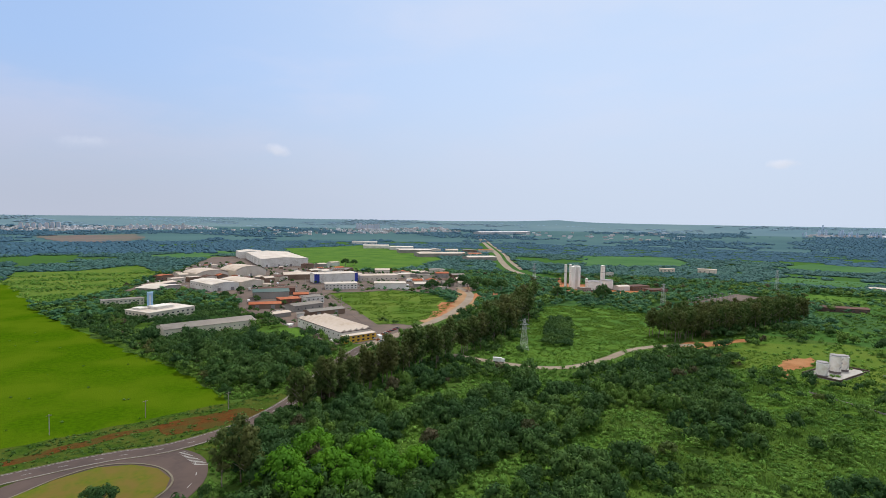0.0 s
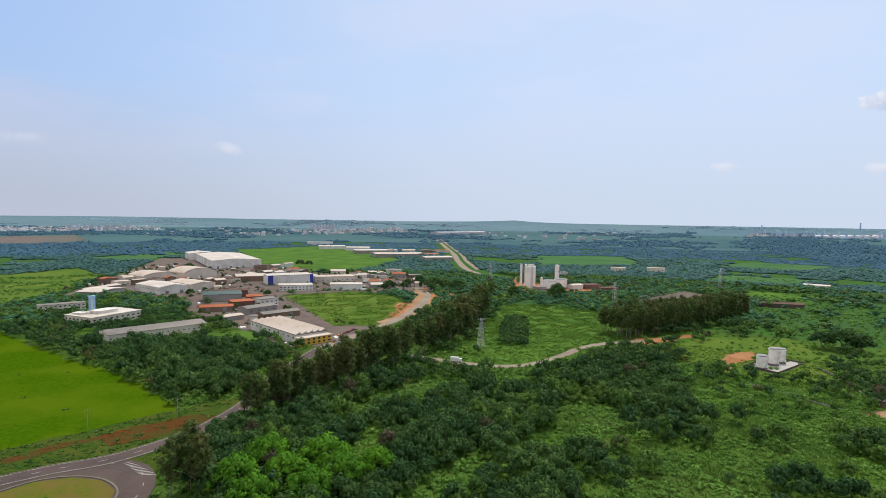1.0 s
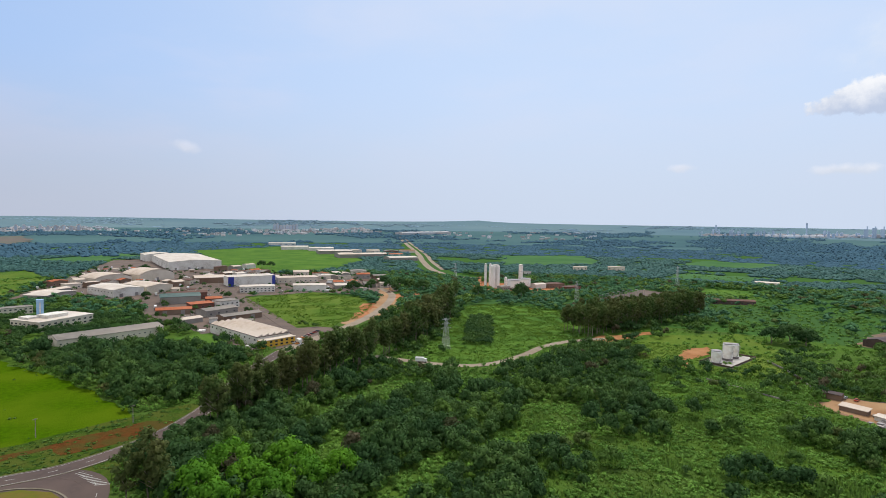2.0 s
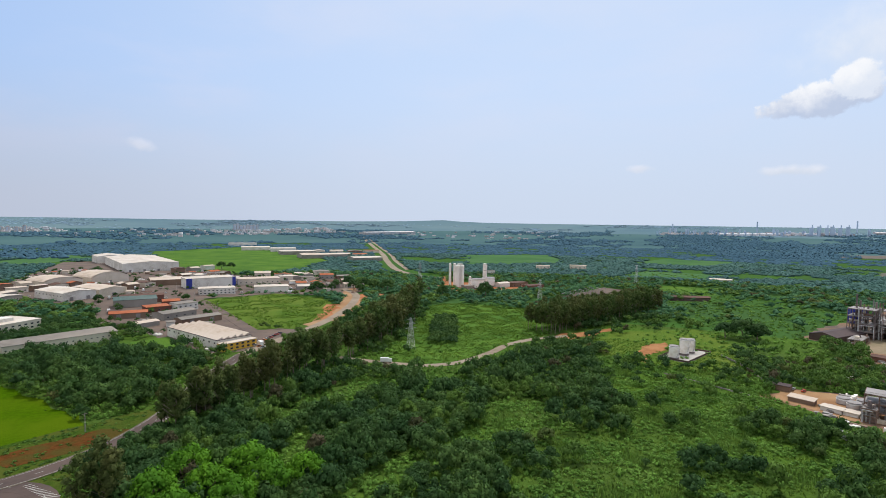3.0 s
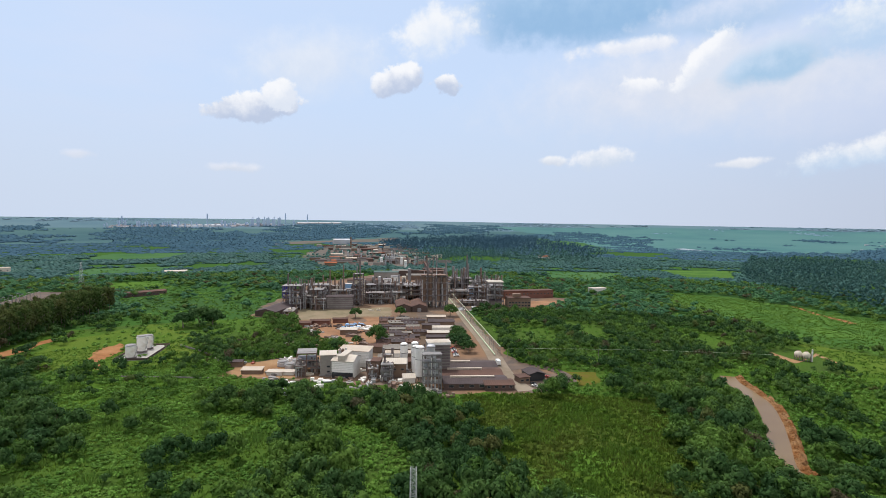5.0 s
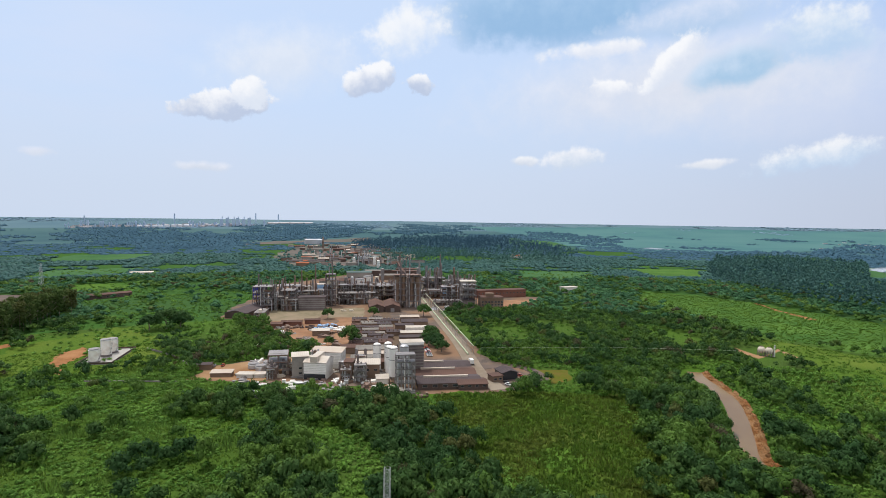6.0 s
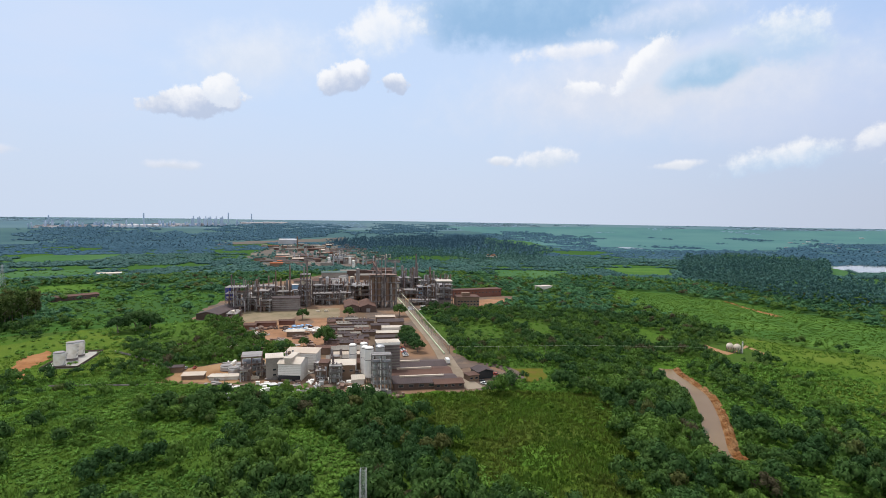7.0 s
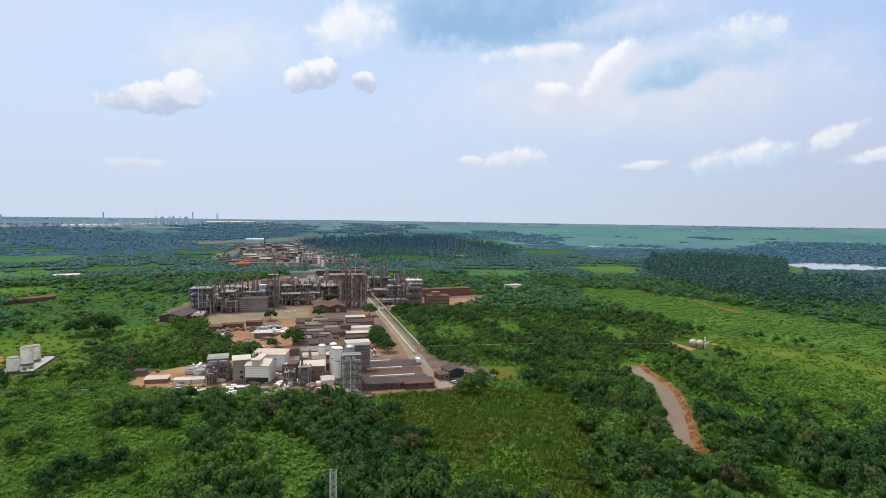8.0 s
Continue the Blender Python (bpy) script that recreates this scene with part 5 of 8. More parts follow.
plant_all("tree", [tree_model("tree", 320 + i, v, M["leaf"], 6.5, 0.4, "large round dark green tree", "tree") for i, v in enumerate(BIG)],
          [(-113, 178, 0.7, 0.85, 1.0), (-119, 181, 2.7, 0.7, 0.9), (197, 662, 0.3, 2.0, 1.1), (146, 684, 1.3, 1.4, 1.2), (352, 402, 2.3, 2.0, 0.95), (362, 396, 0.9, 1.7, 0.9), (340, 408, 3.9, 1.6, 0.9), (80, 735, 0.1, 1.9, 1.0), (64, 760, 1.1, 1.6, 1.0), (30, 800, 2.1, 1.5, 1.1), (205, 377, 0.5, 1.2, 0.8),
           (367, 223, 0.3, 1.45, 1.1), (358, 237, 1.3, 0.7, 1.1), (454, 302, 2.0, 1.1, 1.0), (485, 268, 0.5, 1.0, 1.0), (507, 222, 2.5, 1.35, 1.0), (432, 184, 1.0, 0.9, 0.9), (420, 176, 1.0, 1.1, 0.9), (409, 169, 2.0, 1.0, 0.9), (398, 162, 3.0, 1.1, 0.9), (386, 156, 4.0, 1.0, 0.9), (375, 149, 4.4, 1.1, 0.9), (402, 174, 3.4, 0.9, 0.9), (390, 166, 2.4, 0.9, 0.9),
           (-20, 752, 0.4, 1.0, 1.0), (-8, 762, 1.4, 1.1, 1.0), (6, 756, 2.4, 1.0, 1.1), (-14, 778, 3.4, 1.2, 1.0), (12, 790, 4.4, 1.3, 1.0), (36, 760, 5.4, 1.5, 1.0), (52, 780, 0.9, 1.6, 1.0), (44, 742, 1.9, 1.2, 1.0), (-232, 600, 0.4, 0.9, 0.9), (-246, 612, 1.4, 1.0, 0.9), (-258, 640, 2.4, 1.0, 1.0), (-150, 590, 0.4, 0.8, 0.9), (-164, 690, 0.8, 0.9, 0.9), (-258, 690, 1.0, 1.0, 0.9), (-236, 700, 2.0, 0.9, 0.9), (-360, 960, 1.0, 1.8, 1.0), (-196, 1090, 0.3, 1.6, 1.0), (-180, 1096, 2.3, 1.3, 1.0)], "broad trees")

# a row of cypresses behind the planted block
SLIM = [crown(q, 9, 12, 0.8, spire(13, 1.5), 0.4) for q in (191, 192)]
plant_all("cypress", [tree_model("cypress", 350 + i, v, M["leaf"], 7.0, 0.2, "slim dark cypress in a row by the substation", "tree") for i, v in enumerate(SLIM)], row_places((391, 652), (447, 658), 11, 1.5, 21, 0.8, 1.15), "cypress row")

# the dark thicket under the power line
x, y, g = scatter(400, 570, 4.2, 141)
keep = inside(x, y, [(80, 424), (101, 419), (129, 530), (107, 542)])
grow("thicket", "dense dark thicket in the meadow", MID, x[keep], y[keep], g, 0.7, 1.0, (0.8, 1.1), M["leaf"], "scrub")
plant_all("tree", [tree_model("tree", 340 + i, v, M["leaf_light"], 6.5, 0.3, "leaning green riverside tree", "tree") for i, v in enumerate(BIG)],
          [(243, -38, 0.3, 0.7, 0.8), (240, -47, 1.3, 0.75, 0.8), (246, -53, 2.3, 0.6, 0.8), (236, -42, 3.3, 0.8, 0.9), (272, -30, 0.5, 0.9, 0.9), (286, -31, 1.5, 0.9, 1.0), (300, -29, 2.5, 0.9, 1.0), (318, -27, 3.5, 0.9, 0.9), (340, -25, 0.2, 0.9, 0.9)], "riverside trees")


# ---- buildings ----
def roof_mesh(kind, w, d, h, rise, over=0.5, thick=0.3):
    """A roof over a w x d plan at height h. kind: gable_x (ridge along x), gable_y, flat, barrel, mono, saw."""
    bm = bmesh.new()
    if kind == "flat":
        return box(bm, -w / 2 - over, w / 2 + over, -d / 2 - over, d / 2 + over, h, h + thick)
    along_x = kind in ("gable_x", "barrel_x", "mono", "saw")
    span, run = (d, w) if along_x else (w, d)
    if kind.startswith("gable"):
        prof = [(-0.5, 0), (0, rise), (0.5, 0)]
    elif kind.startswith("barrel"):
        prof = [(0.5 * math.sin(a), rise * (math.cos(a) - math.cos(1.25)) / (1 - math.cos(1.25))) for a in [1.25 * (i / 5 - 1) for i in range(11)]]
        prof = [(s / math.sin(1.25), z) for s, z in prof]
    elif kind == "mono":
        prof = [(-0.5, 0), (0.5, rise)]
    else:
        prof = []
        for i in range(4):
            prof += [(-0.5 + i / 4, 0), (-0.5 + (i + 0.85) / 4, rise), (-0.5 + (i + 0.98) / 4, 0.1)]
        prof.append((0.5, 0))
    wide = span + 2 * over
    rows = []
    for end in (-run / 2 - over, run / 2 + over):
        top = [(s * wide, h + z + thick) for s, z in prof]
        low = [(s * wide, h + z) for s, z in prof]
        rows.append([[bm.verts.new((end, s, z) if along_x else (s, end, z)) for s, z in line] for line in (top, low)])
    (t0, l0), (t1, l1) = rows
    for i in range(len(prof) - 1):
        bm.faces.new((t0[i], t0[i + 1], t1[i + 1], t1[i]))
        bm.faces.new((l0[i + 1], l0[i], l1[i], l1[i + 1]))
        bm.faces.new((t0[i + 1], t0[i], l0[i], l0[i + 1]))
        bm.faces.new((t1[i], t1[i + 1], l1[i + 1], l1[i]))
    bm.faces.new((t0[0], t1[0], l1[0], l0[0]))
    bm.faces.new((t1[-1], t0[-1], l0[-1], l1[-1]))
    bmesh.ops.recalc_face_normals(bm, faces=bm.faces[:])
    return bm


def wall_mesh(kind, w, d, h, rise):
    """The closed body under a roof: walls with gable ends."""
    bm = bmesh.new()
    if kind in ("gable_x", "gable_y", "barrel_x", "barrel_y"):
        along_x = kind.endswith("x")
        span, run = (d, w) if along_x else (w, d)
        k = 1.0 if kind.startswith("gable") else 0.75
        prof = [(-span / 2, 0), (span / 2, 0), (span / 2, h), (span * 0.25, h + rise * (0.5 if k == 1 else 0.78)), (0, h + rise), (-span * 0.25, h + rise * (0.5 if k == 1 else 0.78)), (-span / 2, h)]
        ends = [[bm.verts.new((e, s, z) if along_x else (s, e, z)) for s, z in prof] for e in (-run / 2, run / 2)]
        n = len(prof)
        for i in range(n):
            bm.faces.new((ends[0][i], ends[0][(i + 1) % n], ends[1][(i + 1) % n], ends[1][i]))
        bm.faces.new(ends[0][::-1])
        bm.faces.new(ends[1])
        bmesh.ops.recalc_face_normals(bm, faces=bm.faces[:])
        return bm
    return box(bm, -w / 2, w / 2, -d / 2, d / 2, 0, h + (0.1 if kind != "mono" else 0))


def add_window(parent, x, y, z, w, h, side):
    """A window on the wall's side: s, n (along x) or e, w (along y), with a proud frame and a pane."""
    bm, t = bmesh.new(), 0.10
    sx_, sy_ = (1, 0) if side in "sn" else (0, 1)
    out = {"s": (0, -1), "n": (0, 1), "e": (1, 0), "w": (-1, 0)}[side]

    def slab(b, a0, a1, z0, z1, deep):
        xa, xb = (x + a0, x + a1) if sx_ else sorted((x, x + out[0] * deep))
        ya, yb = (y + a0, y + a1) if sy_ else sorted((y, y + out[1] * deep))
        return box(b, xa, xb, ya, yb, z0, z1)
    for a0, a1, z0, z1 in ((-w / 2, w / 2, z, z + t), (-w / 2, w / 2, z + h - t, z + h), (-w / 2, -w / 2 + t, z + t, z + h - t), (w / 2 - t, w / 2, z + t, z + h - t)):
        slab(bm, a0, a1, z0, z1, 0.14)
    ob = part("window", bm, M["steel"], parent)
    part("pane", slab(bmesh.new(), -w / 2 + t, w / 2 - t, z + t, z + h - t, 0.06), M["glass"], ob)


FOOT = []


def hall(name, a, b, depth, h, roof, rise, wall, cover, label, category="warehouse", group="", front=0, rows=1, side=0, win=(2.0, 1.3), sill=2.2, doors=0, base_z=None):
    """A building whose front runs from a to b on the plan and which reaches depth metres back."""
    a, b = Vector((*a, 0)), Vector((*b, 0))
    u = (b - a).normalized()
    n = Vector((-u.y, u.x, 0))
    if n.dot((a + b) / 2) < 0:
        n = -n
        a, b, u = b, a, -u
    c, w = (a + b) / 2 + n * depth / 2, (b - a).length
    ob = thing(name, c.x, c.y, math.degrees(math.atan2(u.y, u.x)), label, category, group, z=base_z)
    part("wall", wall_mesh(roof, w, depth, h, rise), M[wall], ob)
    part("roof", roof_mesh(roof, w, depth, h, rise), M[cover], ob)
    for k in range(front):
        x = -w / 2 + (k + 0.5) * w / front
        for r in range(rows):
            add_window(ob, x, -depth / 2, sill + r * 3.2, win[0], win[1], "s")
    for k in range(side):
        y = -depth / 2 + (k + 0.5) * depth / side
        for r in range(rows):
            for s in "ew":
                add_window(ob, w / 2 if s == "e" else -w / 2, y, sill + r * 3.2, win[0], win[1], s)
    for k in range(doors):
        x = -w / 2 + (k + 0.5) * w / doors
        part("door", boxed(x - 2, x + 2, -depth / 2 - 0.08, -depth / 2, 0, 4.2), M["steel"], ob, "grey roller door")
    FOOT.append((c.x, c.y, math.hypot(w, depth) / 2))
    return ob


# the offices and sheds beyond the pasture
dock = hall("warehouse", (-130, 485), (-80, 426), 28, 7.5, "flat", 0, "white_wall", "roof_dark", "white factory hall with long roof ridges and yellow front", front=10, sill=4.5, side=0)
for i in range(5):
    y = -11.5 + i * 5.6
    bm = bmesh.new()
    v = [bm.verts.new(p) for p in ((-38, y - 2.4, 7.82), (38, y - 2.4, 7.82), (38, y + 1.9, 9.6), (-38, y + 1.9, 9.6), (-38, y + 2.1, 7.82), (38, y + 2.1, 7.82))]
    for f in ((0, 1, 2, 3), (3, 2, 5, 4), (0, 3, 4), (1, 5, 2)):
        bm.faces.new([v[k] for k in f])
    bmesh.ops.recalc_face_normals(bm, faces=bm.faces[:])
    part("roof_ridge", bm, M["roof_cream"], dock)
front = part("front_block", boxed(38.7, 46, -14.2, 14.2, 0, 5.6), M["yellow"], dock, "yellow two-storey front block")
part("front_roof", boxed(38.7, 46.6, -14.8, 14.8, 5.6, 6.0), M["roof_cream"], dock)
for k in range(6):
    for r in range(2):
        add_window(dock, 46, -11.5 + k * 4.6, 1.0 + r * 2.6, 2.2, 1.4, "e")
hall("shed", (-221, 428), (-165, 477), 24, 7.0, "gable_x", 2.2, "cream_wall", "roof_grey", "long cream shed with a low grey sheet roof", front=18, sill=3.6, win=(1.2, 0.9))
office = hall("office", (-269, 495), (-247, 538), 36, 8.0, "flat", 0, "cream_wall", "roof_white", "white two-storey office with a flat roof", "office", front=9, rows=2, side=7, sill=1.4, win=(2.4, 1.3))
part("roof_block", boxed(-10, 8, -8, 6, 8.3, 11.0), M["white_wall"], office)
part("roof_block", boxed(-20, -10, 2, 14, 8.3, 10.0), M["white_wall"], office)
water_tower = thing("water_tower", -284, 524, 30, "square pale blue water tower of the office", "water tower")
part("shaft", boxed(-2.6, 2.6, -2.2, 2.2, 0, 21), M["sky_blue"], water_tower)
part("tank", boxed(-2.7, 2.7, -2.3, 2.3, 21, 23.5), M["sky_blue"], water_tower)
part("fin", boxed(-0.5, 0.5, -2.6, -2.2, 0, 21), M["white_wall"], water_tower)
hall("office", (-357, 565), (-326, 590), 12, 7.0, "flat", 0, "cream_wall", "roof_grey", "long cream office with two rows of windows", "office", front=10, rows=2, sill=1.2, win=(1.8, 1.3))
hall("shed", (-354, 667), (-344, 710), 30, 6.5, "gable_y", 2.0, "grey_wall", "roof_white", "grey shed with a pale roof", front=3)
hall("shed", (-385, 700), (-372, 755), 14, 5.0, "gable_x", 1.5, "grey_wall", "roof_cream", "low shed with a dusty roof")

# the industrial estate
hall("warehouse", (-296, 694), (-272, 722), 62, 9.0, "gable_y", 2.6, "white_wall", "roof_white", "white gabled estate warehouse", group="estate warehouses", doors=2, side=8, sill=5)
hall("warehouse", (-270, 726), (-248, 752), 56, 9.0, "gable_y", 2.6, "cream_wall", "roof_cream", "cream gabled estate warehouse", group="estate warehouses", doors=1)
hall("warehouse", (-330, 862), (-296, 905), 46, 9.5, "barrel_y", 7.0, "cream_wall", "roof_cream", "warehouse with a round cream roof", group="estate warehouses", doors=1)
hall("warehouse", (-372, 820), (-340, 858), 46, 8.5, "barrel_y", 5.0, "cream_wall", "roof_cream", "smaller warehouse with a round roof", group="estate warehouses")
big = hall("warehouse", (-348, 1037), (-268, 1078), 210, 15.0, "gable_y", 3.0, "white_wall", "roof_white", "huge white warehouse with a long pale roof", group="estate warehouses", doors=4, side=10, sill=8)
hall("warehouse", (-462, 1235), (-415, 1262), 60, 14.0, "gable_y", 3.0, "white_wall", "roof_white", "white rear hall of the huge warehouse", group="estate warehouses")
blue_box = hall("warehouse", (-189, 798), (-130, 827), 30, 13.5, "flat", 0, "white_wall", "roof_white", "white box warehouse with dark blue corners", group="estate warehouses")
part("corner_band", boxed(-33.2, -25.5, -15.25, -14.9, 0, 14.0), M["blue"], blue_box, "dark blue corner band")
part("corner_band", boxed(28.5, 33.2, -15.25, -14.9, 0, 14.0), M["blue"], blue_box, "dark blue corner band")
part("corner_band", boxed(32.9, 33.25, -14.9, 10, 0, 14.0), M["blue"], blue_box, "dark blue corner band")
hall("office", (-159, 732), (-117, 743), 20, 8.0, "flat", 0, "white_wall", "roof_white", "white office block in the estate", "office", front=9, rows=2, sill=1.4, win=(2.2, 1.2), side=4)
hall("warehouse", (-94, 746), (-51, 751), 22, 8.0, "flat", 0, "white_wall", "roof_white", "plain white box warehouse", group="estate warehouses")
hall("warehouse", (-245, 835), (-205, 850), 40, 8.0, "gable_x", 2.0, "brown_wall", "roof_cream", "long cream-roofed works hall", group="estate warehouses")
hall("warehouse", (-128, 838), (-70, 855), 26, 8.0, "flat", 0, "cream_wall", "roof_cream", "low cream-walled estate hall", group="estate warehouses", front=8)
hall("shed", (-204, 569), (-173, 579), 14, 5.0, "gable_x", 1.6, "brown_wall", "roof_tile", "low house with an orange tiled roof", "shed", "estate sheds", doors=2)
hall("shed", (-224, 638), (-185, 652), 20, 8.0, "saw", 1.6, "grey_wall", "roof_teal", "hall with a dark green ridged roof", "shed", "estate sheds")
hall("shed", (-228, 668), (-186, 682), 16, 8.0, "gable_x", 1.5, "brick", "roof_brown", "brick hall with a brown roof", "shed", "estate sheds", front=6)
hall("shed", (-180, 600), (-160, 612), 18, 6.0, "flat", 0, "brick", "roof_tile", "red-fronted shop with flat roof", "shed", "estate sheds", front=3)
hall("shed", (-176, 640), (-160, 646), 14, 6.0, "gable_x", 1.6, "brick", "roof_tile", "small house with an orange roof", "shed", "estate sheds", front=3)
hall("shed", (-152, 606), (-136, 622), 16, 8.0, "flat", 0, "white_wall", "roof_grey", "grey and white block house", "shed", "estate sheds", front=4, rows=2, sill=1.2)
hall("shed", (-152, 556), (-129, 583), 18, 6.0, "gable_x", 1.6, "grey_wall", "roof_grey", "grey shed with a flat-pitched roof", "shed", "estate sheds", front=4)
hall("shed", (-130, 530), (-100, 555), 15, 5.0, "gable_x", 1.5, "brown_wall", "roof_grey", "brown-walled shed with a grey roof", "shed", "estate sheds", doors=2)
hall("shed", (-168, 516), (-150, 535), 12, 4.0, "gable_x", 1.2, "grey_wall", "roof_cream", "small open-sided work shed", "shed", "estate sheds")
g = random.Random(77)
COVERS = ("roof_white", "roof_cream", "roof_grey", "roof_brown", "roof_tile", "roof_cream")
WALLS = ("white_wall", "cream_wall", "grey_wall", "brown_wall")


def estate_rows(x0, y0, ux, uy, count, gap, size, group, seed):
    """Sheds side by side along a line of the plan."""
    g = random.Random(seed)
    for i in range(count):
        w, d = g.uniform(*size), g.uniform(size[0] * 0.7, size[1] * 0.8)
        x, y = x0 + ux * gap * i + g.uniform(-2, 2), y0 + uy * gap * i + g.uniform(-4, 4)
        cover = g.choice(COVERS)
        tone = {"roof_white": "white", "roof_cream": "cream", "roof_grey": "grey", "roof_brown": "rusty brown", "roof_tile": "orange tiled"}[cover]
        hall("shed", (x, y), (x + ux * w, y + uy * w), d, g.uniform(4, 7.5), g.choice(("gable_x", "gable_y", "flat", "gable_x")), g.uniform(1.2, 2.2), g.choice(WALLS), cover, f"workshop shed with a {tone} roof", "shed", group, front=g.choice((0, 0, 3)), doors=g.choice((0, 1)))


estate_rows(-330, 745, 0.66, 0.75, 3, 26, (16, 22), "estate sheds", 1)
estate_rows(-385, 775, 0.66, 0.75, 4, 22, (14, 19), "estate sheds", 2)
estate_rows(-190, 880, 0.9, 0.43, 3, 24, (14, 20), "estate sheds", 14)
estate_rows(-60, 905, 0.97, 0.2, 3, 26, (12, 18), "estate sheds", 15)
estate_rows(-300, 780, 0.66, 0.75, 3, 20, (10, 15), "estate sheds", 16)
estate_rows(-262, 800, 0.6, 0.8, 3, 24, (15, 21), "estate sheds", 3)
estate_rows(-100, 880, 0.97, 0.2, 5, 30, (18, 26), "estate sheds", 4)
estate_rows(-120, 945, 0.97, 0.1, 4, 34, (20, 30), "estate sheds", 5)
estate_rows(-40, 775, 0.95, 0.2, 4, 22, (12, 19), "estate sheds", 6)
estate_rows(-45, 820, 0.95, 0.2, 4, 24, (13, 20), "estate sheds", 7)
estate_rows(-240, 905, 0.62, 0.78, 5, 26, (16, 22), "estate sheds", 8)
estate_rows(-205, 925, 0.62, 0.78, 3, 26, (14, 20), "estate sheds", 9)
estate_rows(-262, 1030, 0.7, 0.7, 3, 30, (16, 22), "estate sheds", 10)
estate_rows(-420, 800, 0.66, 0.75, 3, 30, (16, 24), "estate sheds", 11)
hall("warehouse", (60, 1270), (128, 1290), 46, 8, "gable_x", 2, "grey_wall", "roof_white", "wide pale warehouse beside the highway", group="highway warehouses", front=10, sill=3)
hall("warehouse", (-60, 1360), (50, 1390), 60, 9, "gable_x", 2, "grey_wall", "roof_cream", "wide cream-roofed warehouse by the highway", group="highway warehouses")
hall("warehouse", (-120, 1500), (-30, 1520), 60, 9, "flat", 0, "grey_wall", "roof_white", "pale flat warehouse by the highway", group="highway warehouses")
hall("warehouse", (-250, 1700), (-170, 1712), 50, 9, "gable_x", 2, "white_wall", "roof_white", "white warehouse on the far pasture", group="highway warehouses")
hall("warehouse", (-160, 1640), (-90, 1652), 40, 9, "gable_x", 2, "white_wall", "roof_white", "white warehouse on the far pasture", group="highway warehouses")
hall("warehouse", (-330, 1960), (-240, 1970), 40, 9, "flat", 0, "white_wall", "roof_white", "long low white greenhouse shed", group="highway warehouses")
estate_rows(-60, 1430, 0.98, 0.15, 4, 44, (26, 40), "highway sheds", 12)
estate_rows(-40, 1580, 0.98, 0.1, 4, 50, (30, 44), "highway sheds", 13)


# ---- silos, tanks and masts ----
def silo(name, x, y, r, h, mat, label, group="", dome_h=1.2, legs=0.0):
    ob = thing(name, x, y, 0, label, "silo", group)
    part("shell", tube(bmesh.new(), 0, 0, legs, h, r, n=24, dome=dome_h), M[mat], ob, smooth=False)
    part("hoop", tube(bmesh.new(), 0, 0, h * 0.66, h * 0.66 + 0.35, r + 0.12, n=24), M["steel"], ob)
    part("hoop", tube(bmesh.new(), 0, 0, h - 0.5, h, r + 0.12, n=24), M["steel"], ob)
    part("ladder", boxed(r, r + 0.5, -0.35, 0.35, legs, h), M["dark_steel"], ob)
    if legs:
        for k in range(4):
            a = 0.785 + k * 1.571
            part("leg", tube(bmesh.new(), math.cos(a) * r * 0.85, math.sin(a) * r * 0.85, 0, legs, 0.22, n=6), M["steel"], ob)
    return ob


def storage_tank(x, y, r, h, mat="white_steel", label="white storage tank with a low domed roof", group="storage tanks"):
    ob = thing("storage_tank", x, y, 15, label, "tank", group)
    part("shell", tube(bmesh.new(), 0, 0, 0.15, h, r, n=32), M[mat], ob)
    part("roof", tube(bmesh.new(), 0, 0, h, h + 0.1, r + 0.12, n=32, dome=0.7), M["white_steel"], ob)
    part("base_band", tube(bmesh.new(), 0, 0, 0, h * 0.16, r + 0.06, n=32), M["dark_steel"], ob, "dark band round the foot")
    part("rail", tube(bmesh.new(), 0, 0, h + 0.95, h + 1.05, r, r, n=32), M["steel"], ob)
    bm = bmesh.new()
    for k in range(14):
        a = -2.2 + k * 0.1
        box(bm, math.cos(a) * (r + 0.45) - 0.35, math.cos(a) * (r + 0.45) + 0.35, math.sin(a) * (r + 0.45) - 0.35, math.sin(a) * (r + 0.45) + 0.35, h * k / 14, h * k / 14 + 0.12)
    part("stair", bm, M["steel"], ob)
    return ob


storage_tank(250, 351.5, 3.5, 8.6, "tank_paint", "cream storage tank with a low domed roof")
storage_tank(264, 359, 3.4, 11.6, "tank_paint", "taller cream storage tank with a low domed roof")
storage_tank(273.5, 365, 3.4, 9.8, "tank_paint", "cream storage tank with a low domed roof")
pad = tagged(part("tank_pad", boxed(-23, 22, -11, 11, 0, 0.35), M["concrete"], None), "concrete pad with a low bund wall", "pavement", "", "structure")
pad.matrix_world = pose(265, 359, 0, 0, 0, 33)
for x0, x1, y0, y1 in ((-23, 22, -11, -10.6), (-23, 22, 10.6, 11), (-23, -22.6, -10.6, 10.6), (21.6, 22, -10.6, 10.6)):
    part("bund_wall", boxed(x0, x1, y0, y1, 0.35, 1.5), M["dark_brown"], pad)

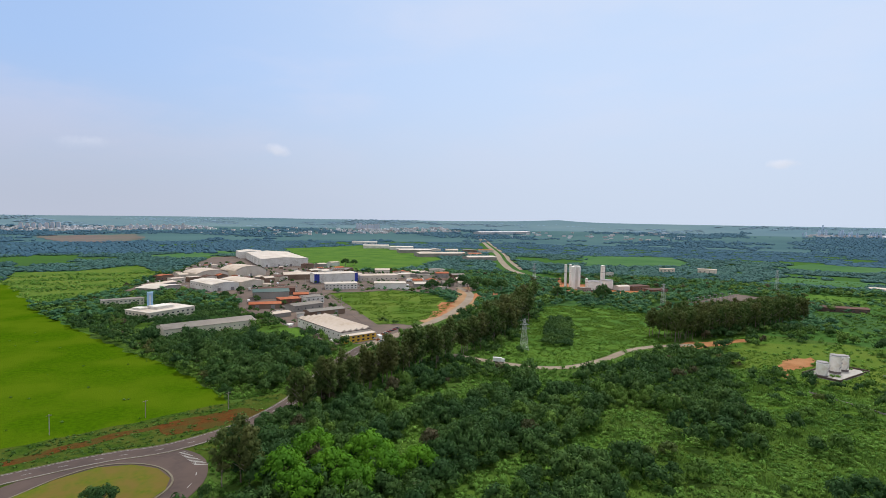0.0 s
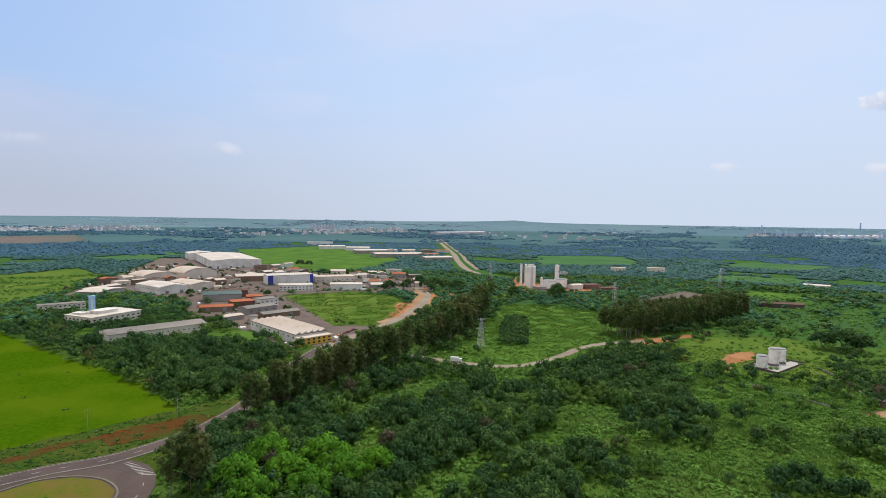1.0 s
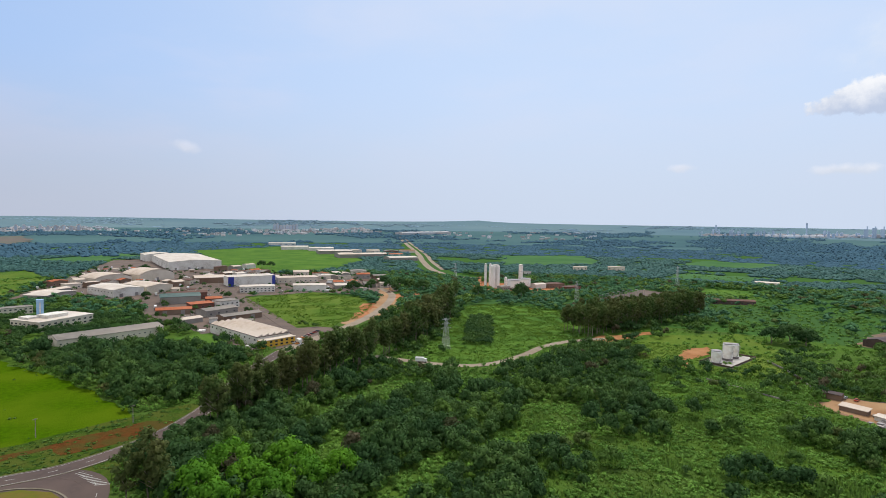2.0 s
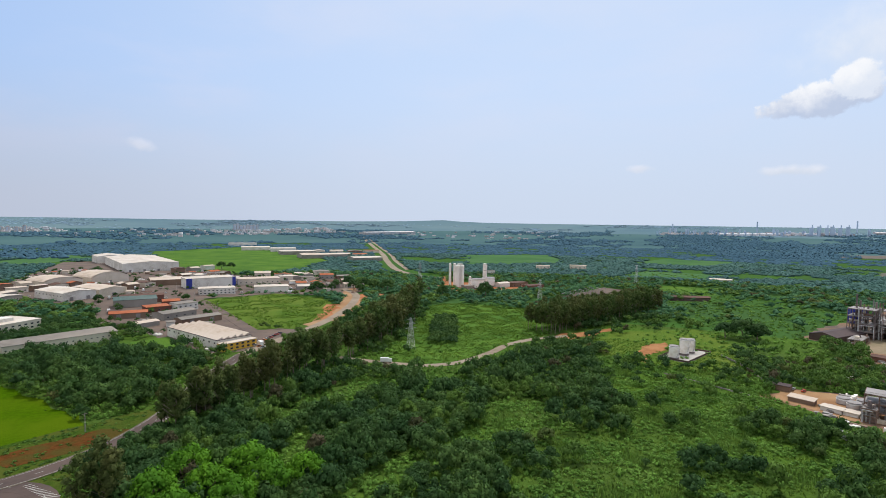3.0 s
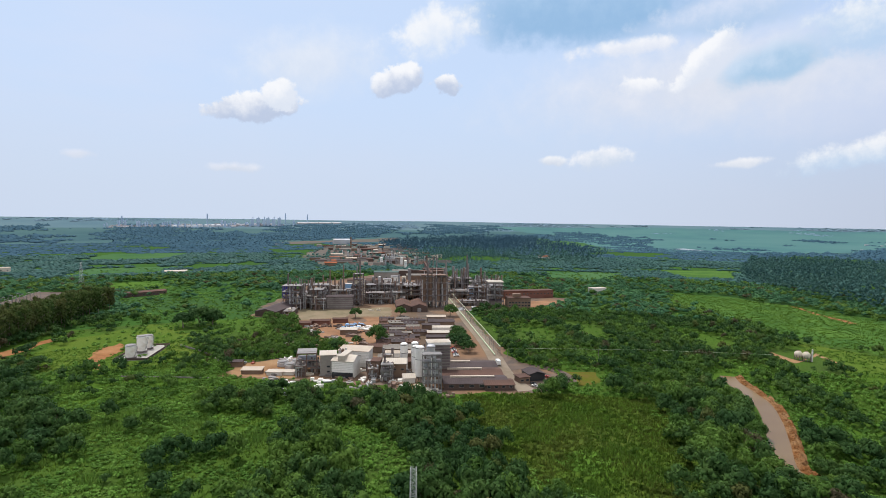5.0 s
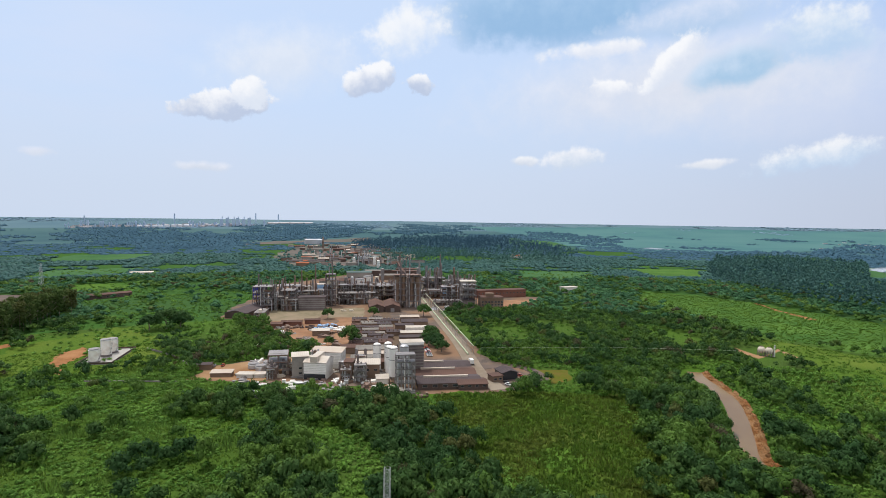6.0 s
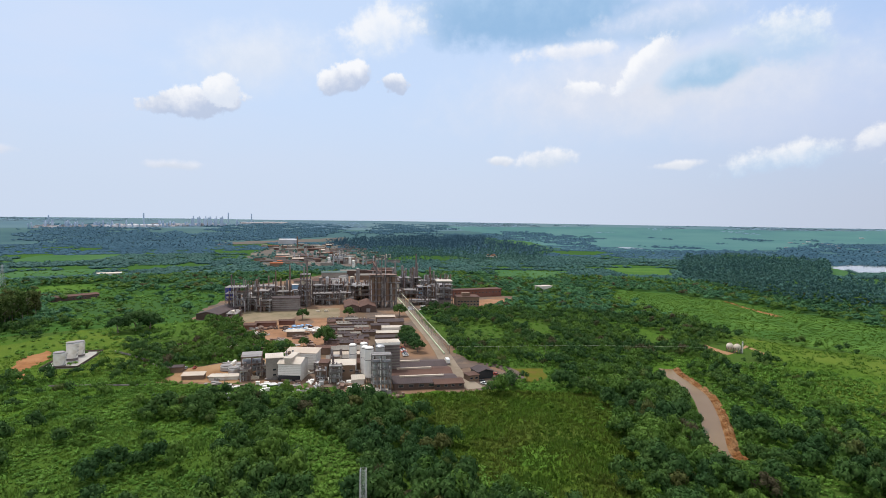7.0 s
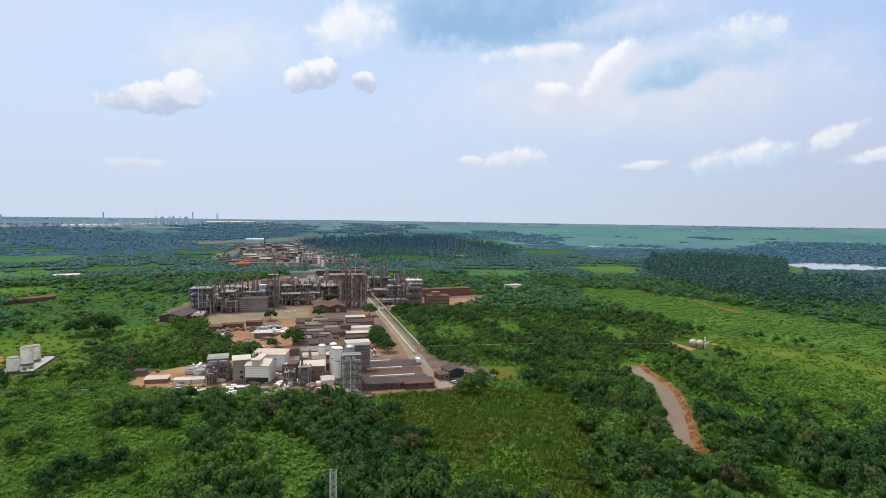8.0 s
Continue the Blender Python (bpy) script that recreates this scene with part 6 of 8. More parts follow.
silo("silo", 180, 792, 1.8, 34, "white_steel", "tall thin white silo tube", "silo plant")
silo("silo", 189, 800, 2.0, 33, "white_steel", "tall thin white silo tube", "silo plant")
silo_block = thing("silo_block", 193, 784, 8, "pair of tall white silos joined in one block", "silo", "silo plant")
for k in (-3.2, 3.2):
    part("silo_shell", tube(bmesh.new(), k, 0, 0, 32, 3.7, n=24, dome=1.0), M["white_steel"], silo_block)
part("web", boxed(-3, 3, -3.4, 3.4, 0, 31), M["white_wall"], silo_block)
part("head_house", boxed(-4, 4, -2, 2, 32.8, 34.6), M["white_wall"], silo_block)
silo("silo", 208, 780, 2.0, 15, "white_steel", "short white process silo", "silo plant")
silo("silo", 248, 838, 3.4, 29, "white_steel", "grey and white silo tower", "silo plant")
storage_tank(216, 764, 10.0, 13, label="wide white tank with a flat dome", group="silo plant tanks")
storage_tank(237, 782, 9.5, 13, label="wide white tank with a flat dome", group="silo plant tanks")
silo_hall = hall("factory", (192, 744), (206, 748), 12, 6, "flat", 0, "grey_wall", "roof_grey", "low grey process building under the silos", "factory", front=4)
hall("factory", (250, 766), (268, 772), 14, 6, "gable_x", 1.5, "white_wall", "roof_white", "white shed beside the tanks", "factory")
hall("factory", (272, 770), (300, 782), 18, 6, "flat", 0, "brown_wall", "roof_brown", "low brown works building", "factory", front=5)
hall("factory", (290, 752), (318, 762), 14, 4, "flat", 0, "brick", "roof_brown", "low brick works building", "factory", front=4)
hall("house", (287, 935), (297, 938), 10, 9, "flat", 0, "white_wall", "roof_grey", "lone pale block house in the woods", "house", front=2, rows=2, sill=1.5)
hall("house", (420, 1050), (446, 1040), 14, 8, "flat", 0, "cream_wall", "roof_cream", "pale ruined house in the woods", "house", "wood houses", front=4, rows=2, sill=1.2)
hall("house", (490, 1040), (520, 1026), 14, 9, "flat", 0, "cream_wall", "roof_cream", "pale ruined house in the woods", "house", "wood houses", front=4, rows=2, sill=1.2)
hall("house", (640, 810), (668, 790), 12, 4, "gable_x", 1.6, "cream_wall", "roof_white", "long low farm shed in the woods", "house", "wood houses")
hall("house", (756, 118), (772, 103), 12, 8, "flat", 0, "white_wall", "roof_white", "white house at the edge of the wood", "house", "wood houses", front=3, sill=3)
hall("house", (1374, 352), (1386, 330), 14, 7, "gable_x", 3, "white_wall", "roof_tile", "farmhouse with an orange roof", "house", "wood houses", front=4)


def lattice_mast(name, x, y, h, foot, top, label, arms=3, bays=9, turn=20, apart=False):
    """A steel pylon: four legs, crossed braces, arms."""
    ob = thing(name, x, y, turn, label, "pylon", "power line pylons")

    def corner(k, w):
        s = foot + (top - foot) * w
        return Vector((s * (1, 1, -1, -1)[k], s * (1, -1, -1, 1)[k], h * w))
    for k in range(4):
        part("leg", pipe(bmesh.new(), corner(k, 0), corner(k, 1), 0.10, 5), M["silver"], ob)
    for f in range(4):
        bm = bmesh.new()
        for b in range(bays):
            w0, w1 = b / bays, (b + 1) / bays
            pipe(bm, corner(f, w0), corner((f + 1) % 4, w1), 0.045, 4)
            pipe(bm, corner((f + 1) % 4, w0), corner(f, w1), 0.045, 4)
            pipe(bm, corner(f, w1), corner((f + 1) % 4, w1), 0.045, 4)
            if apart:
                part("brace", bm, M["silver"], ob)
                bm = bmesh.new()
        if not apart:
            part("brace", bm, M["silver"], ob)
    for i in range(arms):
        bm, z = bmesh.new(), h * (0.68 + 0.14 * i)
        reach = 4.6 - 0.5 * i
        for s in (1, -1):
            pipe(bm, (0, 0, z), (s * reach, 0, z), 0.11, 4)
            pipe(bm, (0, 0, z + 1.4), (s * reach, 0, z), 0.08, 4)
        part("arm", bm, M["silver"], ob)
    return ob


lattice_mast("pylon", 63, 410, 24, 2.6, 0.5, "grey steel lattice pylon in the meadow")
lattice_mast("pylon", 154.5, 79.9, 18.6, 1.05, 0.95, "slender pale lattice mast among the trees", arms=0, bays=10, apart=True)
lattice_mast("pylon", 262, 640, 26, 2.6, 0.5, "grey steel lattice pylon beside the substation")
lattice_mast("pylon", 470, 760, 34, 2.6, 0.5, "grey steel lattice pylon in the woods")
lattice_mast("pylon", 150, 885, 28, 2.6, 0.5, "grey steel lattice pylon near the highway")


def utility_pole(x, y, h, turn):
    ob = thing("utility_pole", x, y, turn, "pale concrete utility pole", "pole", "utility poles")
    part("post", tube(bmesh.new(), 0, 0, 0, h, 0.2, 0.13, n=8), M["concrete"], ob)
    part("crossarm", boxed(-1.1, 1.1, -0.08, 0.08, h - 0.7, h - 0.5), M["bark"], ob)


for x, y, h in ((-144, 260, 9), (-109, 274, 9), (-175, 238, 9.5), (-210, 214, 9)):
    utility_pole(x, y, h, 50)
for k in range(5):
    utility_pole(-112 - k * 44, 600 + k * 95, 10, 20)

hall("shed", (431, 616), (478, 602), 14, 4.5, "gable_x", 1.4, "dark_brown", "roof_brown", "long low brown shed behind the planted trees", "shed", front=8, sill=1.4)
# the substation beside the planted block
for k in range(6):
    for j in range(3):
        x, y = 292 + k * 13 + j * 9, 636 + k * 11 - j * 3
        ob = thing("bus_gantry", x, y, 40, "grey steel gantry of the substation", "gantry", "substation gantries")
        for s in (-4, 4):
            part("post", tube(bmesh.new(), s, 0, 0, 9, 0.2, 0.15, n=6), M["steel"], ob)
        part("beam", boxed(-4.4, 4.4, -0.2, 0.2, 8.6, 9.1), M["steel"], ob)
# the sphere tank at the river
def gas_sphere(x, y, r, label):
    ob = thing("sphere_tank", x, y, 12, label, "tank", "gas spheres")
    bm = bmesh.new()
    bmesh.ops.create_uvsphere(bm, u_segments=24, v_segments=14, radius=r, matrix=Matrix.Translation((0, 0, r + 1.6)))
    part("sphere", bm, M["cream_wall"], ob, smooth=True)
    part("walkway", tube(bmesh.new(), 0, 0, 2 * r + 1.5, 2 * r + 1.7, r * 0.4, n=12), M["rust"], ob)
    part("ladder", boxed(-0.4, 0.4, -r - 0.5, -r, 0, r + 2), M["rust"], ob, "rusty ladder")
    for k in range(8):
        a = k * 0.785
        part("leg", tube(bmesh.new(), math.cos(a) * r * 0.93, math.sin(a) * r * 0.93, 0, r + 1.6, 0.22, n=6), M["steel"], ob)


gas_sphere(469.0, -75.2, 2.7, "cream gas sphere with rusty stains on steel legs")
gas_sphere(467.5, -80.0, 2.7, "cream gas sphere beside its twin on steel legs")
silo("silo", 467.6, -83.6, 0.5, 8.5, "white_steel", "slim white vessel beside the gas spheres", dome_h=0.6)


def low_wall(points, h, label):
    line = curve_points(points, 6.0)
    tagged(part("boundary_wall", ribbon(bmesh.new(), line, 0.2, 0.2, h, h), M["grey_wall"], None), label, "wall", "", "structure")


low_wall([(218, 316), (230, 290), (240, 266)], 0.8, "low pale boundary wall along the slope")
low_wall([(291, 352), (284, 320), (271, 290)], 1.3, "low pale wall running down to the yard")
cable = thing("service_line", 375, 118, 0, "pale service line on short posts through the wood", "cable")
for a, b in (((375, 118), (417, 28)), ((417, 28), (445, -55))):
    part("line", pipe(bmesh.new(), (a[0] - 375, a[1] - 118, 7.0), (b[0] - 375, b[1] - 118, 7.0), 0.06, 5), M["pale_green"], cable)
for x, y in ((375, 118), (388, 90), (403, 58), (417, 28), (431, -13), (445, -55)):
    part("post", tube(bmesh.new(), x - 375, y - 118, 0, 7.0, 0.14, n=6), M["steel"], cable)


# ---- the chemical works ----
WORKS_TURN = 29.7  # the works' grid: x runs away along its long road


def wp(along, across):
    """A place in the works: metres along its road from the gate, and to the north of it."""
    c, s = math.cos(radians(WORKS_TURN)), math.sin(radians(WORKS_TURN))
    return 300 + along * c - across * s, 88 + along * s + across * c


def add_frame(ob, w, d, levels, lh, nx, ny, mat, r=0.28, decks=True):
    for i in range(nx):
        for j in range(ny):
            x, y = -w / 2 + w * i / (nx - 1), -d / 2 + d * j / (ny - 1)
            part("post", boxed(x - r, x + r, y - r, y + r, 0, levels * lh), M[mat], ob)
    g = random.Random(int(w * 7 + d * 13 + levels))
    for k in range(1, levels + 1):
        z = k * lh
        bm = bmesh.new()
        for j in range(ny):
            y = -d / 2 + d * j / (ny - 1)
            box(bm, -w / 2, w / 2, y - 0.2, y + 0.2, z - 0.6, z - 0.05)
        for i in range(nx):
            x = -w / 2 + w * i / (nx - 1)
            box(bm, x - 0.2, x + 0.2, -d / 2, d / 2, z - 0.58, z - 0.07)
        part("beam_grid", bm, M[mat], ob)
        if decks:
            e = g.uniform(0.1, 0.5) * w if k > 1 and w > 12 else w / 2
            side = g.choice((1, -1))
            x0, x1 = sorted((-side * w / 2, side * e))
            part("deck", boxed(x0, x1, -d / 2 - 0.3, d / 2 + 0.3, z, z + 0.15), M["steel"], ob)
            part("rail", boxed(x0, x1, -d / 2 - 0.3, -d / 2 - 0.2, z + 1.0, z + 1.1), M["steel"], ob)


def process_unit(along, across, w, d, levels, lh, seed, mat="dark_steel", label="sooty open steel process tower full of vessels and pipes", decks=True):
    g = random.Random(seed)
    x, y = wp(along, across)
    ob = thing("process_unit", x, y, WORKS_TURN - 90, label, "process unit", "process units")
    add_frame(ob, w, d, levels, lh, max(2, int(w / 9) + 1), max(2, int(d / 9) + 1), mat, decks=decks)
    for _ in range(int(3 + w * d / 60)):
        k, vx, vy = g.randrange(levels), g.uniform(-w / 2 + 2, w / 2 - 2), g.uniform(-d / 2 + 2, d / 2 - 2)
        bm, tone = bmesh.new(), M[g.choice(("rust", "dark_steel", "steel", "silver", "rust", "cream_wall", "brown_wall"))]
        if g.random() < 0.55:
            part("vessel", tube(bm, vx, vy, k * lh + 0.4, k * lh + lh * g.uniform(0.6, 1.5), g.uniform(0.8, 1.9), n=10, dome=0.5), tone, ob)
        else:
            z, l = k * lh + g.uniform(1.4, 2.4), g.uniform(2.0, 4.0)
            part("drum", pipe(bm, (vx - l, vy, z), (vx + l, vy, z), g.uniform(0.7, 1.3), 10), tone, ob)
    for _ in range(int(2 + w / 5)):
        vx, vy, top = g.uniform(-w / 2, w / 2), g.uniform(-d / 2, d / 2), levels * lh * g.uniform(0.8, 1.5)
        bm = tube(bmesh.new(), vx, vy, 0, top, r := g.uniform(0.5, 1.1), r * 0.9, n=9, dome=r * 0.6)
        for k in range(1, 4):
            tube(bm, vx, vy, top * k / 4, top * k / 4 + 0.2, r + 0.6, n=9)
        part("vessel_column", bm, M[g.choice(("rust", "dark_steel", "steel", "dark_steel", "brown_wall"))], ob)
    for _ in range(int(2 + w / 6)):
        part("riser", pipe(bmesh.new(), (vx := g.uniform(-w / 2, w / 2), vy := g.uniform(-d / 2 - 0.6, d / 2 + 0.6), 0), (vx, vy, levels * lh * g.uniform(0.7, 1.35)), g.uniform(0.2, 0.6), 6), M[g.choice(("silver", "steel", "silver", "cream_wall", "dark_steel"))], ob)
    for _ in range(int(4 + w / 5)):
        bm, vx, vy = bmesh.new(), g.uniform(-w / 2, w / 2), g.choice((-d / 2 - 0.5, d / 2 + 0.5, g.uniform(-d / 2, d / 2)))
        z = g.uniform(0.3, 1.0) * levels * lh
        pipe(bm, (vx, vy, 0), (vx, vy, z), 0.28, 6)
        pipe(bm, (vx, vy, z), (g.uniform(-w / 2, w / 2), vy, z), 0.28, 6)
        part("pipe", bm, M[g.choice(("silver", "steel", "rust", "steel"))], ob)
    return ob


def column_tower(along, across, r, h, mat="steel", label="tall steel distillation column with platforms", group="columns", seed=0):
    x, y = wp(along, across)
    g = random.Random(seed + int(along))
    ob = thing("column", x, y, WORKS_TURN, label, "column", group)
    part("shell", tube(bmesh.new(), 0, 0, 0, h, r, r * 0.9, n=12, dome=r * 0.6), M[mat], ob)
    for k in range(max(2, int(h / 8))):
        z = h * (0.3 + 0.66 * k / max(1, int(h / 8) - 0.5))
        part("platform", tube(bmesh.new(), 0, 0, z, z + 0.25, r + 0.9, n=12), M["dark_steel"], ob)
    part("ladder", boxed(r, r + 0.5, -0.4, 0.4, 0.3, h), M["dark_steel"], ob)
    bm = bmesh.new()
    pipe(bm, (-r - 0.4, 0, 0), (-r - 0.4, 0, h * g.uniform(0.7, 0.98)), 0.25, 6)
    part("riser", bm, M["silver"], ob)
    return ob


def chimney(along, across, r, h, mat="rust", label="slender rusty steel chimney"):
    x, y = wp(along, across)
    ob = thing("chimney", x, y, 0, label, "chimney", "chimneys")
    part("shaft", tube(bmesh.new(), 0, 0, 0, h, r, r * 0.62, n=12), M[mat], ob)
    part("rim", tube(bmesh.new(), 0, 0, h - 0.6, h + 0.1, r * 0.78, n=12), M["dark_steel"], ob)
    part("gallery", tube(bmesh.new(), 0, 0, h * 0.7, h * 0.7 + 0.25, r + 0.7, n=12), M["dark_steel"], ob)


def wpos(x, y):
    """Plan place to works grid."""
    c, s = math.cos(radians(WORKS_TURN)), math.sin(radians(WORKS_TURN))
    return (x - 300) * c + (y - 88) * s, -(x - 300) * s + (y - 88) * c


# the front row
frame_house = hall("factory", (275, 209), (281, 201), 12, 13.2, "flat", 0, "grey_wall", "roof_white", "weathered cream process house with an open steel side", "factory", group="front factories", front=1, rows=2)
ob = thing("steel_rack", 281, 224, -54, "open rusty steel rack beside the process house", "steel frame")
add_frame(ob, 12, 13, 3, 4.4, 3, 2, "rust", 0.3)
for k in range(4):
    part("vessel", tube(bmesh.new(), -4 + 2.8 * k, 1.5, 5.2, 8.6, 1.1, n=10, dome=0.4), M["steel"], ob)
white_hall = hall("factory", (276, 201), (279.8, 187.6), 15, 10.5, "gable_x", 2.6, "white_wall", "roof_white", "white ribbed hall raised on steel legs", "factory", group="front factories")
part("roof_monitor", boxed(-3, 1.5, -7.6, 7.6, 11.2, 14.2), M["roof_white"], white_hall)
for k in range(6):
    part("cladding_band", boxed(-7, 7, -7.62, -7.5, 4.0 + 1.05 * k, 4.7 + 1.05 * k), M["white_steel"], white_hall)
# dark sheet on the wall in place of an open storey's shade
part("undercroft_shade", boxed(-6.8, 6.8, -7.58, -7.5, 0, 3.6), M["glass"], white_hall, "dark panel as the shade of an open storey")
stripe_hall = hall("factory", (300, 213), (306, 193), 11, 10.6, "mono", 1.2, "white_wall", "roof_cream", "long white hall with ribbed cladding bands", "factory", group="front factories")
for k in range(7):
    part("cladding_band", boxed(-10.4, 10.4, -5.64, -5.52, 3.2 + 1.05 * k, 3.9 + 1.05 * k), M["white_steel"], stripe_hall)
brown_house = hall("factory", (291, 173), (298, 160), 11, 8.5, "mono", 0.8, "brown_wall", "roof_white", "brown process house with a pale roof", "factory", group="front factories", front=3, sill=4.5)
hall("factory", (290, 181), (292, 176), 9, 9.5, "flat", 0, "brown_wall", "roof_brown", "narrow brown process plant block", "factory", group="front factories", front=1)
tent = hall("tent", (285, 155), (289, 149), 7, 3.2, "gable_x", 2.0, "white_wall", "roof_white", "small white storage tent", "tent")
silo("silo", 313, 170, 2.5, 17, "white_steel", "white cylindrical process silo", "works silos")
silo("silo", 319, 165, 2.5, 17, "white_steel", "white cylindrical process silo", "works silos")
silo("silo", 293, 148, 2.7, 21.5, "white_steel", "tall pale silo with a stained shell", "works silos", legs=4)
silo("silo", 299, 143.5, 2.7, 21.5, "silver", "tall grey silo with a stained shell", "works silos", legs=4)
silo("silo", 303, 156, 2.2, 19, "white_steel", "white process silo behind the tall pair", "works silos", legs=3)
dark_tower = hall("factory", (306, 149), (314, 137), 9, 21.5, "flat", 0, "grey_wall", "roof_white", "dark louvred cooling tower block", "factory", group="front factories")
for k in range(11):
    part("louvre", boxed(-7.3, 7.3, -5.0, -4.52, 1.5 + 1.9 * k, 2.5 + 1.9 * k), M["dark_steel"], dark_tower)
part("band", boxed(-7.4, 7.4, -5.1, -4.5, 20.2, 21.7), M["white_steel"], dark_tower, "white top band")
grey_tower = thing("process_tower", 285, 136, -60, "grey lattice process tower with pipes", "process unit", "process units")
add_frame(grey_tower, 11, 6, 5, 4.2, 3, 2, "steel", 0.25)
for k in range(5):
    part("riser", tube(bmesh.new(), -4.5 + 2.1 * k, -2.6, 0, 15 + (k * 37 % 7), 0.45, n=8), M[("silver", "steel", "white_steel")[k % 3]], grey_tower)
for k in range(3):
    part("vessel", tube(bmesh.new(), -3 + 3 * k, 0.6, 8.6, 15, 1.2, n=10, dome=0.5), M["silver"], grey_tower)

for i, (x, y) in enumerate(((284, 176), (286, 167), (300, 186), (306, 178), (281, 216), (327, 158), (270, 220), (296, 205))):
    process_unit(*wpos(x, y), 6 + i % 3, 4 + i % 2, 2 + i % 2, 3.6, 400 + i, ("rust", "steel", "dark_steel")[i % 3], ("small rusty pipe frame between the halls", "small grey pipe frame between the halls", "small sooty pipe frame between the halls")[i % 3])

# the brown halls with roof lights
brown = thing("factory", 317, 124, WORKS_TURN - 90, "low brown-roofed hall with long roof lights", "factory", "front factories")
part("wall", boxed(-19, 19, -26, 26, 0, 3.8), M["dark_brown"], brown)
for i in range(3):
    y0 = -26 + 17.4 * i
    bm = bmesh.new()
    v = [bm.verts.new(p) for p in ((-19.6, y0, 3.8), (19.6, y0, 3.8), (19.6, y0 + 8.6, 5.3), (-19.6, y0 + 8.6, 5.3), (-19.6, y0 + 17.2, 3.8), (19.6, y0 + 17.2, 3.8))]
    for f in ((0, 1, 2, 3), (3, 2, 5, 4), (0, 3, 4), (1, 5, 2)):
        bm.faces.new([v[k] for k in f])
    bmesh.ops.recalc_face_normals(bm, faces=bm.faces[:])
    part("roof", bm, M["roof_dark"] if i != 1 else M["roof_brown"], brown)
    part("roof_light", boxed(-15, 12 - 5 * i, y0 + 7.8, y0 + 9.4, 5.0, 6.1), M["roof_cream"], brown)
for k in range(6):
    add_window(brown, -15 + 6 * k, -26, 1.6, 3.0, 1.6, "s")
hall("factory", (295, 106), (304, 91), 12, 3.2, "gable_x", 1.2, "dark_brown", "roof_brown", "brick shed with a rusty roof", "factory", group="front factories", front=4, sill=1.6)
gate_shelter = hall("shelter", (325, 88), (332, 80), 11, 4.2, "gable_y", 1.6, "glass", "roof_dark", "dark hipped shelter at the works gate", "shelter")
hall("shelter", (318, 92), (323, 87), 7, 3.6, "flat", 0, "brown_wall", "roof_brown", "small brown works gatehouse", "shelter", front=2, sill=1.2)

# the left end of the front yard
hall("shed", (256, 256), (262, 245), 6, 2.4, "mono", 0.6, "brown_wall", "roof_cream", "low pale-roofed yard store", "shed", "yard sheds")
hall("shed", (264, 276), (269, 268), 6, 3.2, "gable_x", 0.9, "brown_wall", "roof_dark", "dark open store with vehicles", "shed", "yard sheds")
hall("shed", (261, 240), (265, 231), 6, 2.2, "flat", 0, "white_wall", "roof_white", "low flat white tank cover", "shed", "yard sheds")
hall("shed", (266, 231), (269, 225), 6, 2.0, "flat", 0, "white_wall", "roof_white", "low flat white tank cover", "shed", "yard sheds")
for x, y in ((283, 246), (290, 240), (281, 238), (288, 233)):
    storage_tank(x, y, 3.4, 2.6, "silver", "low round grey clarifier tank", "clarifier tanks")

# the workshop rows in the middle yard
g = random.Random(61)
for k in range(9):
    left = -17.0
    while left < 14:
        w = g.uniform(7, 14)
        a, c, d = 120 + 12.6 * k + g.uniform(-1, 1), 68 - left - w / 2, g.uniform(5.0, 7.4)
        x, y = wp(a, c)
        cover = g.choice(("roof_dark", "roof_dark", "roof_brown", "roof_grey", "roof_dark"))
        ob = thing("shed", x, y, WORKS_TURN - 90, "low " + {"roof_dark": "dark", "roof_brown": "rusty", "roof_grey": "grey"}[cover] + "-roofed workshop with roof vents", "shed", "workshop rows")
        h = g.uniform(2.4, 3.6)
        part("wall", boxed(-w / 2, w / 2, -d / 2, d / 2, 0, h), M["brown_wall"], ob)
        part("roof", roof_mesh(g.choice(("gable_x", "gable_x", "mono")), w, d, h, g.uniform(0.7, 1.3), 0.5), M[cover], ob)
        bm = bmesh.new()
        for j in range(int(w / 4)):
            box(bm, -w / 2 + 1.5 + 3.6 * j, -w / 2 + 2.4 + 3.6 * j, -0.5, 0.5, h + 0.4, h + 1.9)
        part("roof_vent", bm, M[g.choice(("concrete", "rust"))], ob)
        left += w + g.uniform(0.8, 2.6)
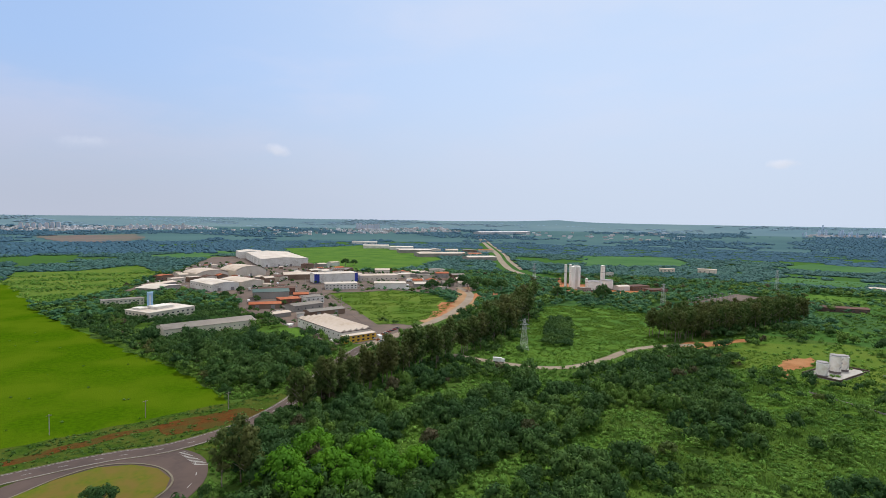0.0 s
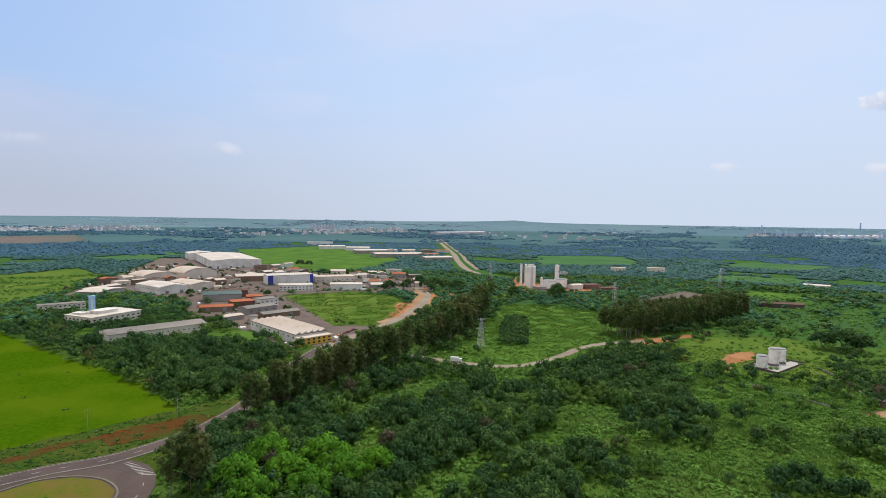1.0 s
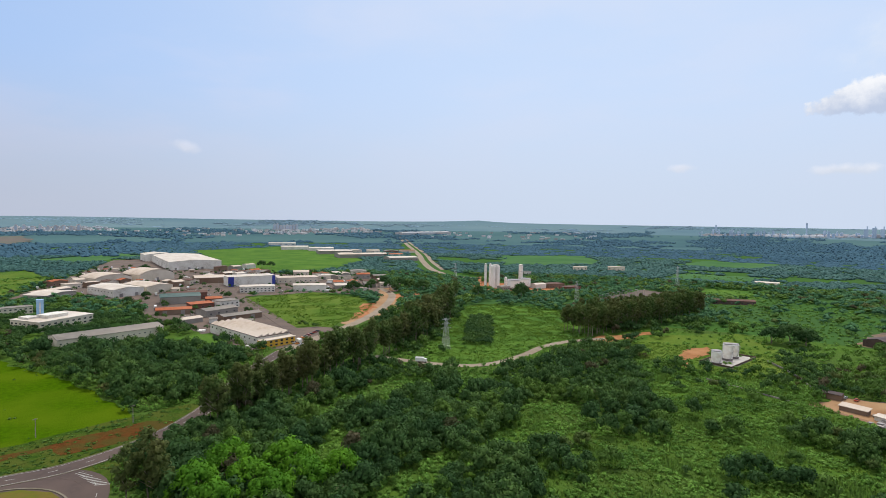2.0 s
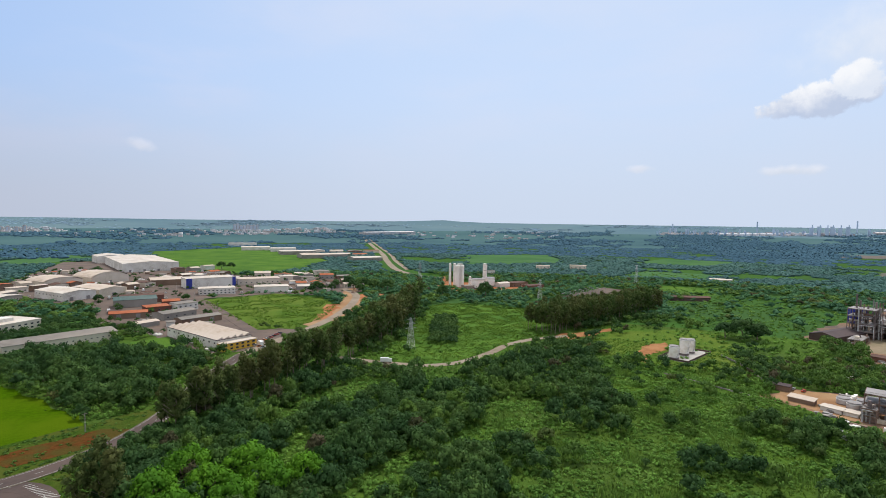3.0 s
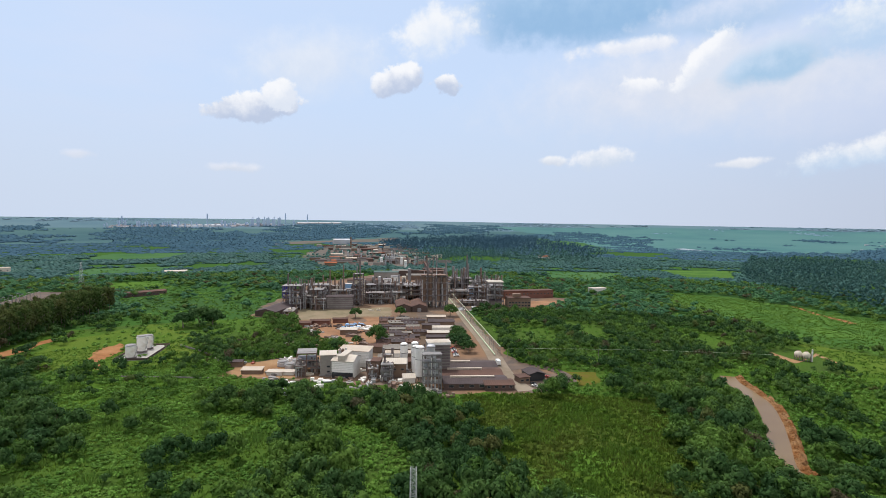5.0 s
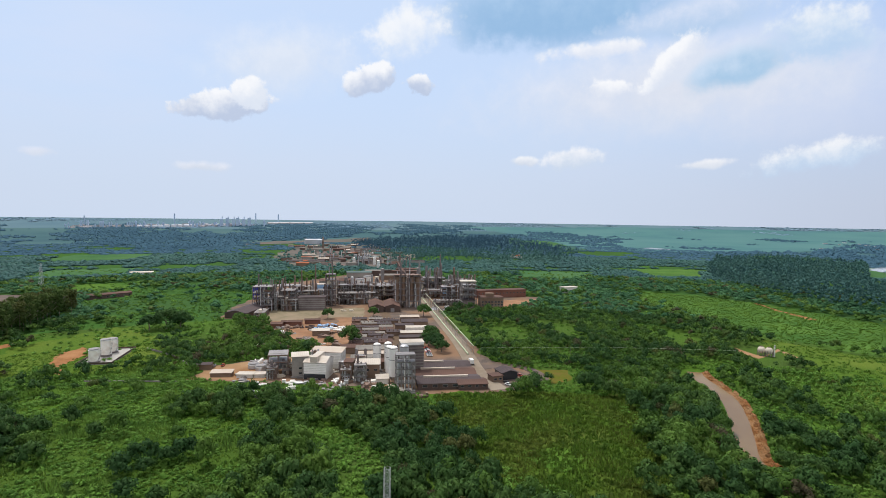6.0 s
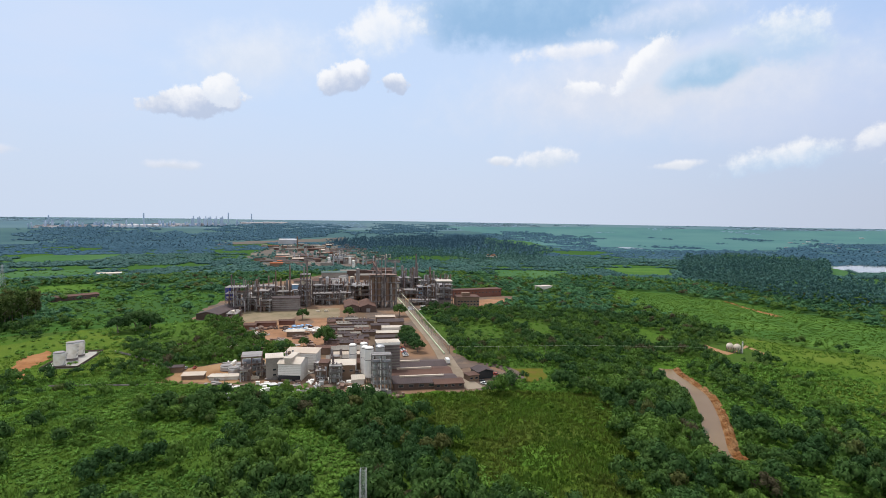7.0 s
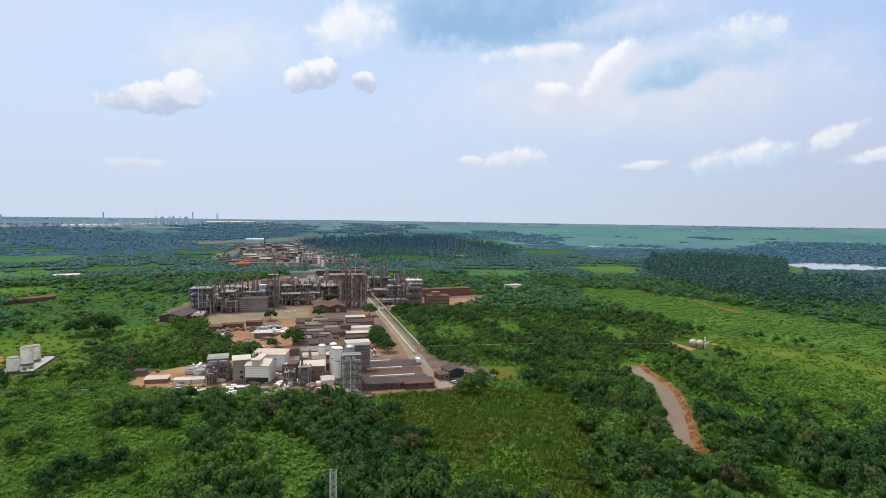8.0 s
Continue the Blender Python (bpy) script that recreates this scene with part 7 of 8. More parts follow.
for a, c, w, d, cover, label in ((98, 69, 20, 14, "roof_grey", "low grey-roofed yard store"), (103, 83, 14, 10, "roof_brown", "low rusty-roofed yard store"), (172, 28, 18, 8, "roof_white", "low white-roofed open shed"), (151, 34, 18, 8, "roof_white", "low white-roofed open shed"), (184, 38, 16, 9, "roof_dark", "low dark-roofed open shed"), (203, 27, 24, 15, "roof_dark", "low dark-roofed repair hall"), (162, 30, 16, 7, "roof_grey", "low grey-roofed open shed"), (82, 60, 34, 8, "roof_cream", "low cream-roofed yard store"), (60, 62, 26, 10, "roof_brown", "low rusty-roofed yard store"), (72, 74, 16, 9, "roof_grey", "low grey-roofed yard store"), (134, 36, 18, 9, "roof_dark", "low dark-roofed open shed"), (118, 38, 14, 8, "roof_grey", "low grey-roofed open shed"), (165, 110, 14, 9, "roof_white", "low white-roofed open shed"), (225, 30, 18, 10, "roof_cream", "low cream-roofed yard store")):
    x, y = wp(a, c)
    ob = thing("shed", x, y, WORKS_TURN - 90, label, "shed", "yard sheds")
    part("wall", boxed(-w / 2, w / 2, -d / 2, d / 2, 0, 4.2), M["brown_wall"], ob)
    part("roof", roof_mesh("gable_x", w, d, 4.2, 1.2, 0.6), M[cover], ob)
for a, c, w, d, label in ((209, 140, 18, 8, "low red-roofed yard store"), (216, 122, 14, 6, "low pink-roofed yard store"), (200, 152, 10, 10, "low red-roofed yard store")):
    x, y = wp(a, c)
    ob = thing("shed", x, y, WORKS_TURN - 90, label, "shed", "yard sheds")
    part("wall", boxed(-w / 2, w / 2, -d / 2, d / 2, 0, 3.6), M["brick"], ob)
    part("roof", roof_mesh("gable_x", w, d, 3.6, 1.0, 0.5), M["roof_brown"], ob)
hall("factory", (504, 283), (512, 270), 44, 5.6, "gable_y", 2.8, "dark_brown", "roof_brown", "brown gabled hall with a rusty roof", "factory", group="gabled halls", doors=1)
hall("factory", (512, 269), (520, 255), 44, 5.6, "gable_y", 2.8, "dark_brown", "roof_brown", "brown gabled hall with a rusty roof", "factory", group="gabled halls", doors=1)
hall("factory", (413, 394), (419, 373), 76, 5.0, "gable_y", 2.6, "dark_brown", "roof_dark", "long dark shed at the works edge", "factory", group="gabled halls")
hall("factory", (520, 452), (530, 440), 14, 15, "flat", 0, "blue", "roof_dark", "dark blue clad plant block", "factory", group="gabled halls")
dark_house = hall("factory", (482, 358), (497, 334), 16, 13.5, "flat", 0, "dark_steel", "roof_dark", "dark clad louvred boiler house", "factory", group="gabled halls")
for k in range(5):
    part("louvre", boxed(-14, 14, -8.4, -8.02, 2 + 2.2 * k, 3.2 + 2.2 * k), M["steel"], dark_house)

# process structures across the middle of the works
process_unit(*wpos(468, 392), 20, 18, 4, 6.5, 1)
process_unit(*wpos(484, 378), 24, 20, 3, 7.0, 2)
process_unit(*wpos(478, 366), 16, 10, 2, 6.0, 3, "steel", "grey steel pipe structure with vessels")
process_unit(*wpos(508, 392), 30, 16, 3, 7.5, 4)
process_unit(*wpos(526, 346), 11, 11, 6, 6.0, 5)
process_unit(*wpos(520, 366), 24, 12, 3, 5.5, 6, "steel", "grey steel pipe structure with vessels")
process_unit(*wpos(548, 332), 30, 14, 2, 6.5, 7, "steel", "grey steel heat exchanger gallery")
process_unit(*wpos(560, 316), 22, 12, 2, 6.5, 8, "steel", "grey steel heat exchanger gallery")
process_unit(*wpos(582, 340), 40, 18, 3, 6.0, 9)
process_unit(*wpos(596, 312), 36, 18, 3, 6.0, 10, "rust", "rusty steel pipe structure with vessels")
process_unit(*wpos(640, 350), 46, 20, 2, 6.5, 11, "rust", "rusty steel pipe structure with vessels")
process_unit(*wpos(676, 284), 34, 20, 3, 7.0, 12)
process_unit(*wpos(640, 262), 30, 16, 2, 5.0, 13, "rust", "rusty steel pipe structure with vessels")
process_unit(*wpos(620, 236), 22, 16, 3, 6.0, 14)
process_unit(*wpos(590, 224), 40, 10, 1, 6.0, 15, "steel", "low grey open pipe structure")
process_unit(*wpos(600, 206), 18, 16, 4, 6.0, 16)
process_unit(*wpos(700, 250), 30, 20, 3, 6.0, 17)
process_unit(*wpos(720, 330), 40, 20, 2, 6.0, 18, "rust", "rusty steel pipe structure with vessels")
process_unit(*wpos(440, 372), 10, 26, 1, 5.0, 19, "steel", "low grey open pipe structure")
g = random.Random(91)
for i in range(16):
    x, y = ((492, 404), (530, 388), (540, 366), (556, 350), (570, 336), (604, 322), (618, 306), (624, 330), (606, 352), (584, 362), (656, 330), (660, 250), (646, 236), (676, 236), (690, 300), (626, 278))[i]
    process_unit(*wpos(x, y), g.uniform(14, 24), g.uniform(9, 14), g.choice((2, 3, 3, 4)), g.uniform(4.2, 5.4), 50 + i, ("dark_steel", "rust", "steel", "dark_steel")[i % 4], ("sooty open steel process structure", "rusty open steel process structure", "grey open steel process structure", "sooty open steel process structure")[i % 4])
# the twin brown reactor towers
for k, (x, y) in enumerate(((552, 271), (560, 257))):
    a, c = wpos(x, y)
    ob = process_unit(a, c, 14, 14, 5, 7.0, 30 + k, "dark_steel", "heavy brown reactor tower on a dark base")
    for i in range(4):
        part("reactor", tube(bmesh.new(), -3.4 + 6.8 * (i % 2), -3.4 + 6.8 * (i // 2), 7.4, 34, 2.5, n=14, dome=1.2), M["brown_wall"], ob)
    part("top_deck", boxed(-7.5, 7.5, -7.5, 7.5, 36.4, 36.8), M["rust"], ob)
platform = hall("factory", (574, 203), (580, 191), 14, 9, "flat", 0, "dark_steel", "roof_dark", "dark process house under an open frame", "factory", group="platform houses")
ob = thing("steel_rack", 584, 201, WORKS_TURN - 90, "tall open frame with a white roof", "steel frame")
add_frame(ob, 15, 13, 4, 7.2, 3, 2, "steel", 0.35)
part("roof", boxed(-9, 9, -8, 8, 29.6, 30.6), M["roof_white"], ob)
two_storey = hall("factory", (570, 180), (582, 158), 18, 14, "flat", 0, "brown_wall", "roof_brown", "brown two-storey control building", "factory", group="platform houses", front=7, rows=3, sill=2, win=(2.4, 1.6))
part("roof_block", boxed(-6, 3, -4, 4, 14.4, 18), M["brown_wall"], two_storey)
hall("factory", (655, 212), (699, 160), 14, 9.5, "flat", 0, "brick", "roof_brown", "long red brick furnace building", "factory", group="platform houses", front=14, sill=5, win=(2, 1.4))
blue_unit = hall("factory", (634, 251), (638, 244), 7, 15.5, "flat", 0, "sky_blue", "roof_white", "pale blue clad tower block", "factory", group="platform houses")
hall("factory", (556, 388), (566, 372), 10, 18, "flat", 0, "sky_blue", "roof_white", "pale turquoise clad plant house", "factory", group="platform houses")
hall("factory", (540, 404), (552, 388), 10, 15, "flat", 0, "white_wall", "roof_white", "white clad plant house", "factory", group="platform houses")

for x, y, r, h, mat in ((510, 374, 1.0, 40, "rust"), (518, 361, 1.1, 46, "rust"), (661, 310, 0.9, 53, "steel"), (683, 275, 1.3, 52, "dark_steel"), (486, 386, 1.0, 30, "rust")):
    chimney(*wpos(x, y), r, h, mat)
COLUMNS = [(671, 290, 1.7, 36), (676, 280, 1.6, 33), (664, 284, 1.4, 30), (688, 292, 1.5, 31), (694, 278, 1.6, 38), (656, 270, 1.2, 26), (702, 262, 1.5, 33), (690, 252, 1.3, 29), (712, 286, 1.6, 34), (668, 256, 1.1, 25), (640, 286, 1.2, 22), (652, 246, 1.3, 27), (630, 226, 1.2, 26), (612, 214, 1.3, 24), (724, 296, 1.4, 30), (740, 300, 1.4, 27), (476, 384, 1.3, 27), (492, 372, 1.2, 25), (500, 392, 1.4, 30), (528, 372, 1.2, 28), (542, 352, 1.2, 24), (560, 344, 1.3, 25), (576, 326, 1.2, 23), (604, 336, 1.2, 24), (622, 346, 1.3, 26)]
for i, (x, y, r, h) in enumerate(COLUMNS):
    column_tower(*wpos(x, y), r, h, ("steel", "dark_steel", "rust", "steel")[i % 4], ("tall grey distillation column with platforms", "tall sooty distillation column with platforms", "tall rusty distillation column with platforms", "tall grey distillation column with platforms")[i % 4], "columns", i)
for x, y, r, h in ((722, 384, 2.6, 24), (785, 353, 3.0, 22), (688, 375, 3.0, 16), (665, 412, 2.4, 15), (672, 406, 2.4, 15), (650, 300, 2.2, 14), (640, 312, 2.4, 12)):
    silo("silo", x, y, r, h, ("silver", "cream_wall", "steel")[int(x) % 3], "pale storage silo among the units", "works silos")
for x, y, r, h in ((600, 300, 4, 9), (612, 294, 4, 9), (700, 340, 6, 10), (716, 352, 6, 10), (560, 366, 4, 8), (572, 358, 4, 8), (700, 410, 7, 9), (742, 420, 7, 9), (660, 232, 3.5, 9), (646, 222, 3.5, 8)):
    storage_tank(x, y, r, h, ("silver", "white_steel", "cream_wall")[int(x) % 3], "grey storage tank in the works", "works tanks")
for i, (x, y, w, d) in enumerate(((780, 420, 50, 24), (830, 440, 60, 22), (760, 470, 40, 20), (690, 440, 40, 22), (820, 470, 46, 20), (640, 440, 34, 18), (740, 360, 34, 18), (880, 440, 40, 20))):
    hall("factory", (x, y), (x + w * 0.5, y - w * 0.866), d, 7 + i % 3 * 2, ("gable_x", "flat", "gable_x")[i % 3], 1.8, ("brown_wall", "dark_brown", "grey_wall")[i % 3], ("roof_grey", "roof_brown", "roof_teal", "roof_brown")[i % 4], ("grey-roofed works hall", "rust-roofed works hall", "green-roofed works hall", "rust-roofed works hall")[i % 4] + " behind the process units", "factory", "rear halls", front=5)

# the long pipe bridge beside the works road
a, b = Vector((379, 126, 0)), Vector((742, 342, 0))
run = (b - a).length
u = (b - a).normalized()
n = Vector((-u.y, u.x, 0))
bridge = thing("pipe_bridge", a.x, a.y, math.degrees(math.atan2(u.y, u.x)), "long pale pipe bridge on steel trestles", "pipe bridge")
for k in range(int(run / 16)):
    bm = bmesh.new()
    for s in (-0.9, 0.9):
        box(bm, k * 16 - 0.1, k * 16 + 0.1, s - 0.1, s + 0.1, 0, 7.0)
    box(bm, k * 16 - 0.12, k * 16 + 0.12, -1.1, 1.1, 6.3, 6.6)
    box(bm, k * 16 - 0.1, k * 16 + 0.1, -0.9, 0.9, 3.6, 3.85)
    part("trestle", bm, M["steel"], bridge)
for s, z, r, mat in ((-0.55, 6.85, 0.26, "pale_green"), (0.5, 6.85, 0.2, "rust"), (0.0, 4.05, 0.2, "rust"), (3.4, 0.9, 0.55, "pale_green")):
    part("pipe", pipe(bmesh.new(), (-2, s, z), (run, s, z), r, 8), M[mat], bridge)
gallery = thing("conveyor_gallery", 775, 372, 31, "inclined pale conveyor gallery on legs", "conveyor")
bm = bmesh.new()
v = [bm.verts.new(p) for p in ((-90, -1.4, 8), (150, -1.4, 18), (150, 1.4, 18), (-90, 1.4, 8), (-90, -1.4, 10.2), (150, -1.4, 20.2), (150, 1.4, 20.2), (-90, 1.4, 10.2))]
for f in ((3, 2, 1, 0), (4, 5, 6, 7), (0, 1, 5, 4), (1, 2, 6, 5), (2, 3, 7, 6), (3, 0, 4, 7)):
    bm.faces.new([v[i] for i in f])
part("gallery_box", bm, M["roof_brown"], gallery)
for k in range(9):
    x = -84 + 28 * k
    part("leg", boxed(x - 0.3, x + 0.3, -1.2, 1.2, 0, 8.1 + (x + 90) * 10 / 240), M["steel"], gallery)

# loose things in the yards
def heap(name, x, y, turn, label, category, mat, seed, count=8, spread=6.0, group="yard heaps"):
    """A heap of crates, drums and offcuts, one thing."""
    g = random.Random(seed)
    bm = bmesh.new()
    for _ in range(count):
        px, py = g.uniform(-spread, spread), g.uniform(-spread * 0.5, spread * 0.5)
        w, d, h = g.uniform(0.6, 2.0), g.uniform(0.6, 1.6), g.uniform(0.5, 2.0)
        if g.random() < 0.6:
            box(bm, px - w, px + w, py - d, py + d, 0, h)
        else:
            pipe(bm, (px - w * 1.6, py, 0.5), (px + w * 1.6, py + d, 0.5), 0.5, 8)
    ob = part(name, bm, M[mat], None)
    ob.matrix_world = pose(x, y, 0.1, 0, 0, turn)
    tagged(ob, label, category, group)


g = random.Random(5)
for i in range(40):
    heap("scrap_heap", *wp(g.uniform(122, 200), g.uniform(92, 152)), g.uniform(0, 180), "heap of scrap and drums on bare soil", "heap", ("concrete", "rust", "brown_wall", "white_steel", "rust", "dark_brown")[i % 6], i, 12, 5.0)
for i, (a, c) in enumerate(((190, 114), (196, 108), (199, 113), (188, 106), (202, 104))):
    heap("barrel_stack", *wp(a, c), 20 * i, "stack of pale blue barrels", "barrels", "sky_blue", 40 + i, 10, 6.0, "barrel stacks")
for i in range(44):
    heap("equipment_skid", *wp(g.uniform(-2, 80), g.uniform(40, 150)), g.choice((WORKS_TURN, WORKS_TURN + 90)), "small skid of pumps and pipes", "equipment", ("silver", "rust", "white_steel", "steel")[i % 4], 70 + i, 7, 4.0, "equipment skids")
for i in range(40):
    heap("equipment_skid", *wp(g.uniform(280, 430), g.uniform(-40, 130)), g.choice((WORKS_TURN, WORKS_TURN + 90)), "small skid of pumps and pipes", "equipment", ("silver", "rust", "cream_wall", "steel")[i % 4], 120 + i, 9, 7.0, "equipment skids")


for i in range(26):
    w = g.uniform(0, 1)
    x, y = 268 + 14 * math.sin(w * 2.6) + g.uniform(-3, 3), 240 - 125 * w + g.uniform(-3, 3)
    heap("equipment_skid", x, y, g.choice((WORKS_TURN, WORKS_TURN + 90)), "small skid of pumps and pipes", "equipment", ("white_steel", "rust", "cream_wall", "steel", "brown_wall")[i % 5], 170 + i, 6, 3.0, "equipment skids")


PAINTS = {}
for key, c in (("white", (0.72, 0.72, 0.70)), ("silver", (0.42, 0.43, 0.44)), ("black", (0.03, 0.03, 0.032)), ("red", (0.45, 0.05, 0.03)), ("orange", (0.60, 0.20, 0.03))):
    PAINTS[key] = material("car_paint_" + key, (c, tuple(v * 0.9 for v in c), c), (0.5, 0.2), 0.3, spec=0.5)
M["tyre"] = material("tyre_rubber", ((0.03, 0.03, 0.03), (0.04, 0.04, 0.04), (0.05, 0.045, 0.04)), (2, 0.5), 0.9)


def car(x, y, turn, paint, group="parked cars"):
    ob = thing("car", x, y, turn, f"parked {paint} passenger car", "car", group, z=0.22)
    bm = box(bmesh.new(), -2.1, 2.1, -0.85, 0.85, 0.35, 0.95)
    part("body", bm, PAINTS[paint], ob)
    bm = bmesh.new()
    v = [bm.verts.new(p) for p in ((-1.5, -0.8, 0.95), (0.9, -0.8, 0.95), (0.9, 0.8, 0.95), (-1.5, 0.8, 0.95), (-1.0, -0.65, 1.5), (0.3, -0.65, 1.5), (0.3, 0.65, 1.5), (-1.0, 0.65, 1.5))]
    for f in ((4, 5, 6, 7), (0, 1, 5, 4), (1, 2, 6, 5), (2, 3, 7, 6), (3, 0, 4, 7)):
        bm.faces.new([v[i] for i in f])
    part("cabin", bm, M["glass"], ob)
    part("roof", boxed(-1.0, 0.3, -0.64, 0.64, 1.5, 1.56), PAINTS[paint], ob)
    for sx_ in (-1.3, 1.3):
        for sy_ in (-0.8, 0.8):
            part("wheel", pipe(bmesh.new(), (sx_, sy_ - 0.1, 0.33), (sx_, sy_ + 0.1, 0.33), 0.33, 10), M["tyre"], ob)


def truck(x, y, turn, label):
    ob = thing("truck", x, y, turn, label, "truck", "trucks", z=0.22)
    part("cargo_box", boxed(-4.0, 2.0, -1.2, 1.2, 1.0, 3.6), PAINTS["white"], ob)
    part("cab", boxed(2.2, 4.0, -1.1, 1.1, 0.7, 2.8), PAINTS["white"], ob)
    part("windscreen", boxed(4.0, 4.06, -1.0, 1.0, 1.7, 2.6), M["glass"], ob)
    part("chassis", boxed(-4.0, 3.8, -0.6, 0.6, 0.6, 1.0), M["dark_steel"], ob)
    for sx_ in (-3.0, -1.8, 3.0):
        for sy_ in (-1.0, 1.0):
            part("wheel", pipe(bmesh.new(), (sx_, sy_ - 0.15, 0.5), (sx_, sy_ + 0.15, 0.5), 0.5, 10), M["tyre"], ob)


truck(40, 372, -14, "white box truck parked on the lane")
truck(353, 118, 30, "white box truck on the works road")
for i, (x, y) in enumerate(((-52, 450), (-50, 455), (-48, 460), (-46, 465), (-44, 470), (-54, 438), (-51, 434), (-48, 430), (-42, 476), (-40, 481))):
    car(x, y, 40, ("white", "orange", "silver", "red", "black")[i % 5])
for x, y, paint in ((331, 76, "black"), (334, 84, "silver"), (338, 80, "red"), (320, 84, "black"), (316, 82, "white")):
    car(x, y, 60, paint)
for i in range(8):
    car(*wp(84 + 3.4 * i, 26), WORKS_TURN + 90, ("white", "silver", "black", "red")[i % 4])
for i in range(4):
    car(269 + 3.2 * i, 281 - 4.5 * i, 30, ("white", "black", "silver", "red")[i])


# ---- loose things of the industrial estate ----
def free(x, y, r):
    return all(math.hypot(x - a, y - b) > c * 0.85 + r for a, b, c in FOOT)


g = random.Random(404)
ex, ey, eg = scatter(430, 1180, 11, 151, -44, 12)
ok = inside(ex, ey, ESTATE) & ~near_line(ex, ey, STREET, 9)
spots = [(x, y) for x, y in zip(ex[ok], ey[ok]) if free(x, y, 3)]
g.shuffle(spots)
for i, (x, y) in enumerate(spots[:150]):
    k = i % 6
    if k < 2:
        heap("yard_stack", x, y, g.uniform(0, 180), "stack of pallets and crates in a factory yard", "stack", ("concrete", "brown_wall", "white_steel", "rust", "roof_grey")[i % 5], 300 + i, 7, 4.0, "estate stacks")
    elif k == 2:
        truck(x, y, g.choice((-65, 25, 115)), "white box truck parked in a yard")
    elif k == 3 and free(x, y, 7):
        w = g.uniform(6, 10)
        hall("shed", (x - w / 2, y), (x + w / 2, y + 2), g.uniform(5, 8), g.uniform(3, 4.5), g.choice(("flat", "gable_x")), 1.0, g.choice(WALLS), g.choice(COVERS), "small annex shed in the estate", "shed", "estate annexes")
    elif k == 4:
        car(x, y, g.choice((-65, 25, 115)), g.choice(("white", "silver", "black", "red")), "estate cars")
estate_trees = [(x, y, g.uniform(0, 6), g.uniform(0.55, 1.0), g.uniform(0.8, 1.1)) for x, y in spots[150:210]]
plant_all("tree", [tree_model("tree", 330 + i, v, M["leaf"], 5.0, 0.3, "dark green tree between factory sheds", "tree") for i, v in enumerate(NEAR[:4])], estate_trees, "estate trees")
more = np.array(spots[210:420])
grow("grove", "dark green trees among the sheds", MID, more[:, 0], more[:, 1], np.random.default_rng(9), 0.5, 1.1, (0.8, 1.1), M["leaf"], "woods")
# the tall dark grove between the pasture and the sheds
GROVE = [(-243, 427), (-204, 420), (-164, 432), (-120, 420), (-66, 386), (-77, 329), (-97, 294), (-123, 305), (-180, 363)]
x, y, g = scatter(285, 500, 8.0, 153, -44, -5)
keep = inside(x, y, GROVE) & (waves(x, y, 50, 56) > 0.28) & ~near_line(x, y, ROAD_WEST, 10)
grow("grove", "tall dark leafy grove beside the pasture", NEAR, x[keep], y[keep], g, 1.1, 1.9, (0.9, 1.25), M["leaf"], "woods")
# the grove between the offices
x, y, g = scatter(380, 660, 5.4, 152, -44, -12)
keep = inside(x, y, OFFICES) & (waves(x, y, 40, 55) > 0.34)
keep &= np.array([free(a, b, 2.0) for a, b in zip(x, y)])
grow("grove", "dark green grove between the offices", MID, x[keep], y[keep], g, 0.7, 1.2, (0.8, 1.1), M["leaf"], "woods")


# ---- the far distance: towns, a far plant and a refinery on the horizon ----
def block_town(name, label, centre, spread, count, low, high, tall, seed, mat="far_white"):
    """Many small far houses as one mass."""
    g = random.Random(seed)
    bm = bmesh.new()
    for _ in range(count):
        w1, w2 = g.uniform(-1, 1), g.uniform(-1, 1)
        x, y = centre[0] + spread[0] * w1 + spread[2] * w2, centre[1] + spread[1] * w1 + spread[3] * w2
        w, d, h = g.uniform(low, high), g.uniform(low, high), g.uniform(*tall)
        z = land(x, y)
        box(bm, x - w, x + w, y - d, y + d, z - 2, z + h)
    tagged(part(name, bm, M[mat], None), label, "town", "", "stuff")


block_town("far_town", "hazy rows of pale town houses", (-1640, 2720), (330, 300, -100, 120), 420, 4, 8, (4, 9), 1)
block_town("far_town", "hazy rows of pale town houses", (-250, 3150), (300, 160, -60, 200), 260, 4, 9, (4, 9), 2)
block_town("far_town", "scattered pale houses in the haze", (760, 2900), (500, -60, 60, 300), 60, 5, 12, (4, 9), 3)
block_town("far_town", "scattered pale houses in the haze", (2900, -1050), (500, -500, 200, 200), 16, 4, 9, (3, 6), 4)
block_town("far_town", "scattered pale houses in the haze", (-800, 2900), (320, 60, 60, 300), 60, 5, 10, (4, 9), 5)


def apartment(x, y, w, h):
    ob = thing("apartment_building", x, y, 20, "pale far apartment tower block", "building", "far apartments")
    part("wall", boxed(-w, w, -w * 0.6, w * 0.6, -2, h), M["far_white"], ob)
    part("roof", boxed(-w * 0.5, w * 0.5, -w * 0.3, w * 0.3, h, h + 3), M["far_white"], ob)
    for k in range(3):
        part("window", boxed(-w * 0.8 + k * w * 0.6, -w * 0.5 + k * w * 0.6, -w * 0.62, -w * 0.6, 3, h - 2), M["hazed_far_steel"], ob)


g = random.Random(3)
for i in range(9):
    apartment(-1560 + 26 * i, 2710 + 14 * i, g.uniform(6, 9), g.uniform(20, 30))
for i in range(7):
    apartment(-1960 + 18 * i, 2520 + 16 * i, g.uniform(6, 9), g.uniform(20, 28))
for i in range(8):
    apartment(-510 + 17 * i, 3225 + 6 * i, g.uniform(6, 9), g.uniform(24, 36))


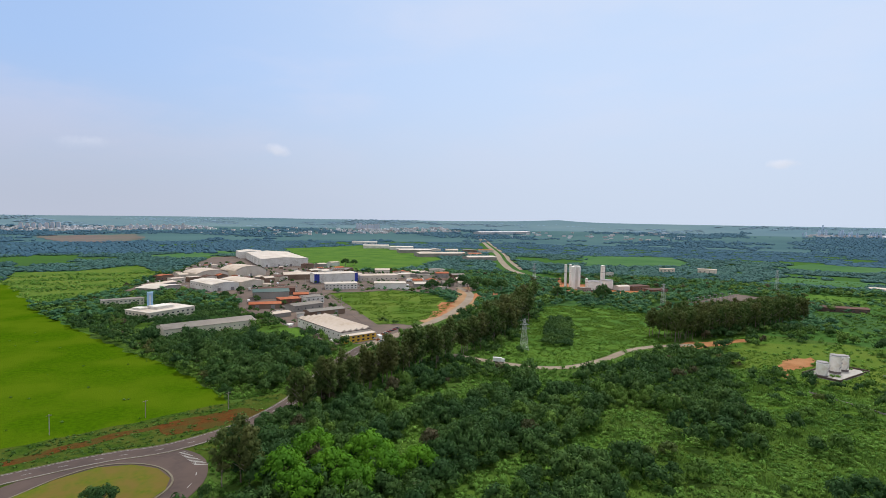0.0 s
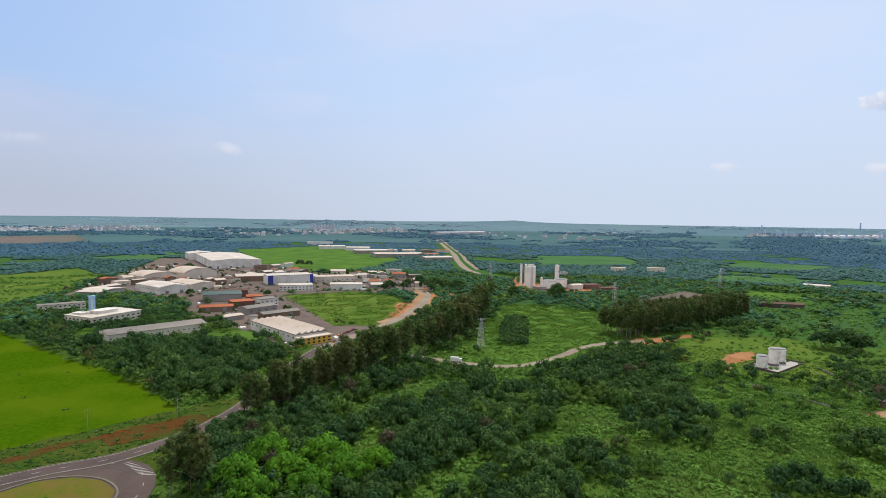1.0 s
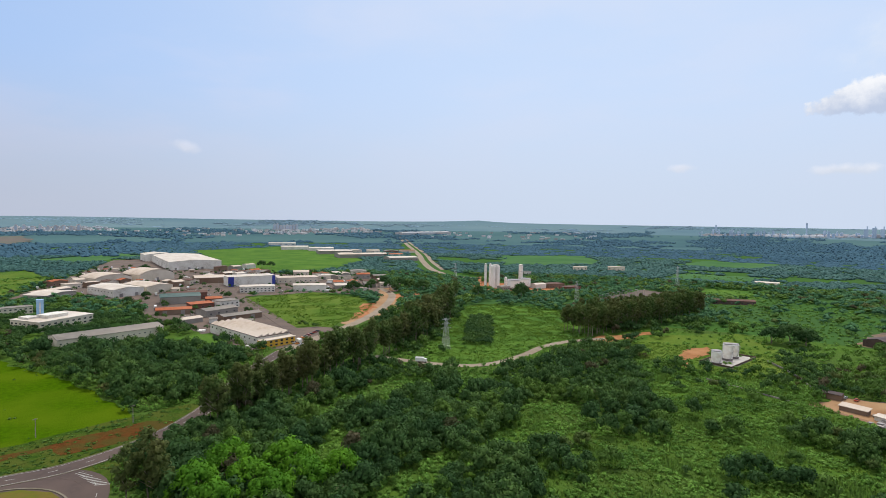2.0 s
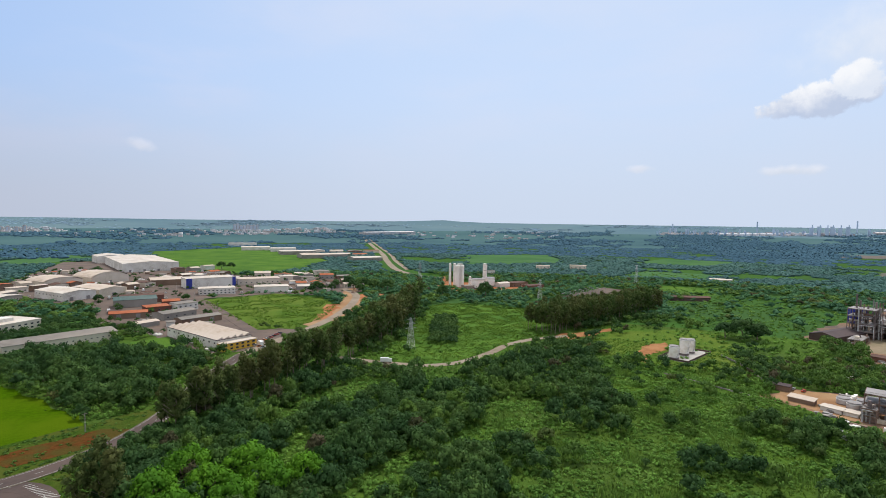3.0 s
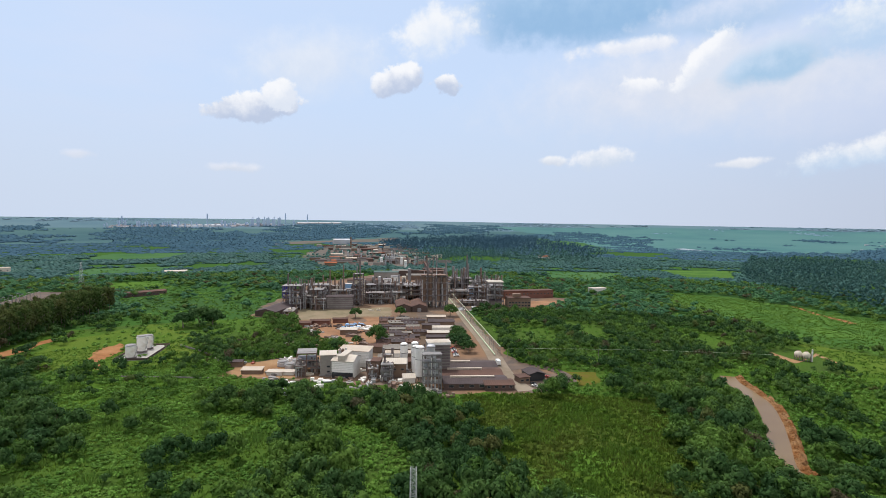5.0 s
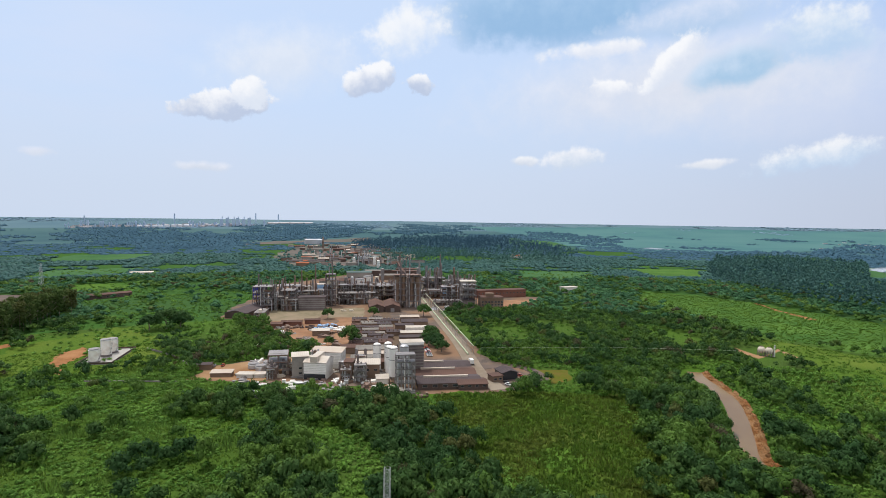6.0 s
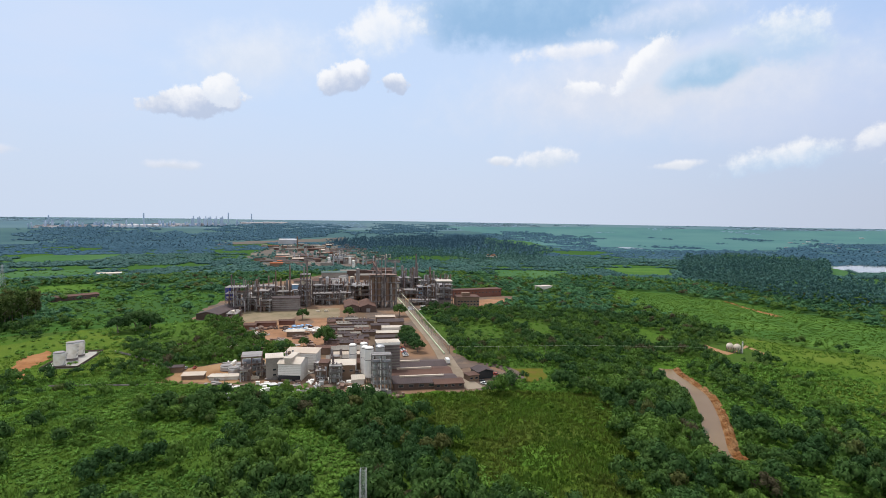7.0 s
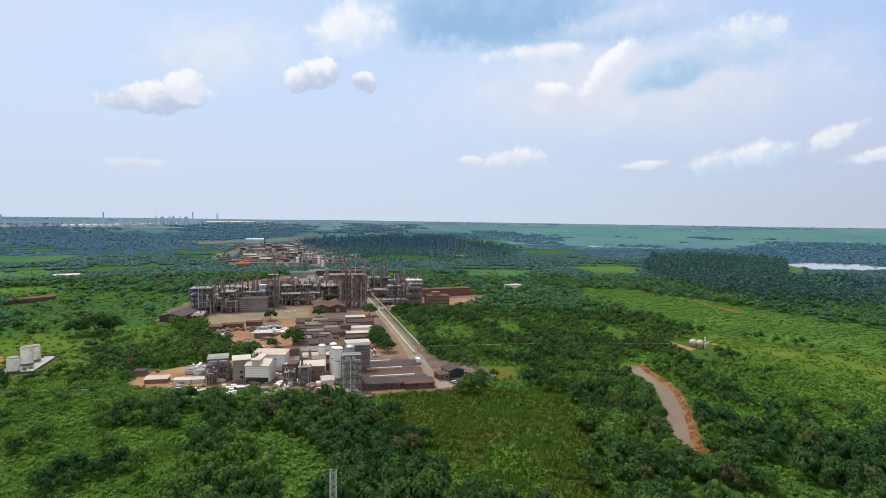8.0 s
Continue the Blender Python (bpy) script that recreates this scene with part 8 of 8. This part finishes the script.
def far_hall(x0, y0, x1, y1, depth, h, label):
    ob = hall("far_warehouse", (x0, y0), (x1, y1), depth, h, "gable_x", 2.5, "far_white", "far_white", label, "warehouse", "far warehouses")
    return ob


far_hall(200, 2880, 500, 3110, 60, 12, "very long pale warehouse in the haze")
far_hall(1680, 1216, 1725, 1167, 30, 17, "white block of the far plant")
far_hall(2890, 2380, 3060, 2270, 40, 9, "long white far storage building")
far_hall(3000, 2290, 3130, 2200, 40, 9, "long white far storage building")


def refinery_tower(x, y, r, h, label="hazy grey far refinery tower", mat="hazed_far_steel"):
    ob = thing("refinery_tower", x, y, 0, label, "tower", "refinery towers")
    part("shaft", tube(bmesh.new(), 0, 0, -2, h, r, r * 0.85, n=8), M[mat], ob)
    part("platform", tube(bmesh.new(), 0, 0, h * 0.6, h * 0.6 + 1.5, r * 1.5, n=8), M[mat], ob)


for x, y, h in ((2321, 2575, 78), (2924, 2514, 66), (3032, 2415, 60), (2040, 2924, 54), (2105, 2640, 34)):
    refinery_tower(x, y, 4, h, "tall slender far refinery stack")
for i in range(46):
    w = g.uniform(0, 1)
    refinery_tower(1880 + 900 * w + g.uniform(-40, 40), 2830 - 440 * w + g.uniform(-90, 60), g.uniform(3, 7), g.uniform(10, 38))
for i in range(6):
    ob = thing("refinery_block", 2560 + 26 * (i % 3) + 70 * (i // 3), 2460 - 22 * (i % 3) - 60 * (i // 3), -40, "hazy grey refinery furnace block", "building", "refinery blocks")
    part("frame", boxed(-9, 9, -7, 7, -2, 46 + 6 * (i % 2)), M["hazed_far_steel"], ob)
    part("flue", tube(bmesh.new(), 4, 0, 46, 60, 2.5, n=8), M["hazed_far_steel"], ob)
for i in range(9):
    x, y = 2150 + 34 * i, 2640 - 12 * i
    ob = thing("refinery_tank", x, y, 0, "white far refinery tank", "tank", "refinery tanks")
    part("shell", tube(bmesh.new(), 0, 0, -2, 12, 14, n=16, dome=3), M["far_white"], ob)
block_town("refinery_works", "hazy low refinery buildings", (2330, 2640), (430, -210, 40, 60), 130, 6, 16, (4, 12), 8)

# the second plant down the road
g = random.Random(12)
for i in range(96):
    w, v = g.uniform(0, 1), g.uniform(-0.5, 0.5)
    w = w ** 1.3
    x, y = 965 + 760 * w + 190 * v, 600 + 520 * w - 260 * v
    l = g.uniform(14, 36)
    cover = g.choice(("roof_cream", "roof_grey", "roof_grey", "roof_brown", "roof_brown", "roof_dark", "roof_dark", "roof_grey", "roof_tile") if i % 4 else ("roof_grey", "roof_dark"))
    hall("factory", (x, y), (x + l * 0.6, y - l * 0.8), g.uniform(8, 16), g.uniform(4, 8), g.choice(("gable_x", "flat")), 2, g.choice(("grey_wall", "brown_wall", "grey_wall", "dark_brown", "cream_wall")), cover, "dusty hall of the second plant", "factory", "second plant halls")
for i in range(34):
    w, v = g.uniform(0, 1) ** 1.6, g.uniform(-0.5, 0.5)
    x, y = 960 + 520 * w + 100 * v, 545 + 420 * w - 150 * v
    column_tower(*wpos(x, y), g.uniform(1.0, 2.0), g.uniform(11, 24), g.choice(("steel", "silver", "rust")), "grey column of the second plant", "second plant columns", i)
refinery_tower(1370, 929, 2.2, 43, "dark brick chimney of the second plant", "brown_wall")
for x, y in ((1000, 600), (1035, 570), (960, 520)):
    silo("silo", x, y, 3, 15, "white_steel", "white silo of the second plant", "second plant silos")
for x, y in ((1120, 640), (1140, 660), (1160, 640), (1180, 700), (1200, 680)):
    storage_tank(x, y, 7, 8, "silver", "white tank of the second plant", "second plant tanks")
x, y, g = scatter(1000, 2000, 19, 163, 45, 70)
keep = inside(x, y, FARPLANT) & (waves(x, y, 90, 76) > 0.5) & np.array([free(a, b, 5.0) for a, b in zip(x, y)])
grow("plant_trees", "dark trees between the halls of the second plant", DIST, x[keep], y[keep], g, 0.6, 1.1, (0.7, 1.1), M["leaf_hazed"], "woods")
